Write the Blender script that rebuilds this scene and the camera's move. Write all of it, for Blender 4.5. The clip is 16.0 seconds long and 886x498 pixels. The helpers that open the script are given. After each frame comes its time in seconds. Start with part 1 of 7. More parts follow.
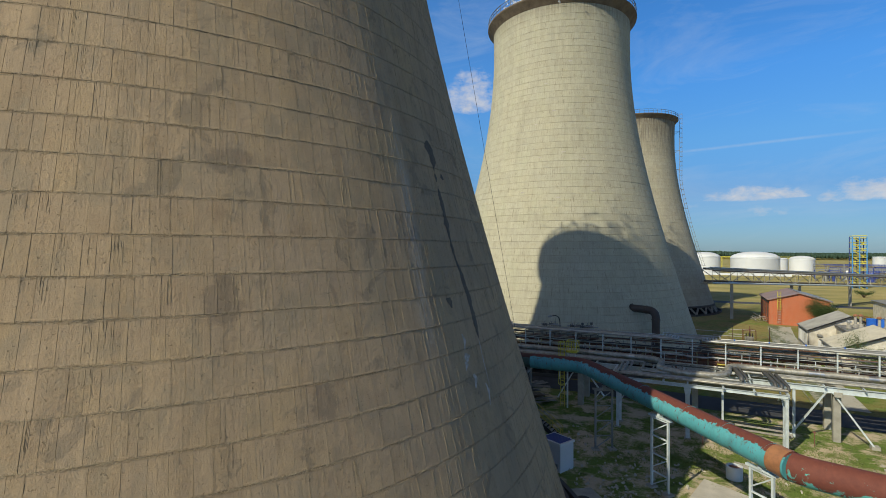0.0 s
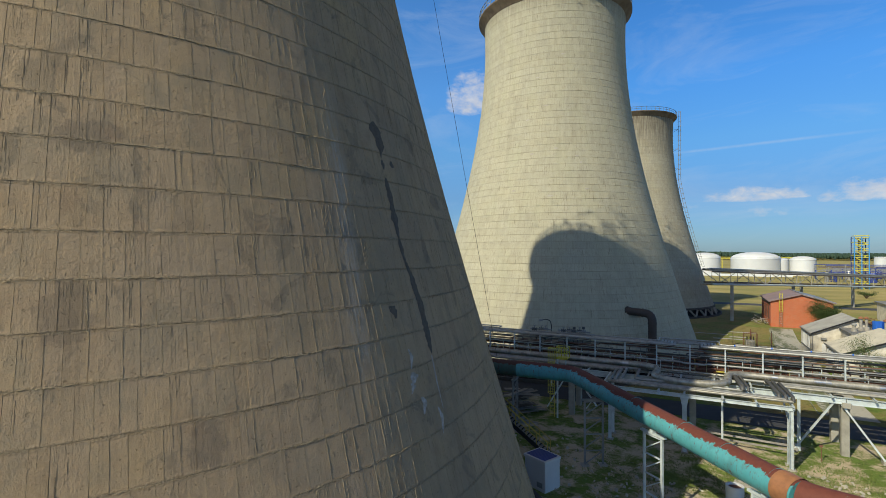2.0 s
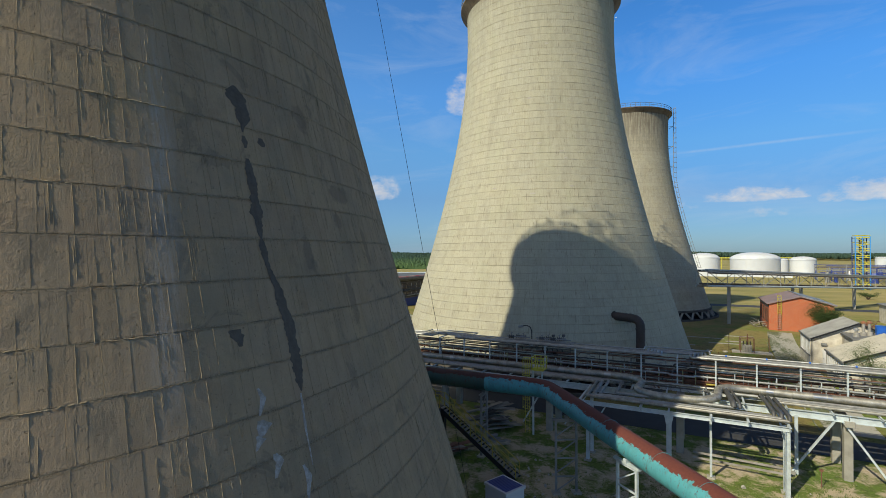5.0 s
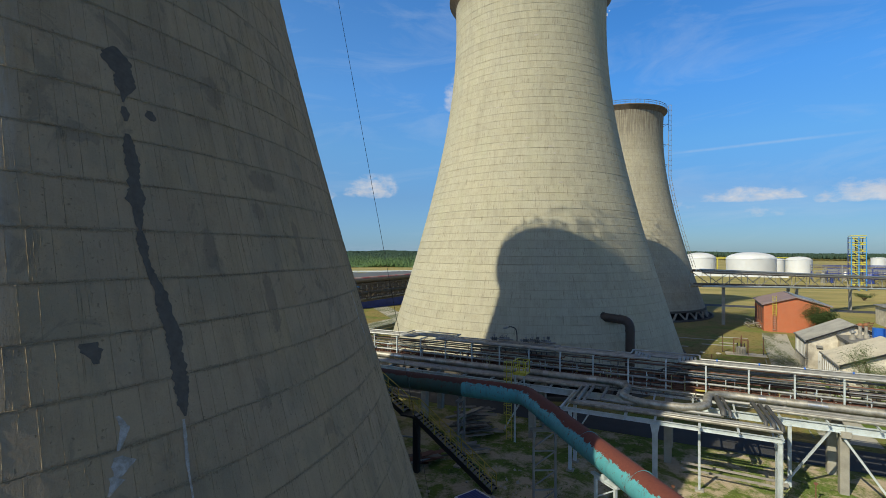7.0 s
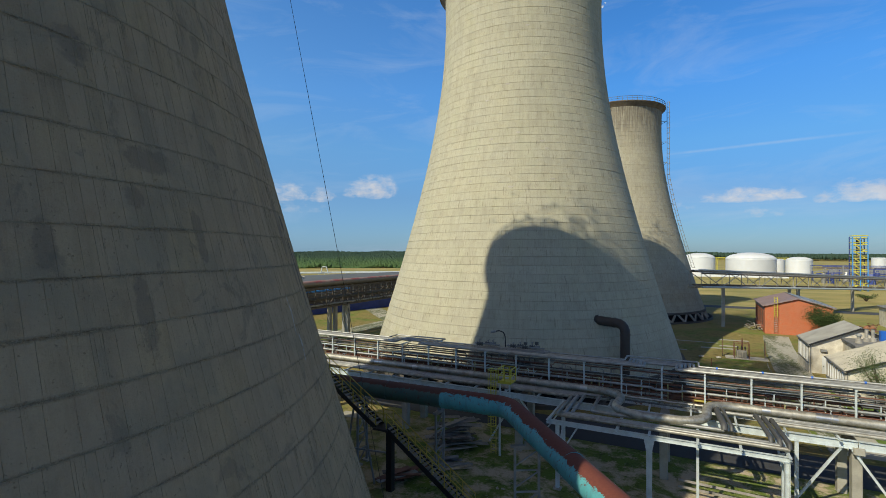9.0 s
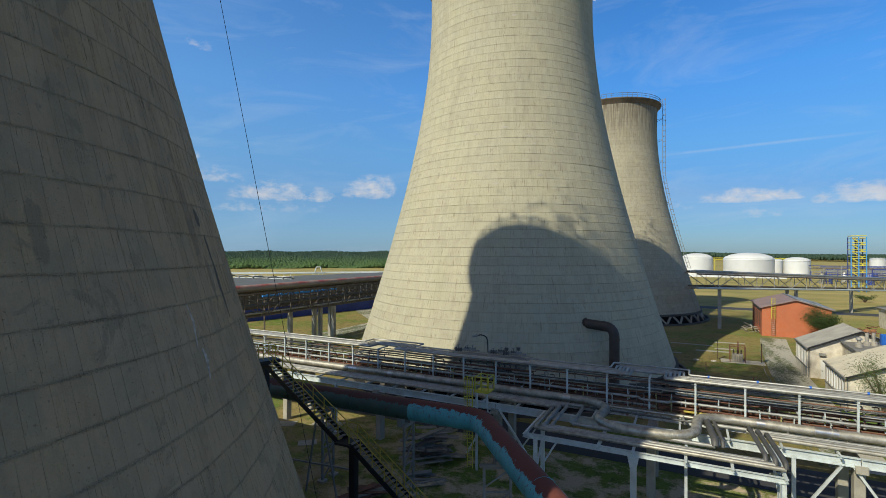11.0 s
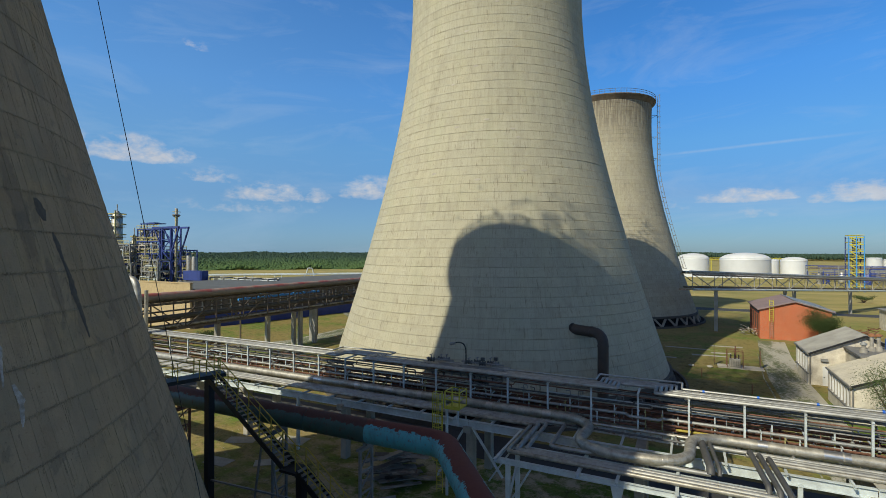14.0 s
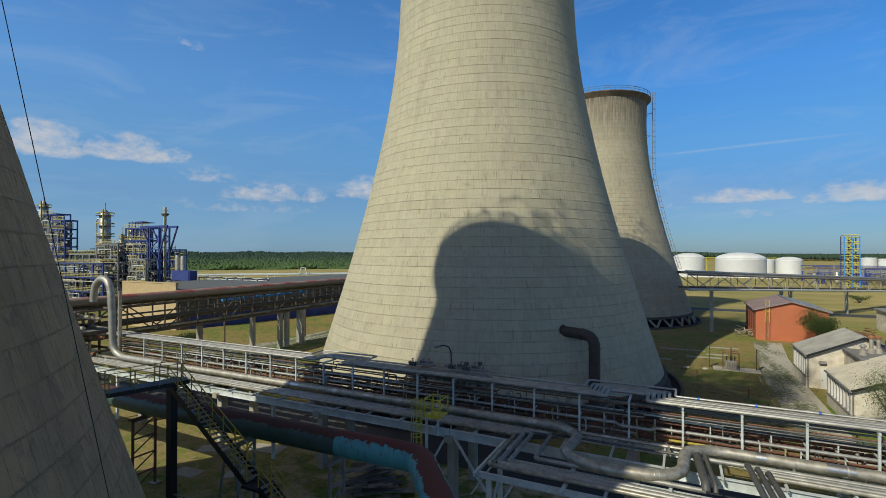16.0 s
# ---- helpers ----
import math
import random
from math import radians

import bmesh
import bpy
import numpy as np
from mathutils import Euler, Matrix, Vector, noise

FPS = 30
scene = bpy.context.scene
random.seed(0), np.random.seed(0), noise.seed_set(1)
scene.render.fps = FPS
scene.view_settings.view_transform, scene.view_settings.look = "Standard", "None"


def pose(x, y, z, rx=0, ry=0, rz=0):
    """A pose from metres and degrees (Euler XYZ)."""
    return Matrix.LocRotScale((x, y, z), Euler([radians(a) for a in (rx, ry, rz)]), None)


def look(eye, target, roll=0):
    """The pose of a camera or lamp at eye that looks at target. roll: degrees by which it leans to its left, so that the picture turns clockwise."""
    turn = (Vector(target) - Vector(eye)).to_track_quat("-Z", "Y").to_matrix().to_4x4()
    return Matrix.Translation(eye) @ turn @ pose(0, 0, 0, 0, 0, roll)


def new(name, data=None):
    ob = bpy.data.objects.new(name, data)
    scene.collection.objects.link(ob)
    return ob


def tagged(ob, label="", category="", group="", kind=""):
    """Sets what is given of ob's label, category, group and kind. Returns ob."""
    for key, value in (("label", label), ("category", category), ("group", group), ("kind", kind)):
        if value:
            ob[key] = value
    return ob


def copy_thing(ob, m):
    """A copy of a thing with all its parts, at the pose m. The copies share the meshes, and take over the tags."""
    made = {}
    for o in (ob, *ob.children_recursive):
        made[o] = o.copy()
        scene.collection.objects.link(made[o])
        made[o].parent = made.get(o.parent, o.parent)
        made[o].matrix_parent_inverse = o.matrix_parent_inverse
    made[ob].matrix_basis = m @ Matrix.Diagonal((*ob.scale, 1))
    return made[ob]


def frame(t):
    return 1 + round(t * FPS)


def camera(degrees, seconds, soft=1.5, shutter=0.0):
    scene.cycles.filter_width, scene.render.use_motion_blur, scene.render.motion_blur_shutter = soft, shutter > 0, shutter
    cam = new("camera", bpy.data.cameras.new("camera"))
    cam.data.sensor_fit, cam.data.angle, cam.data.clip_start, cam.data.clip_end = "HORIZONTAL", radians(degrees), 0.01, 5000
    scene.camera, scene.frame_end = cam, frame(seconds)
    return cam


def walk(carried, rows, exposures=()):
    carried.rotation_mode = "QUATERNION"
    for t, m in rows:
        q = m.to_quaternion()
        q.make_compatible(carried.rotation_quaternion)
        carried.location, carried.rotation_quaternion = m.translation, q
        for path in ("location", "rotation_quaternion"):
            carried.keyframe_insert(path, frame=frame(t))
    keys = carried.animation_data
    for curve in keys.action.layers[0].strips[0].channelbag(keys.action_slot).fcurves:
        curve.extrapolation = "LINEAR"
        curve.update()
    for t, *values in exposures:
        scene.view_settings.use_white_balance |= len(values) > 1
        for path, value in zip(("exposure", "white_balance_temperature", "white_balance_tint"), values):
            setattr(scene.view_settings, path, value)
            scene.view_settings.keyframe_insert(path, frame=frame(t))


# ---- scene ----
cam = camera(84.64, 16.0, soft=0.45)
PATH = [
    (0.0, pose(0.00, 0.00, 16.90, 90.20, -0.16, 27.40)),
    (0.5, pose(0.06, 0.85, 16.87, 90.27, -0.09, 27.45)),
    (1.0, pose(0.13, 1.75, 16.87, 90.27, -0.10, 27.46)),
    (1.5, pose(0.19, 2.63, 16.88, 90.31, -0.08, 27.46)),
    (2.0, pose(0.26, 3.54, 16.84, 90.35, -0.02, 27.43)),
    (2.5, pose(0.34, 4.39, 16.83, 90.42, 0.03, 27.44)),
    (3.0, pose(0.44, 5.33, 16.87, 90.43, 0.05, 27.43)),
    (3.5, pose(0.56, 6.22, 16.87, 90.46, 0.05, 27.41)),
    (4.0, pose(0.78, 7.17, 16.87, 90.53, 0.14, 27.42)),
    (4.5, pose(1.01, 7.98, 16.88, 90.51, 0.12, 27.42)),
    (5.0, pose(1.28, 8.73, 16.91, 90.46, 0.12, 27.46)),
    (7.5, pose(1.80, 12.35, 16.84, 90.27, -0.18, 27.13)),
    (8.0, pose(1.80, 13.24, 16.82, 90.31, -0.12, 27.12)),
    (8.5, pose(1.82, 14.09, 16.79, 90.32, -0.10, 27.11)),
    (9.0, pose(1.90, 14.96, 16.76, 90.36, -0.11, 27.12)),
    (11.5, pose(2.58, 19.03, 16.74, 90.37, -0.14, 26.93)),
    (12.0, pose(2.68, 19.80, 16.73, 90.38, -0.12, 26.90)),
    (12.5, pose(2.73, 20.52, 16.70, 90.41, -0.12, 26.85)),
    (13.0, pose(2.74, 21.19, 16.71, 90.43, -0.06, 26.82)),
    (13.5, pose(2.74, 21.87, 16.72, 90.44, -0.05, 26.74)),
    (14.0, pose(2.68, 22.56, 16.75, 90.44, -0.02, 26.65)),
    (14.5, pose(2.57, 23.20, 16.74, 90.44, 0.01, 26.60)),
    (15.0, pose(2.51, 23.83, 16.73, 90.45, 0.03, 26.56)),
    (15.5, pose(2.64, 24.42, 16.69, 90.46, 0.01, 26.49)),
    (16.0, pose(2.78, 24.85, 16.68, 90.42, -0.03, 26.25)),
]
walk(cam, PATH, exposures=[(0.0, -0.08), (1.5, 0.0), (12.5, 0.0), (13.5, -0.06), (14.5, -0.12), (16.0, -0.2)])

# ---- world and sun ----
SUN_HEADING, SUN_HEIGHT = 68.4, 39.0
world = bpy.data.worlds.new("world")
scene.world = world
world.use_nodes = True


class Nodes:
    """Short hand for building a node tree."""

    def __init__(self, tree):
        self.tree = tree
        tree.nodes.clear()

    def add(self, kind, ins=(), **props):
        node = self.tree.nodes.new(kind)
        if "operation" in props:
            node.operation = props["operation"]
        if "use_clamp" in props:
            node.use_clamp = props["use_clamp"]
        if "data_type" in props:
            node.data_type = props["data_type"]
        if "blend_type" in props:
            node.blend_type = props["blend_type"]
        if "noise_dimensions" in props:
            node.noise_dimensions = props["noise_dimensions"]
        for key, value in (ins.items() if isinstance(ins, dict) else enumerate(ins)):
            self.set(node.inputs[key], value)
        return node

    def set(self, socket, value):
        if value is None:
            return
        if isinstance(value, bpy.types.Node):
            value = value.outputs[0]
        if isinstance(value, bpy.types.NodeSocket):
            self.tree.links.new(value, socket)
        else:
            if hasattr(socket.default_value, "__len__") and not isinstance(value, str):
                value = tuple(value)
                if len(value) == 3 and len(socket.default_value) == 4:
                    value = (*value, 1.0)
            socket.default_value = value

    def math(self, op, a, b=None, clamp=False):
        return self.add("ShaderNodeMath", [a, b], operation=op, use_clamp=clamp)

    def vmath(self, op, a, b=None):
        return self.add("ShaderNodeVectorMath", [a, b], operation=op)

    def noise(self, vec, scale, detail=4.0, rough=0.55, distortion=0.0):
        return self.add("ShaderNodeTexNoise", {"Vector": vec, "Scale": scale, "Detail": detail, "Roughness": rough, "Distortion": distortion})

    def ramp(self, fac, stops, interpolation="LINEAR"):
        node = self.add("ShaderNodeValToRGB", [fac])
        node.color_ramp.interpolation = interpolation
        els = node.color_ramp.elements
        while len(els) < len(stops):
            els.new(0.5)
        for el, (pos, col) in zip(els, stops):
            el.position = pos
            el.color = (*col, 1) if hasattr(col, "__len__") else (col, col, col, 1)
        return node

    def mix(self, fac, a, b, blend="MIX"):
        node = self.add("ShaderNodeMix", data_type="RGBA", blend_type=blend)
        self.set(node.inputs[0], fac)
        self.set(node.inputs[6], a)
        self.set(node.inputs[7], b)
        return node.outputs[2]

    def maprange(self, v, a, b, c=0.0, d=1.0):
        return self.add("ShaderNodeMapRange", [v, a, b, c, d])


def build_world():
    n = Nodes(world.node_tree)
    sky = n.add("ShaderNodeTexSky")
    sky.sky_type, sky.sun_disc = "NISHITA", False
    sky.sun_elevation, sky.sun_rotation = radians(SUN_HEIGHT), radians(270 - SUN_HEADING)
    sky.altitude, sky.air_density, sky.dust_density, sky.ozone_density = 100.0, 1.0, 0.35, 2.0
    d = n.add("ShaderNodeTexCoord").outputs["Generated"]
    sep = n.add("ShaderNodeSeparateXYZ", [d])
    az = n.math("MULTIPLY", n.math("ARCTAN2", sep.outputs[0], sep.outputs[1]), 57.2958)
    el = n.math("MULTIPLY", n.math("ARCSINE", sep.outputs[2]), 57.2958)
    flat = n.add("ShaderNodeCombineXYZ", [az, n.math("MULTIPLY", el, 1.6), 0.0])
    puff = n.noise(flat, 0.62, 8.0, 0.6, 0.15)
    # cumulus low over the horizon: heading, height, half width, half height (degrees), density
    clouds = [(-23.9, 18.0, 2.7, 2.7, 1.0), (5.2, 5.8, 4.2, 0.9, 0.95), (14.4, 5.5, 3.6, 1.1, 1.0), (-65.8, 10.2, 3.2, 1.8, 1.1),
              (-58.8, 10.2, 4.2, 1.5, 1.05), (-52.2, 8.2, 2.8, 0.9, 0.5), (-46.6, 6.8, 4.2, 1.3, 0.75), (-41.2, 6.4, 2.0, 0.9, 0.55),
              (-35.5, 7.6, 2.8, 1.7, 0.9), (-53.9, 20.9, 1.6, 0.7, 0.45), (5.8, 4.0, 3.0, 0.6, 0.3), (-49.0, 5.2, 7.0, 1.0, 0.3),
              (-75.0, 8.0, 5.0, 2.2, 0.9), (30.0, 7.0, 6.0, 1.6, 0.8), (-2.5, 5.0, 3.0, 0.8, 0.3)]
    total = None
    warp = n.noise(flat, 0.22, 3.0, 0.6).outputs["Color"]
    bend = n.add("ShaderNodeSeparateXYZ", [warp])
    for a, e, w, h, dens in clouds:
        dx = n.math("ADD", n.math("DIVIDE", n.math("SUBTRACT", az, a), w * 1.25), n.math("MULTIPLY", n.math("SUBTRACT", bend.outputs[0], 0.5), 1.0))
        # rounded heads over a flat base
        up = n.math("DIVIDE", n.math("SUBTRACT", el, e - h * 0.55), h * 1.7)
        dy = n.math("ADD", n.math("MAXIMUM", up, n.math("MULTIPLY", up, -4.5)), n.math("MULTIPLY", n.math("SUBTRACT", bend.outputs[1], 0.5), 0.7))
        r2 = n.math("ADD", n.math("MULTIPLY", dx, dx), n.math("MULTIPLY", dy, dy))
        blob = n.math("MULTIPLY", n.math("SUBTRACT", 1.0, r2, clamp=True), dens)
        total = blob if total is None else n.math("MAXIMUM", total, blob)
    body = n.math("ADD", total, n.math("MULTIPLY", n.math("SUBTRACT", puff, 0.5), 2.9))
    mask = n.math("MULTIPLY", n.maprange(body, 0.12, 1.15), n.math("GREATER_THAN", total, 0.001))
    mask = n.math("MULTIPLY", mask, n.math("MULTIPLY", n.maprange(total, 0.0, 0.35), 0.72))
    # thin high cirrus
    long = n.add("ShaderNodeCombineXYZ", [n.math("MULTIPLY", az, 0.35), n.math("SUBTRACT", n.math("MULTIPLY", el, 1.5), n.math("MULTIPLY", az, 0.12)), 3.7])
    veil = n.noise(long, 0.16, 7.0, 0.62, 0.8)
    veil = n.math("MULTIPLY", n.maprange(veil, 0.5, 0.82), 0.28)
    # one old contrail
    trail = n.math("ABSOLUTE", n.math("SUBTRACT", el, n.math("ADD", 10.35, n.math("MULTIPLY", n.math("SINE", n.math("MULTIPLY", n.math("ADD", az, 3.0), 0.12)), 0.3))))
    trail = n.math("MULTIPLY", n.maprange(trail, 0.03, 0.2, 1.0, 0.0), n.math("MULTIPLY", n.maprange(az, -4.0, 0.0), n.maprange(az, 16.0, 9.0)))
    veil = n.math("MAXIMUM", veil, n.math("MULTIPLY", trail, n.maprange(puff, 0.2, 0.7, 0.08, 0.3)))
    shade = n.noise(flat, 0.8, 3.0)
    white = n.mix(shade, (6.2, 6.3, 6.8), (9.5, 9.2, 8.8))
    deep = n.ramp(n.maprange(el, 0.0, 90.0), [(0.0, (0.39, 0.62, 0.99)), (0.07, (0.42, 0.70, 1.07)), (0.13, (0.535, 1.04, 1.44)), (0.20, (0.53, 1.25, 1.90)), (0.32, (0.50, 1.29, 2.03)), (0.42, (0.30, 0.42, 0.66)), (0.62, (0.255, 0.235, 0.29)), (1.0, (0.25, 0.23, 0.28))])
    tint = n.mix(1.0, sky, deep, "MULTIPLY")
    hazed = n.mix(veil, tint, (6.5, 7.4, 8.4))
    # paler haze towards the plant's side of the horizon
    side = n.math("MULTIPLY", n.maprange(az, -6.0, -55.0), n.maprange(el, 42.0, 4.0))
    hazed = n.mix(n.math("MULTIPLY", side, 0.38), hazed, (3.3, 6.3, 9.9))
    col = n.mix(mask, hazed, white)
    h_, e_ = radians(SUN_HEADING), radians(SUN_HEIGHT)
    towards = n.vmath("DOT_PRODUCT", d, (-math.cos(h_) * math.cos(e_), -math.sin(h_) * math.cos(e_), math.sin(e_))).outputs["Value"]
    glow = n.math("POWER", n.math("MAXIMUM", towards, 0.0), 4.0)
    col = n.mix(glow, col, n.mix(1.0, col, (4.2, 3.45, 2.5), "ADD"))
    bg = n.add("ShaderNodeBackground", [col, 0.086])
    out = n.add("ShaderNodeOutputWorld")
    n.tree.links.new(bg.outputs[0], out.inputs[0])


build_world()
sun = new("sun", bpy.data.lights.new("sun", "SUN"))
sun.data.energy, sun.data.angle, sun.data.color = 4.7, radians(0.53), (1.0, 0.93, 0.715)
_h, _e = radians(SUN_HEADING), radians(SUN_HEIGHT)
_way = Vector((math.cos(_h) * math.cos(_e), math.sin(_h) * math.cos(_e), -math.sin(_e)))
sun.matrix_world = look(Vector((0, 0, 120)) - _way * 60, Vector((0, 0, 120)))

# ---- materials ----


def material(name, build):
    m = bpy.data.materials.new(name)
    m.use_nodes = True
    n = Nodes(m.node_tree)
    bsdf = n.add("ShaderNodeBsdfPrincipled")
    out = n.add("ShaderNodeOutputMaterial")
    n.tree.links.new(bsdf.outputs[0], out.inputs[0])
    build(n, bsdf)
    return m


def bump(n, bsdf, height, strength=0.4, distance=0.02):
    b = n.add("ShaderNodeBump", {"Strength": strength, "Distance": distance, "Height": height})
    n.set(bsdf.inputs["Normal"], b.outputs[0])


def worn(name, base, dark, rough=0.6, metal=0.0, scale=1.5, rust=0.0, rust_col=(0.16, 0.06, 0.03), bumps=0.15, spread=0.35):
    """Plain surface with blotches, fine grain and optional rust spots."""

    def build(n, bsdf):
        pos = n.add("ShaderNodeNewGeometry").outputs["Position"]
        big = n.noise(pos, scale, 5.0, 0.6)
        fine = n.noise(pos, scale * 14, 3.0, 0.6)
        f = n.math("ADD", n.math("MULTIPLY", big, 0.7), n.math("MULTIPLY", fine, 0.3))
        col = n.mix(n.maprange(f, 0.5 - spread / 2, 0.5 + spread / 2), dark, base)
        rnd = n.add("ShaderNodeObjectInfo").outputs["Random"]
        col = n.mix(1.0, col, n.ramp(rnd, [(0.0, (0.9, 0.9, 0.9)), (1.0, (1.08, 1.08, 1.08))]), "MULTIPLY")
        met = metal
        rg = n.math("ADD", n.math("MULTIPLY", fine, 0.25), rough - 0.12)
        if rust > 0:
            spots = n.noise(pos, scale * 2.3, 6.0, 0.7, 0.5)
            mask = n.maprange(spots, 0.72 - rust * 0.5, 0.78 - rust * 0.5)
            col = n.mix(mask, col, rust_col)
            if metal > 0:
                met = n.math("MULTIPLY", n.math("SUBTRACT", 1.0, mask), metal)
        n.set(bsdf.inputs["Base Color"], col)
        n.set(bsdf.inputs["Metallic"], met)
        n.set(bsdf.inputs["Roughness"], rg)
        if bumps:
            bump(n, bsdf, fine, bumps, 0.01)

    return material(name, build)


def tower_concrete(name, cx, cy, tone, joints, soot=53.0, size=1.0, rise=0.0):
    """Board-marked concrete: lifts with streaks, patches and drip marks, in the tower's own round coordinates."""

    def build(n, bsdf):
        pos = n.add("ShaderNodeNewGeometry").outputs["Position"]
        rel = n.vmath("DIVIDE", n.vmath("SUBTRACT", pos, (cx, cy, rise)), (size, size, size))
        sep = n.add("ShaderNodeSeparateXYZ", [rel])
        ang = n.math("ARCTAN2", sep.outputs[1], sep.outputs[0])
        arc = n.math("MULTIPLY", ang, 17.0)
        z = sep.outputs[2]
        flat = n.add("ShaderNodeCombineXYZ", [arc, z, 0.0])
        streak = n.noise(n.add("ShaderNodeCombineXYZ", [n.math("MULTIPLY", arc, 2.2), n.math("MULTIPLY", z, 0.16), 1.0]), 1.0, 5.0, 0.6)
        blot = n.noise(flat, 0.22, 5.0, 0.6, 0.3)
        mid = n.noise(flat, 1.3, 5.0, 0.65)
        grain = n.noise(pos, 22.0, 4.0, 0.7)
        board = n.noise(n.add("ShaderNodeCombineXYZ", [n.math("MULTIPLY", arc, 14.0), n.math("MULTIPLY", z, 0.9), 2.0]), 1.0, 3.0, 0.6)
        lift = n.math("FLOOR", n.math("DIVIDE", n.math("SUBTRACT", z, LIFT0), LIFT))
        shade = n.add("ShaderNodeTexWhiteNoise", {"W": lift}, noise_dimensions="1D").outputs[0]
        warm, grey, dark = tone
        col = n.mix(n.maprange(blot, 0.35, 0.65), warm, grey)
        col = n.mix(n.math("MULTIPLY", n.maprange(mid, 0.52, 0.75), 0.45), col, dark)
        col = n.mix(n.math("MULTIPLY", n.maprange(streak, 0.48, 0.74), 0.22 if joints == "painted" else 0.4), col, dark)
        damp = n.noise(n.add("ShaderNodeCombineXYZ", [n.math("MULTIPLY", arc, 0.5), n.math("MULTIPLY", z, 0.10), 9.0]), 1.0, 6.0, 0.65, 0.6)
        col = n.mix(n.math("MULTIPLY", n.maprange(damp, 0.52, 0.72), 0.32 if joints == "painted" else 0.55), col, (dark[0] * 0.9, dark[1] * 0.98, dark[2] * 1.0))
        col = n.mix(n.math("MULTIPLY", n.maprange(board, 0.35, 0.7), 0.12), col, dark)
        col = n.mix(n.math("MULTIPLY", shade, 0.16), col, dark)
        col = n.mix(n.math("MULTIPLY", n.maprange(grain, 0.50, 0.75), 0.40), col, dark)
        speck = n.noise(pos, 38.0, 4.0, 0.75)
        col = n.mix(n.math("MULTIPLY", n.maprange(speck, 0.56, 0.70), 0.35), col, (warm[0] * 1.25, warm[1] * 1.25, warm[2] * 1.25))
        rnd = n.add("ShaderNodeObjectInfo").outputs["Random"] if joints == "panels" else n.add("ShaderNodeNewGeometry").outputs["Random Per Island"]
        col = n.mix(n.math("MULTIPLY", rnd, 0.22 if joints == "painted" else 0.5), col, grey)
        if joints != "painted":
            # grey-green weathering and damp stains with ragged edges
            stain = n.noise(n.add("ShaderNodeCombineXYZ", [n.math("MULTIPLY", arc, 0.9), n.math("MULTIPLY", z, 0.55), 4.0]), 1.0, 9.0, 0.66, 0.4)
            col = n.mix(n.math("MULTIPLY", n.maprange(stain, 0.50, 0.60), 0.45), col, (0.252, 0.206, 0.136))
            wet = n.noise(n.add("ShaderNodeCombineXYZ", [n.math("MULTIPLY", arc, 1.1), n.math("MULTIPLY", z, 0.8), 14.0]), 0.7, 9.0, 0.62, 0.9)
            col = n.mix(n.math("MULTIPLY", n.maprange(wet, 0.585, 0.63), 0.45), col, (0.155, 0.128, 0.09))
            drip = n.noise(n.add("ShaderNodeCombineXYZ", [n.math("MULTIPLY", arc, 26.0), n.math("MULTIPLY", z, 1.7), 31.0]), 1.0, 4.0, 0.7)
            col = n.mix(n.math("MULTIPLY", n.maprange(drip, 0.60, 0.70), 0.36), col, (0.13, 0.095, 0.055))
            col = n.mix(n.math("MULTIPLY", n.maprange(drip, 0.36, 0.28), 0.35), col, (0.52, 0.41, 0.25))
            pore = n.maprange(n.noise(pos, 11.0, 2.0, 0.5), 0.67, 0.72)
            col = n.mix(n.math("MULTIPLY", pore, 0.35), col, (0.12, 0.09, 0.055))
            # a pale band of lime running down the shell
            line = n.math("SUBTRACT", n.math("ADD", n.math("MULTIPLY", ang, 57.2958), 9.3), n.math("MULTIPLY", n.math("SUBTRACT", z, 20.0), 0.24))
            band = n.maprange(n.math("ABSOLUTE", line), 0.25, 1.5, 1.0, 0.0)
            band = n.math("MULTIPLY", band, n.math("MULTIPLY", n.maprange(z, 12.5, 15.0), n.maprange(z, 22.5, 20.5)))
            thin = n.noise(n.add("ShaderNodeCombineXYZ", [n.math("MULTIPLY", arc, 9.0), n.math("MULTIPLY", z, 0.8), 41.0]), 1.0, 6.0, 0.75)
            col = n.mix(n.math("MULTIPLY", n.math("MULTIPLY", band, n.maprange(thin, 0.40, 0.62)), 0.55), col, (0.46, 0.43, 0.39))
            # dull damp smears: heading (degrees), height, half width (degrees), half height (m)
            rag = n.noise(flat, 2.2, 7.0, 0.7)
            deg = n.math("MULTIPLY", ang, 57.2958)
            for a0, z0, wa, hz in ((8.8, 15.4, 0.9, 1.2), (11.8, 18.95, 2.9, 0.4), (9.7, 18.0, 1.0, 0.35), (7.2, 21.3, 1.6, 0.6), (34.2, 17.9, 1.2, 1.8), (35.6, 15.9, 0.8, 1.0), (3.4, 16.9, 0.9, 0.6), (15.4, 17.2, 0.8, 0.9), (-31.5, 15.6, 2.0, 0.9), (-30.6, 19.5, 3.0, 0.5), (-24.0, 12.6, 1.6, 0.7)):
                du = n.math("DIVIDE", n.math("SUBTRACT", deg, a0), wa)
                dv = n.math("DIVIDE", n.math("SUBTRACT", z, z0), hz)
                near_ = n.math("SUBTRACT", 1.0, n.math("ADD", n.math("MULTIPLY", du, du), n.math("MULTIPLY", dv, dv)))
                blot_ = n.maprange(n.math("ADD", near_, n.math("MULTIPLY", n.math("SUBTRACT", rag, 0.5), 2.4)), 0.25, 0.6)
                col = n.mix(n.math("MULTIPLY", n.math("MULTIPLY", blot_, n.math("GREATER_THAN", near_, -1.2)), 0.5), col, (0.145, 0.112, 0.08))
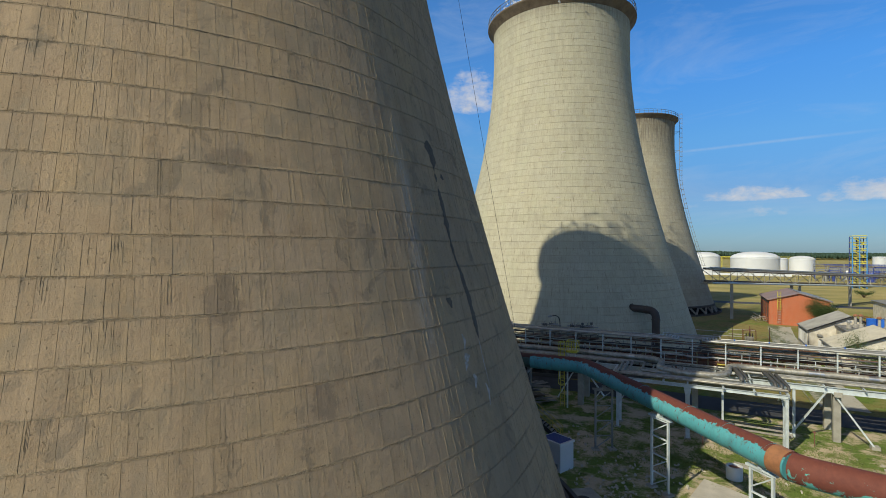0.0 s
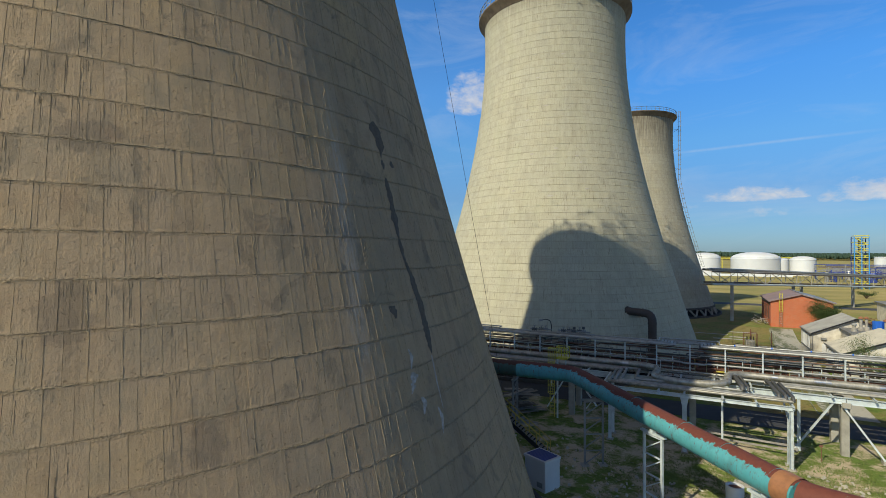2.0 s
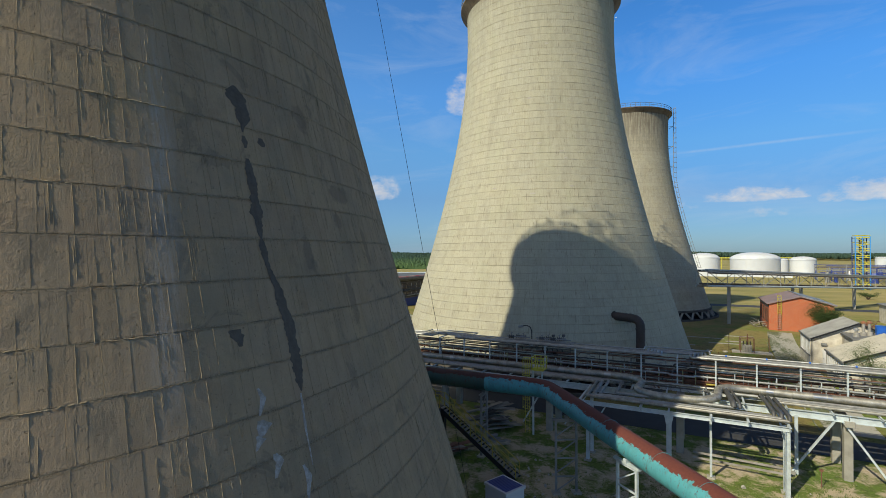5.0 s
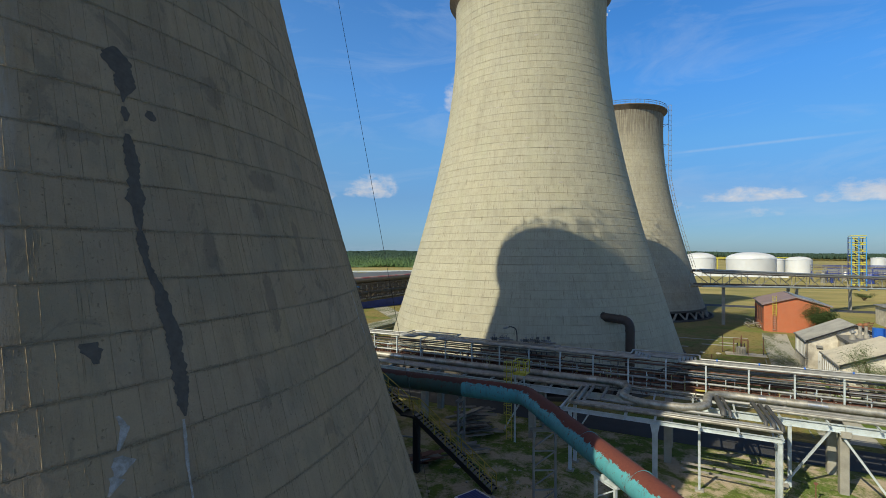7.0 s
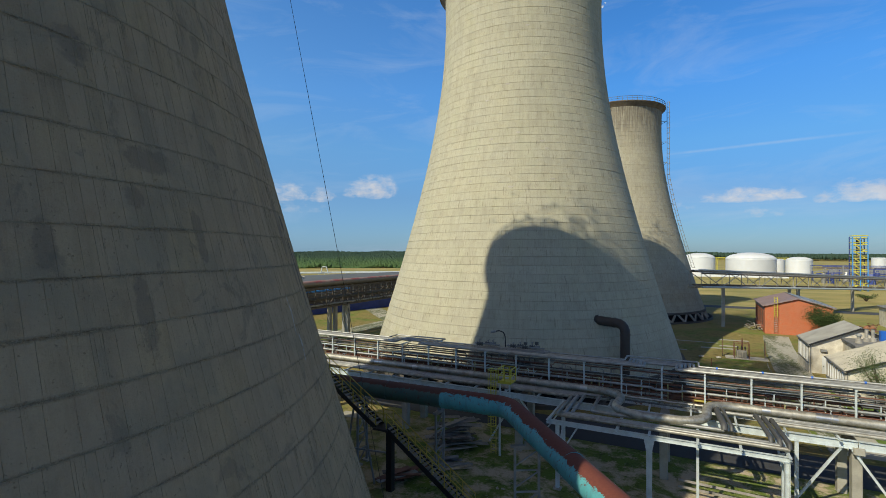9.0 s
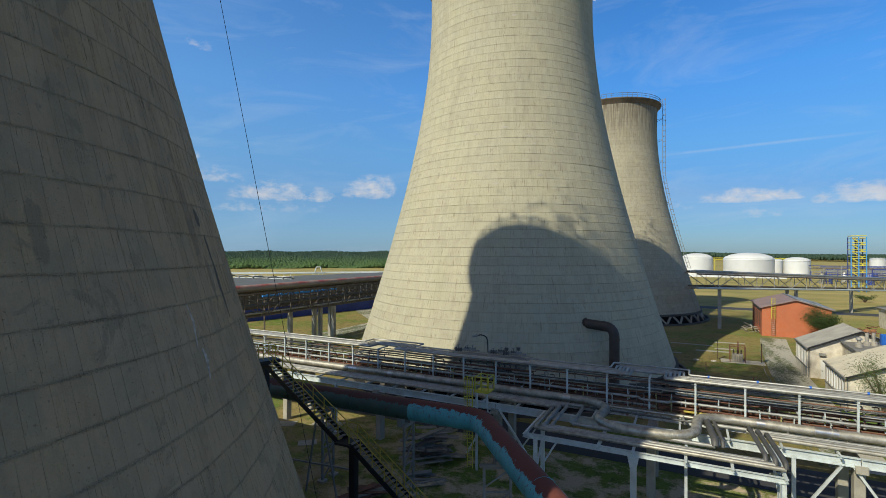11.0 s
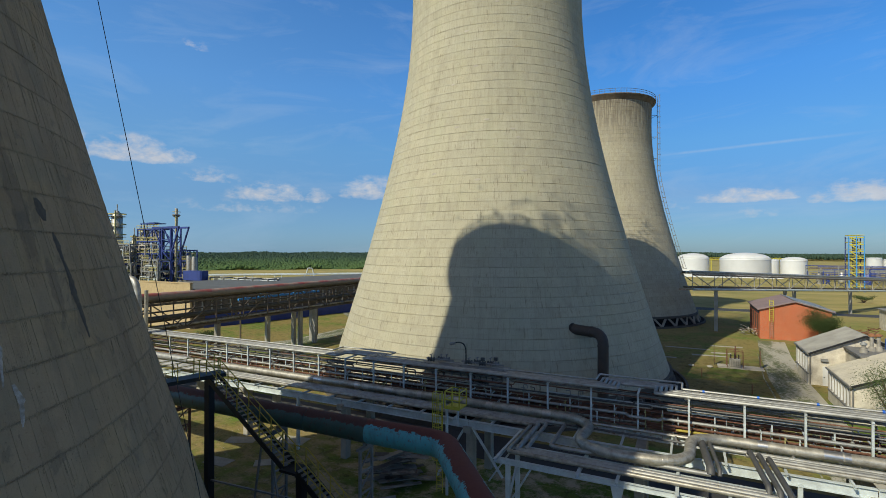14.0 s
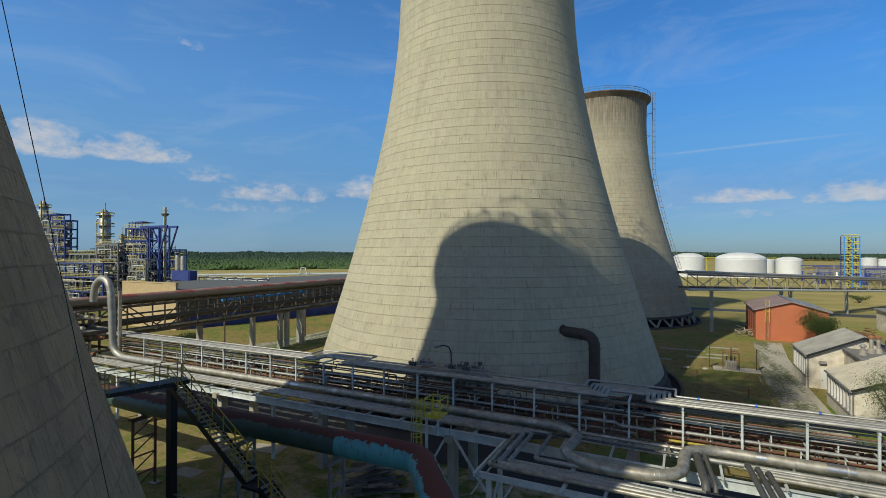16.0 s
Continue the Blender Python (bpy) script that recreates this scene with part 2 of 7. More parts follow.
            rusty = n.noise(n.add("ShaderNodeCombineXYZ", [arc, n.math("MULTIPLY", z, 0.6), 24.0]), 1.6, 7.0, 0.7)
            col = n.mix(n.math("MULTIPLY", n.maprange(rusty, 0.55, 0.7), 0.35), col, (0.30, 0.19, 0.11))
        if joints == "painted":
            # narrow formwork seams, finer than a hand at this distance
            row = n.math("MULTIPLY", shade, 5.0)
            cell = n.add("ShaderNodeCombineXYZ", [n.math("FLOOR", n.math("ADD", n.math("MULTIPLY", ang, 22.0), row)), lift, 0.0])
            tint = n.add("ShaderNodeTexWhiteNoise", [cell], noise_dimensions="2D").outputs[0]
            col = n.mix(n.math("MULTIPLY", n.maprange(tint, 0.35, 1.0), 0.17), col, dark)
            tick = n.noise(n.add("ShaderNodeCombineXYZ", [n.math("MULTIPLY", arc, 7.0), n.math("MULTIPLY", z, 0.8), 51.0]), 1.0, 5.0, 0.7)
            col = n.mix(n.math("MULTIPLY", n.maprange(tick, 0.58, 0.68), 0.6), col, dark)
            dash = n.noise(n.add("ShaderNodeCombineXYZ", [n.math("MULTIPLY", arc, 4.2), n.math("MULTIPLY", z, 0.5), 71.0]), 1.0, 3.0, 0.6)
            col = n.mix(n.math("MULTIPLY", n.maprange(dash, 0.62, 0.68), 0.55), col, (dark[0] * 0.7, dark[1] * 0.66, dark[2] * 0.6))
            spall = n.noise(n.add("ShaderNodeCombineXYZ", [n.math("MULTIPLY", arc, 0.9), n.math("MULTIPLY", z, 2.6), 81.0]), 1.0, 6.0, 0.7)
            col = n.mix(n.math("MULTIPLY", n.maprange(spall, 0.66, 0.70), 0.5), col, (0.56, 0.53, 0.42))
            moss = n.noise(n.add("ShaderNodeCombineXYZ", [n.math("MULTIPLY", arc, 0.4), n.math("MULTIPLY", z, 0.15), 61.0]), 1.0, 5.0, 0.6)
            col = n.mix(n.math("MULTIPLY", n.maprange(moss, 0.5, 0.7), 0.3), col, (warm[0] * 0.86, warm[1] * 0.92, warm[2] * 0.84))
            lines = n.noise(n.add("ShaderNodeCombineXYZ", [n.math("MULTIPLY", arc, 0.5), n.math("MULTIPLY", z, 4.0), 6.0]), 1.0, 6.0, 0.7)
            col = n.mix(n.math("MULTIPLY", n.maprange(lines, 0.56, 0.72), 0.30), col, dark)
            seam = n.math("FRACT", n.math("ADD", n.math("MULTIPLY", ang, 37.0), row))
            near = n.math("LESS_THAN", n.math("ABSOLUTE", n.math("SUBTRACT", seam, 0.5)), 0.04)
            keep = n.math("GREATER_THAN", n.noise(n.add("ShaderNodeCombineXYZ", [n.math("MULTIPLY", n.math("FLOOR", n.math("MULTIPLY", ang, 37.0)), 0.7), n.math("MULTIPLY", lift, 0.9), 0.0]), 1.0, 1.0), 0.49)
            col = n.mix(n.math("MULTIPLY", n.math("MULTIPLY", near, keep), 0.34), col, dark)
        # soot and drips below the crown
        top = n.math("MULTIPLY", n.maprange(z, soot, 57.4), n.maprange(streak, 0.30, 0.60))
        col = n.mix(n.math("MULTIPLY", top, 0.8), col, (0.085, 0.06, 0.045))
        lump = n.noise(pos, 4.5, 6.0, 0.7)
        grit = n.noise(pos, 55.0, 3.0, 0.7)
        pits = n.maprange(n.noise(pos, 11.0, 2.0, 0.5), 0.68, 0.73)
        # spalled, crumbling edges along the lift joints
        place = n.math("FRACT", n.math("DIVIDE", n.math("SUBTRACT", z, LIFT0), LIFT))
        far_off = n.math("MULTIPLY", n.math("ABSOLUTE", n.math("SUBTRACT", n.math("ABSOLUTE", n.math("SUBTRACT", place, 0.5)), 0.5)), LIFT)
        where = n.maprange(n.noise(n.add("ShaderNodeCombineXYZ", [n.math("MULTIPLY", arc, 0.45), lift, 7.0]), 1.0, 3.0), 0.42, 0.66, 0.3, 1.0)
        rough = n.maprange(n.noise(pos, 19.0, 6.0, 0.7), 0.38, 0.66)
        edge = n.math("MULTIPLY", n.maprange(far_off, 0.015, 0.075, 1.0, 0.0), where)
        crumb = n.math("MULTIPLY", edge, rough)
        h = n.math("ADD", n.math("MULTIPLY", grain, 0.35), n.math("ADD", n.math("MULTIPLY", board, 0.3), n.math("ADD", n.math("MULTIPLY", mid, 0.9), n.math("MULTIPLY", lump, 0.9))))
        h = n.math("ADD", n.math("ADD", h, n.math("MULTIPLY", grit, 0.22)), n.math("SUBTRACT", n.math("MULTIPLY", crumb, 1.5), n.math("MULTIPLY", pits, 0.45)))
        if joints == "painted":
            col = n.mix(n.math("MULTIPLY", n.math("MULTIPLY", n.maprange(far_off, 0.02, 0.07, 1.0, 0.0), where), 0.3), col, (dark[0] * 0.75, dark[1] * 0.68, dark[2] * 0.58))
        else:
            col = n.mix(n.math("MULTIPLY", n.math("MULTIPLY", edge, n.math("SUBTRACT", 1.0, rough)), 0.65), col, (0.12, 0.085, 0.05))
            col = n.mix(n.math("MULTIPLY", n.math("MULTIPLY", edge, rough), 0.55), col, (0.52, 0.42, 0.27))
        n.set(bsdf.inputs["Base Color"], col)
        n.set(bsdf.inputs["Roughness"], 0.9)
        bump(n, bsdf, h, 0.9, 0.034)

    return material(name, build)


mortar = worn("squeezed_mortar", (0.42, 0.33, 0.2), (0.15, 0.115, 0.072), 0.95, 0.0, 3.0, bumps=1.0)
LIFT, LIFT0 = 1.04, 1.69
TONE_A = ((0.448, 0.315, 0.165), (0.400, 0.293, 0.184), (0.178, 0.123, 0.077))
TONE_B = ((0.464, 0.432, 0.308), (0.445, 0.423, 0.320), (0.223, 0.199, 0.142))
TONE_C = ((0.435, 0.392, 0.278), (0.425, 0.394, 0.3), (0.19, 0.165, 0.12))

galv = worn("galvanised_cladding", (0.47, 0.47, 0.445), (0.24, 0.238, 0.222), 0.55, 0.6, 1.8, bumps=0.2)
galv_old = worn("dull_cladding", (0.51, 0.485, 0.415), (0.25, 0.232, 0.195), 0.47, 0.6, 2.4, 0.10, (0.13, 0.085, 0.05), bumps=0.3, spread=0.28)
bridge_grey = worn("grey_bridge_steel", (0.42, 0.395, 0.34), (0.2, 0.185, 0.16), 0.65, 0.0, 1.0, 0.12)
galv_dark = worn("grey_insulation", (0.12, 0.12, 0.118), (0.065, 0.065, 0.064), 0.6, 0.3, 2.0)
steel_white = worn("pale_painted_steel", (0.61, 0.675, 0.68), (0.37, 0.405, 0.405), 0.5, 0.0, 1.3, 0.06)
flaking = worn("flaking_pale_paint", (0.58, 0.61, 0.60), (0.34, 0.35, 0.34), 0.6, 0.0, 1.6, 0.32, (0.17, 0.075, 0.045), bumps=0.3)
steel_grey = worn("grey_painted_steel", (0.25, 0.255, 0.25), (0.14, 0.14, 0.138), 0.55, 0.0, 1.3, 0.12)
steel_rust = worn("rusty_steel", (0.23, 0.10, 0.06), (0.10, 0.045, 0.03), 0.8, 0.0, 2.5)
steel_black = worn("black_painted_steel", (0.018, 0.018, 0.019), (0.01, 0.01, 0.011), 0.55, 0.0, 1.0)
steel_brown = worn("brown_bridge_steel", (0.165, 0.132, 0.102), (0.07, 0.056, 0.045), 0.75, 0.0, 0.8, 0.1)
yellow = worn("yellow_paint", (0.60, 0.53, 0.06), (0.42, 0.36, 0.05), 0.5, 0.0, 2.0, 0.08)
stair_yellow = worn("worn_yellow_rail", (0.50, 0.40, 0.05), (0.33, 0.25, 0.04), 0.6, 0.0, 3.0, 0.12)
olive_rail = worn("faded_yellow_rail", (0.44, 0.40, 0.17), (0.30, 0.27, 0.12), 0.6, 0.0, 2.0, 0.1)
blue_steel = worn("blue_paint", (0.035, 0.06, 0.25), (0.02, 0.035, 0.15), 0.5, 0.0, 0.5)
blue_bright = worn("bright_blue_cover", (0.02, 0.15, 0.60), (0.015, 0.09, 0.42), 0.5, 0.0, 0.5)
sky_blue = worn("light_blue_paint", (0.06, 0.33, 0.75), (0.04, 0.22, 0.55), 0.5, 0.0, 0.6)
white_paint = worn("white_tank_paint", (0.66, 0.67, 0.67), (0.56, 0.57, 0.57), 0.5, 0.0, 0.15, bumps=0.0)
concrete = worn("cast_concrete", (0.40, 0.38, 0.32), (0.25, 0.235, 0.2), 0.9, 0.0, 1.0, bumps=0.4)
concrete_pale = worn("pale_concrete", (0.50, 0.46, 0.38), (0.34, 0.31, 0.26), 0.9, 0.0, 0.8, bumps=0.4)
asphalt = worn("asphalt", (0.058, 0.058, 0.061), (0.04, 0.04, 0.042), 0.85, 0.0, 0.7, bumps=0.4)
felt = worn("grey_roofing_felt", (0.25, 0.245, 0.23), (0.13, 0.13, 0.13), 0.85, 0.0, 0.8, bumps=0.3)
roof_red = worn("weathered_red_roof", (0.30, 0.21, 0.20), (0.19, 0.15, 0.15), 0.6, 0.0, 0.25)
roof_blue = worn("blue_grey_sheets", (0.30, 0.33, 0.36), (0.19, 0.2, 0.215), 0.55, 0.0, 0.5)
roof_grey = worn("weathered_grey_sheets", (0.44, 0.43, 0.385), (0.26, 0.252, 0.23), 0.75, 0.0, 0.5)
roof_cream = worn("corrugated_pale_roof", (0.58, 0.54, 0.43), (0.40, 0.365, 0.295), 0.75, 0.0, 0.7)
plaster = worn("stained_white_plaster", (0.70, 0.655, 0.56), (0.40, 0.355, 0.28), 0.9, 0.0, 1.1, bumps=0.3)
wood_grey = worn("weathered_boards", (0.40, 0.37, 0.33), (0.18, 0.16, 0.135), 0.9, 0.0, 1.5, bumps=0.4)
wood_dark = worn("dark_wet_boards", (0.17, 0.15, 0.13), (0.07, 0.06, 0.052), 0.9, 0.0, 1.5, bumps=0.4)
bark = worn("bark", (0.14, 0.10, 0.07), (0.07, 0.05, 0.035), 0.95, 0.0, 4.0, bumps=0.5)
tar = worn("bitumen_sealant", (0.14, 0.118, 0.092), (0.085, 0.07, 0.055), 0.95, 0.0, 6.0, bumps=0.6)
lime = worn("lime_bloom", (0.50, 0.46, 0.42), (0.27, 0.235, 0.185), 0.95, 0.0, 7.0, spread=0.25)
sand_brick = worn("sandy_brick", (0.50, 0.39, 0.215), (0.36, 0.27, 0.15), 0.9, 0.0, 2.2, bumps=0.3)
roof_slate = worn("dark_sheet_roof", (0.125, 0.13, 0.12), (0.08, 0.083, 0.08), 0.7, 0.0, 0.3)
clad_new = worn("fresh_silver_cladding", (0.62, 0.61, 0.58), (0.42, 0.41, 0.39), 0.33, 0.9, 3.0, bumps=0.2)
# even dark tone for columns, ring beams and basin walls
basin_conc = worn("dark_basin_concrete", (0.12, 0.11, 0.095), (0.06, 0.055, 0.048), 0.85, 0.0, 0.6, bumps=0.3)
brown_cast = worn("dark_brown_duct", (0.055, 0.04, 0.032), (0.035, 0.027, 0.023), 0.6, 0.0, 1.5)
orange_cap = worn("orange_cowl", (0.36, 0.16, 0.07), (0.22, 0.10, 0.05), 0.6, 0.0, 3.0)
# near-black colour that carries the shade of unlit insides
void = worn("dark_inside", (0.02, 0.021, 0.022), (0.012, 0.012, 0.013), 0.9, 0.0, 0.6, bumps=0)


def _faded_red(n, bsdf):
    g = n.add("ShaderNodeNewGeometry")
    pos = g.outputs["Position"]
    nz = n.add("ShaderNodeSeparateXYZ", [g.outputs["Normal"]]).outputs[2]
    rag = n.noise(pos, 1.1, 7.0, 0.7)
    top = n.maprange(n.math("ADD", nz, n.math("MULTIPLY", n.math("SUBTRACT", rag, 0.5), 1.5)), 0.25, 0.55)
    red = n.mix(n.maprange(n.noise(pos, 0.35, 4.0), 0.4, 0.6), (0.30, 0.085, 0.075), (0.34, 0.25, 0.215))
    n.set(bsdf.inputs["Base Color"], n.mix(top, n.mix(rag, (0.13, 0.108, 0.088), (0.32, 0.275, 0.225)), red))
    n.set(bsdf.inputs["Roughness"], 0.6)
    bump(n, bsdf, rag, 0.3, 0.02)


pipe_pink = material("faded_red_cladding", _faded_red)


def _teal(cool, warm, limit):
    def build(n, bsdf):
        g = n.add("ShaderNodeNewGeometry")
        pos = g.outputs["Position"]
        nz = n.add("ShaderNodeSeparateXYZ", [g.outputs["Normal"]]).outputs[2]
        rag = n.noise(pos, 2.6, 8.0, 0.75, 0.6)
        rag2 = n.noise(pos, 0.5, 3.0)
        edge = n.math("ADD", nz, n.math("ADD", n.math("MULTIPLY", n.math("SUBTRACT", rag, 0.5), 0.9), n.math("MULTIPLY", n.math("SUBTRACT", rag2, 0.5), 0.5)))
        peeled = n.maprange(edge, limit, limit + 0.03)
        spots = n.maprange(n.noise(n.vmath("MULTIPLY", pos, (1.0, 1.0, 0.45)), 4.5, 9.0, 0.8), 0.555, 0.62)
        runs = n.maprange(n.noise(n.vmath("MULTIPLY", pos, (2.6, 2.6, 0.35)), 3.0, 6.0, 0.7), 0.58, 0.66)
        spots = n.math("MAXIMUM", spots, n.math("MULTIPLY", runs, n.maprange(nz, -0.1, 0.6)))
        grime = n.noise(n.vmath("MULTIPLY", pos, (1.0, 1.0, 0.3)), 2.0, 6.0, 0.65)
        paint = n.mix(n.noise(pos, 1.2, 5.0), cool[0], cool[1])
        paint = n.mix(n.math("MULTIPLY", n.maprange(grime, 0.5, 0.75), 0.5), paint, (0.06, 0.075, 0.06))
        rust = n.mix(n.noise(pos, 6.0, 6.0, 0.7), warm[0], warm[1])
        mask = n.math("MAXIMUM", peeled, n.math("MULTIPLY", spots, 0.8))
        n.set(bsdf.inputs["Base Color"], n.mix(mask, paint, rust))
        n.set(bsdf.inputs["Roughness"], n.maprange(mask, 0, 1, 0.5, 0.85))
        bump(n, bsdf, n.math("ADD", n.math("MULTIPLY", mask, -0.6), n.math("MULTIPLY", rag, 0.4)), 0.4, 0.03)
    return build


def _rustduct(n, bsdf):
    pos = n.add("ShaderNodeNewGeometry").outputs["Position"]
    rag = n.noise(pos, 1.6, 9.0, 0.78, 0.8)
    low = n.maprange(n.add("ShaderNodeSeparateXYZ", [pos]).outputs[2], 5.2, 6.6, 0.1, -0.08)
    left = n.maprange(n.math("ADD", rag, low), 0.565, 0.595)
    rust = n.mix(n.noise(pos, 3.0, 8.0, 0.7), (0.085, 0.022, 0.015), (0.20, 0.058, 0.036))
    n.set(bsdf.inputs["Base Color"], n.mix(left, rust, (0.09, 0.36, 0.33)))
    n.set(bsdf.inputs["Roughness"], 0.8)
    bump(n, bsdf, rag, 0.4, 0.02)


def _brick(n, bsdf):
    pos = n.add("ShaderNodeNewGeometry").outputs["Position"]
    s = n.add("ShaderNodeSeparateXYZ", [pos])
    along = n.add("ShaderNodeCombineXYZ", [n.math("ADD", s.outputs[0], s.outputs[1]), s.outputs[2], 0.0])
    b = n.add("ShaderNodeTexBrick", {"Vector": along, "Color1": (0.56, 0.118, 0.036), "Color2": (0.46, 0.095, 0.032), "Mortar": (0.40, 0.22, 0.13),
                                     "Scale": 1.0, "Mortar Size": 0.012, "Brick Width": 0.26, "Row Height": 0.077})
    big = n.noise(pos, 0.5, 5.0)
    n.set(bsdf.inputs["Base Color"], n.mix(n.math("MULTIPLY", n.maprange(big, 0.4, 0.7), 0.3), b.outputs[0], (0.30, 0.10, 0.06)))
    n.set(bsdf.inputs["Roughness"], 0.9)
    bump(n, bsdf, b.outputs[1], 0.3, -0.01)


def _glass(n, bsdf):
    n.set(bsdf.inputs["Base Color"], (0.62, 0.68, 0.68))
    n.set(bsdf.inputs["Roughness"], 0.15)
    n.set(bsdf.inputs["Metallic"], 0.35)


def _leaf(name, a, b):
    def build(n, bsdf):
        g = n.add("ShaderNodeNewGeometry")
        f = n.math("ADD", n.math("MULTIPLY", g.outputs["Random Per Island"], 0.6), n.math("MULTIPLY", n.noise(g.outputs["Position"], 0.12, 3.0), 0.5))
        n.set(bsdf.inputs["Base Color"], n.mix(f, a, b))
        n.set(bsdf.inputs["Roughness"], 0.75)
        n.set(bsdf.inputs["Specular IOR Level"], 0.2)
    return material(name, build)


teal_paint = material("peeling_teal_paint", _teal(((0.055, 0.275, 0.31), (0.12, 0.40, 0.43)), ((0.085, 0.021, 0.015), (0.18, 0.05, 0.033)), 0.68))
grimy_duct = material("grimy_teal_duct", _teal(((0.03, 0.075, 0.065), (0.06, 0.12, 0.10)), ((0.055, 0.025, 0.02), (0.12, 0.045, 0.03)), 0.62))
rust_duct = material("rusted_duct", _rustduct)
brick = material("orange_brick", _brick)
glass = material("window_glass", _glass)
leaf_near = _leaf("leaves", (0.022, 0.045, 0.013), (0.065, 0.095, 0.029))
leaf_young = _leaf("young_leaves", (0.045, 0.08, 0.022), (0.11, 0.145, 0.05))
leaf_grass = _leaf("grass_blades", (0.085, 0.125, 0.028), (0.19, 0.23, 0.07))


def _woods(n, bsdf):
    """Bright green in front, darker and bluer behind: distance haze put into the colour."""
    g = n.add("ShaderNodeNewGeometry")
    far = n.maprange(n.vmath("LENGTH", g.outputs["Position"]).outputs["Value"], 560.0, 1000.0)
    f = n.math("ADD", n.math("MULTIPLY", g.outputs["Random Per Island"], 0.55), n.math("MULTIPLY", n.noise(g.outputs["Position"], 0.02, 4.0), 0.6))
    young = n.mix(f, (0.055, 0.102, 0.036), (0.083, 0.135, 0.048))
    far_green = n.mix(f, (0.03, 0.056, 0.04), (0.046, 0.078, 0.052))
    n.set(bsdf.inputs["Base Color"], n.mix(far, young, far_green))
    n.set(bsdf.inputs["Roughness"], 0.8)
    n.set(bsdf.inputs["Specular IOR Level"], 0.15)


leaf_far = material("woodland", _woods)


def _ground(n, bsdf):
    pos = n.add("ShaderNodeNewGeometry").outputs["Position"]
    s = n.add("ShaderNodeSeparateXYZ", [pos])
    x, y = s.outputs[0], s.outputs[1]
    big = n.noise(pos, 0.09, 5.0, 0.6, 0.4)
    mid = n.noise(pos, 0.45, 6.0, 0.65, 0.3)
    fine = n.noise(pos, 5.0, 6.0, 0.75)
    blades = n.noise(pos, 30.0, 3.0, 0.7)
    green = n.mix(fine, (0.06, 0.115, 0.017), (0.18, 0.25, 0.052))
    dry = n.mix(fine, (0.12, 0.098, 0.032), (0.36, 0.285, 0.11))
    grass = n.mix(n.maprange(n.math("ADD", big, n.math("MULTIPLY", n.math("SUBTRACT", mid, 0.5), 0.6)), 0.34, 0.54), green, dry)
    sand = n.mix(fine, (0.38, 0.30, 0.20), (0.58, 0.48, 0.345))
    # trodden, sandy yard round the rack and the duct, field beyond
    yard = n.math("MULTIPLY", n.maprange(y, 61.0, 58.0), n.maprange(y, 6.0, 24.0))
    wear = n.math("ADD", n.math("MULTIPLY", yard, 0.165), n.math("ADD", n.math("MULTIPLY", mid, 0.75), n.math("MULTIPLY", big, 0.25)))
    wear = n.math("ADD", wear, n.math("MULTIPLY", n.math("SUBTRACT", fine, 0.5), 0.18))
    bare = n.maprange(wear, 0.63, 0.725)
    specks = n.maprange(n.noise(pos, 2.2, 6.0, 0.75), 0.60, 0.66)
    lush = n.mix(n.math("MULTIPLY", n.math("MULTIPLY", yard, n.maprange(x, -22.0, -14.0)), 0.75), grass, green)
    bare = n.math("MULTIPLY", bare, n.maprange(x, -30.0, -14.0, 0.12, 1.0))
    scuff = n.maprange(n.noise(n.vmath("MULTIPLY", pos, (1.0, 0.3, 1.0)), 0.35, 7.0, 0.7, 0.8), 0.55, 0.68)
    lush = n.mix(n.math("MULTIPLY", scuff, n.maprange(y, 62.0, 70.0, 0.55, 0.22)), lush, (0.085, 0.065, 0.04))
    clump = n.noise(pos, 1.1, 7.0, 0.72, 0.5)
    lush = n.mix(n.math("MULTIPLY", n.maprange(clump, 0.52, 0.62), 0.55), lush, (0.04, 0.052, 0.015))
    straw = n.noise(n.vmath("MULTIPLY", pos, (0.5, 1.2, 1.0)), 0.8, 8.0, 0.75, 0.8)
    lush = n.mix(n.math("MULTIPLY", n.maprange(straw, 0.56, 0.66), 0.5), lush, (0.36, 0.30, 0.15))
    col = n.mix(bare, lush, sand)
    col = n.mix(n.math("MULTIPLY", specks, n.math("MULTIPLY", yard, 0.6)), col, (0.42, 0.40, 0.36))
    far = n.maprange(y, 110.0, 220.0)
    field = n.mix(n.maprange(n.noise(n.vmath("MULTIPLY", pos, (0.35, 1.0, 1.0)), 0.06, 5.0, 0.65), 0.38, 0.62), (0.43, 0.345, 0.14), (0.235, 0.22, 0.075))
    col = n.mix(n.math("MULTIPLY", far, 0.85), col, field)
    n.set(bsdf.inputs["Base Color"], col)
    n.set(bsdf.inputs["Roughness"], 0.95)
    n.set(bsdf.inputs["Specular IOR Level"], 0.15)
    bump(n, bsdf, n.math("ADD", n.math("MULTIPLY", fine, 0.6), n.math("ADD", n.math("MULTIPLY", blades, 0.3), mid)), 0.7, 0.12)


ground_mat = material("grass_and_sand", _ground)


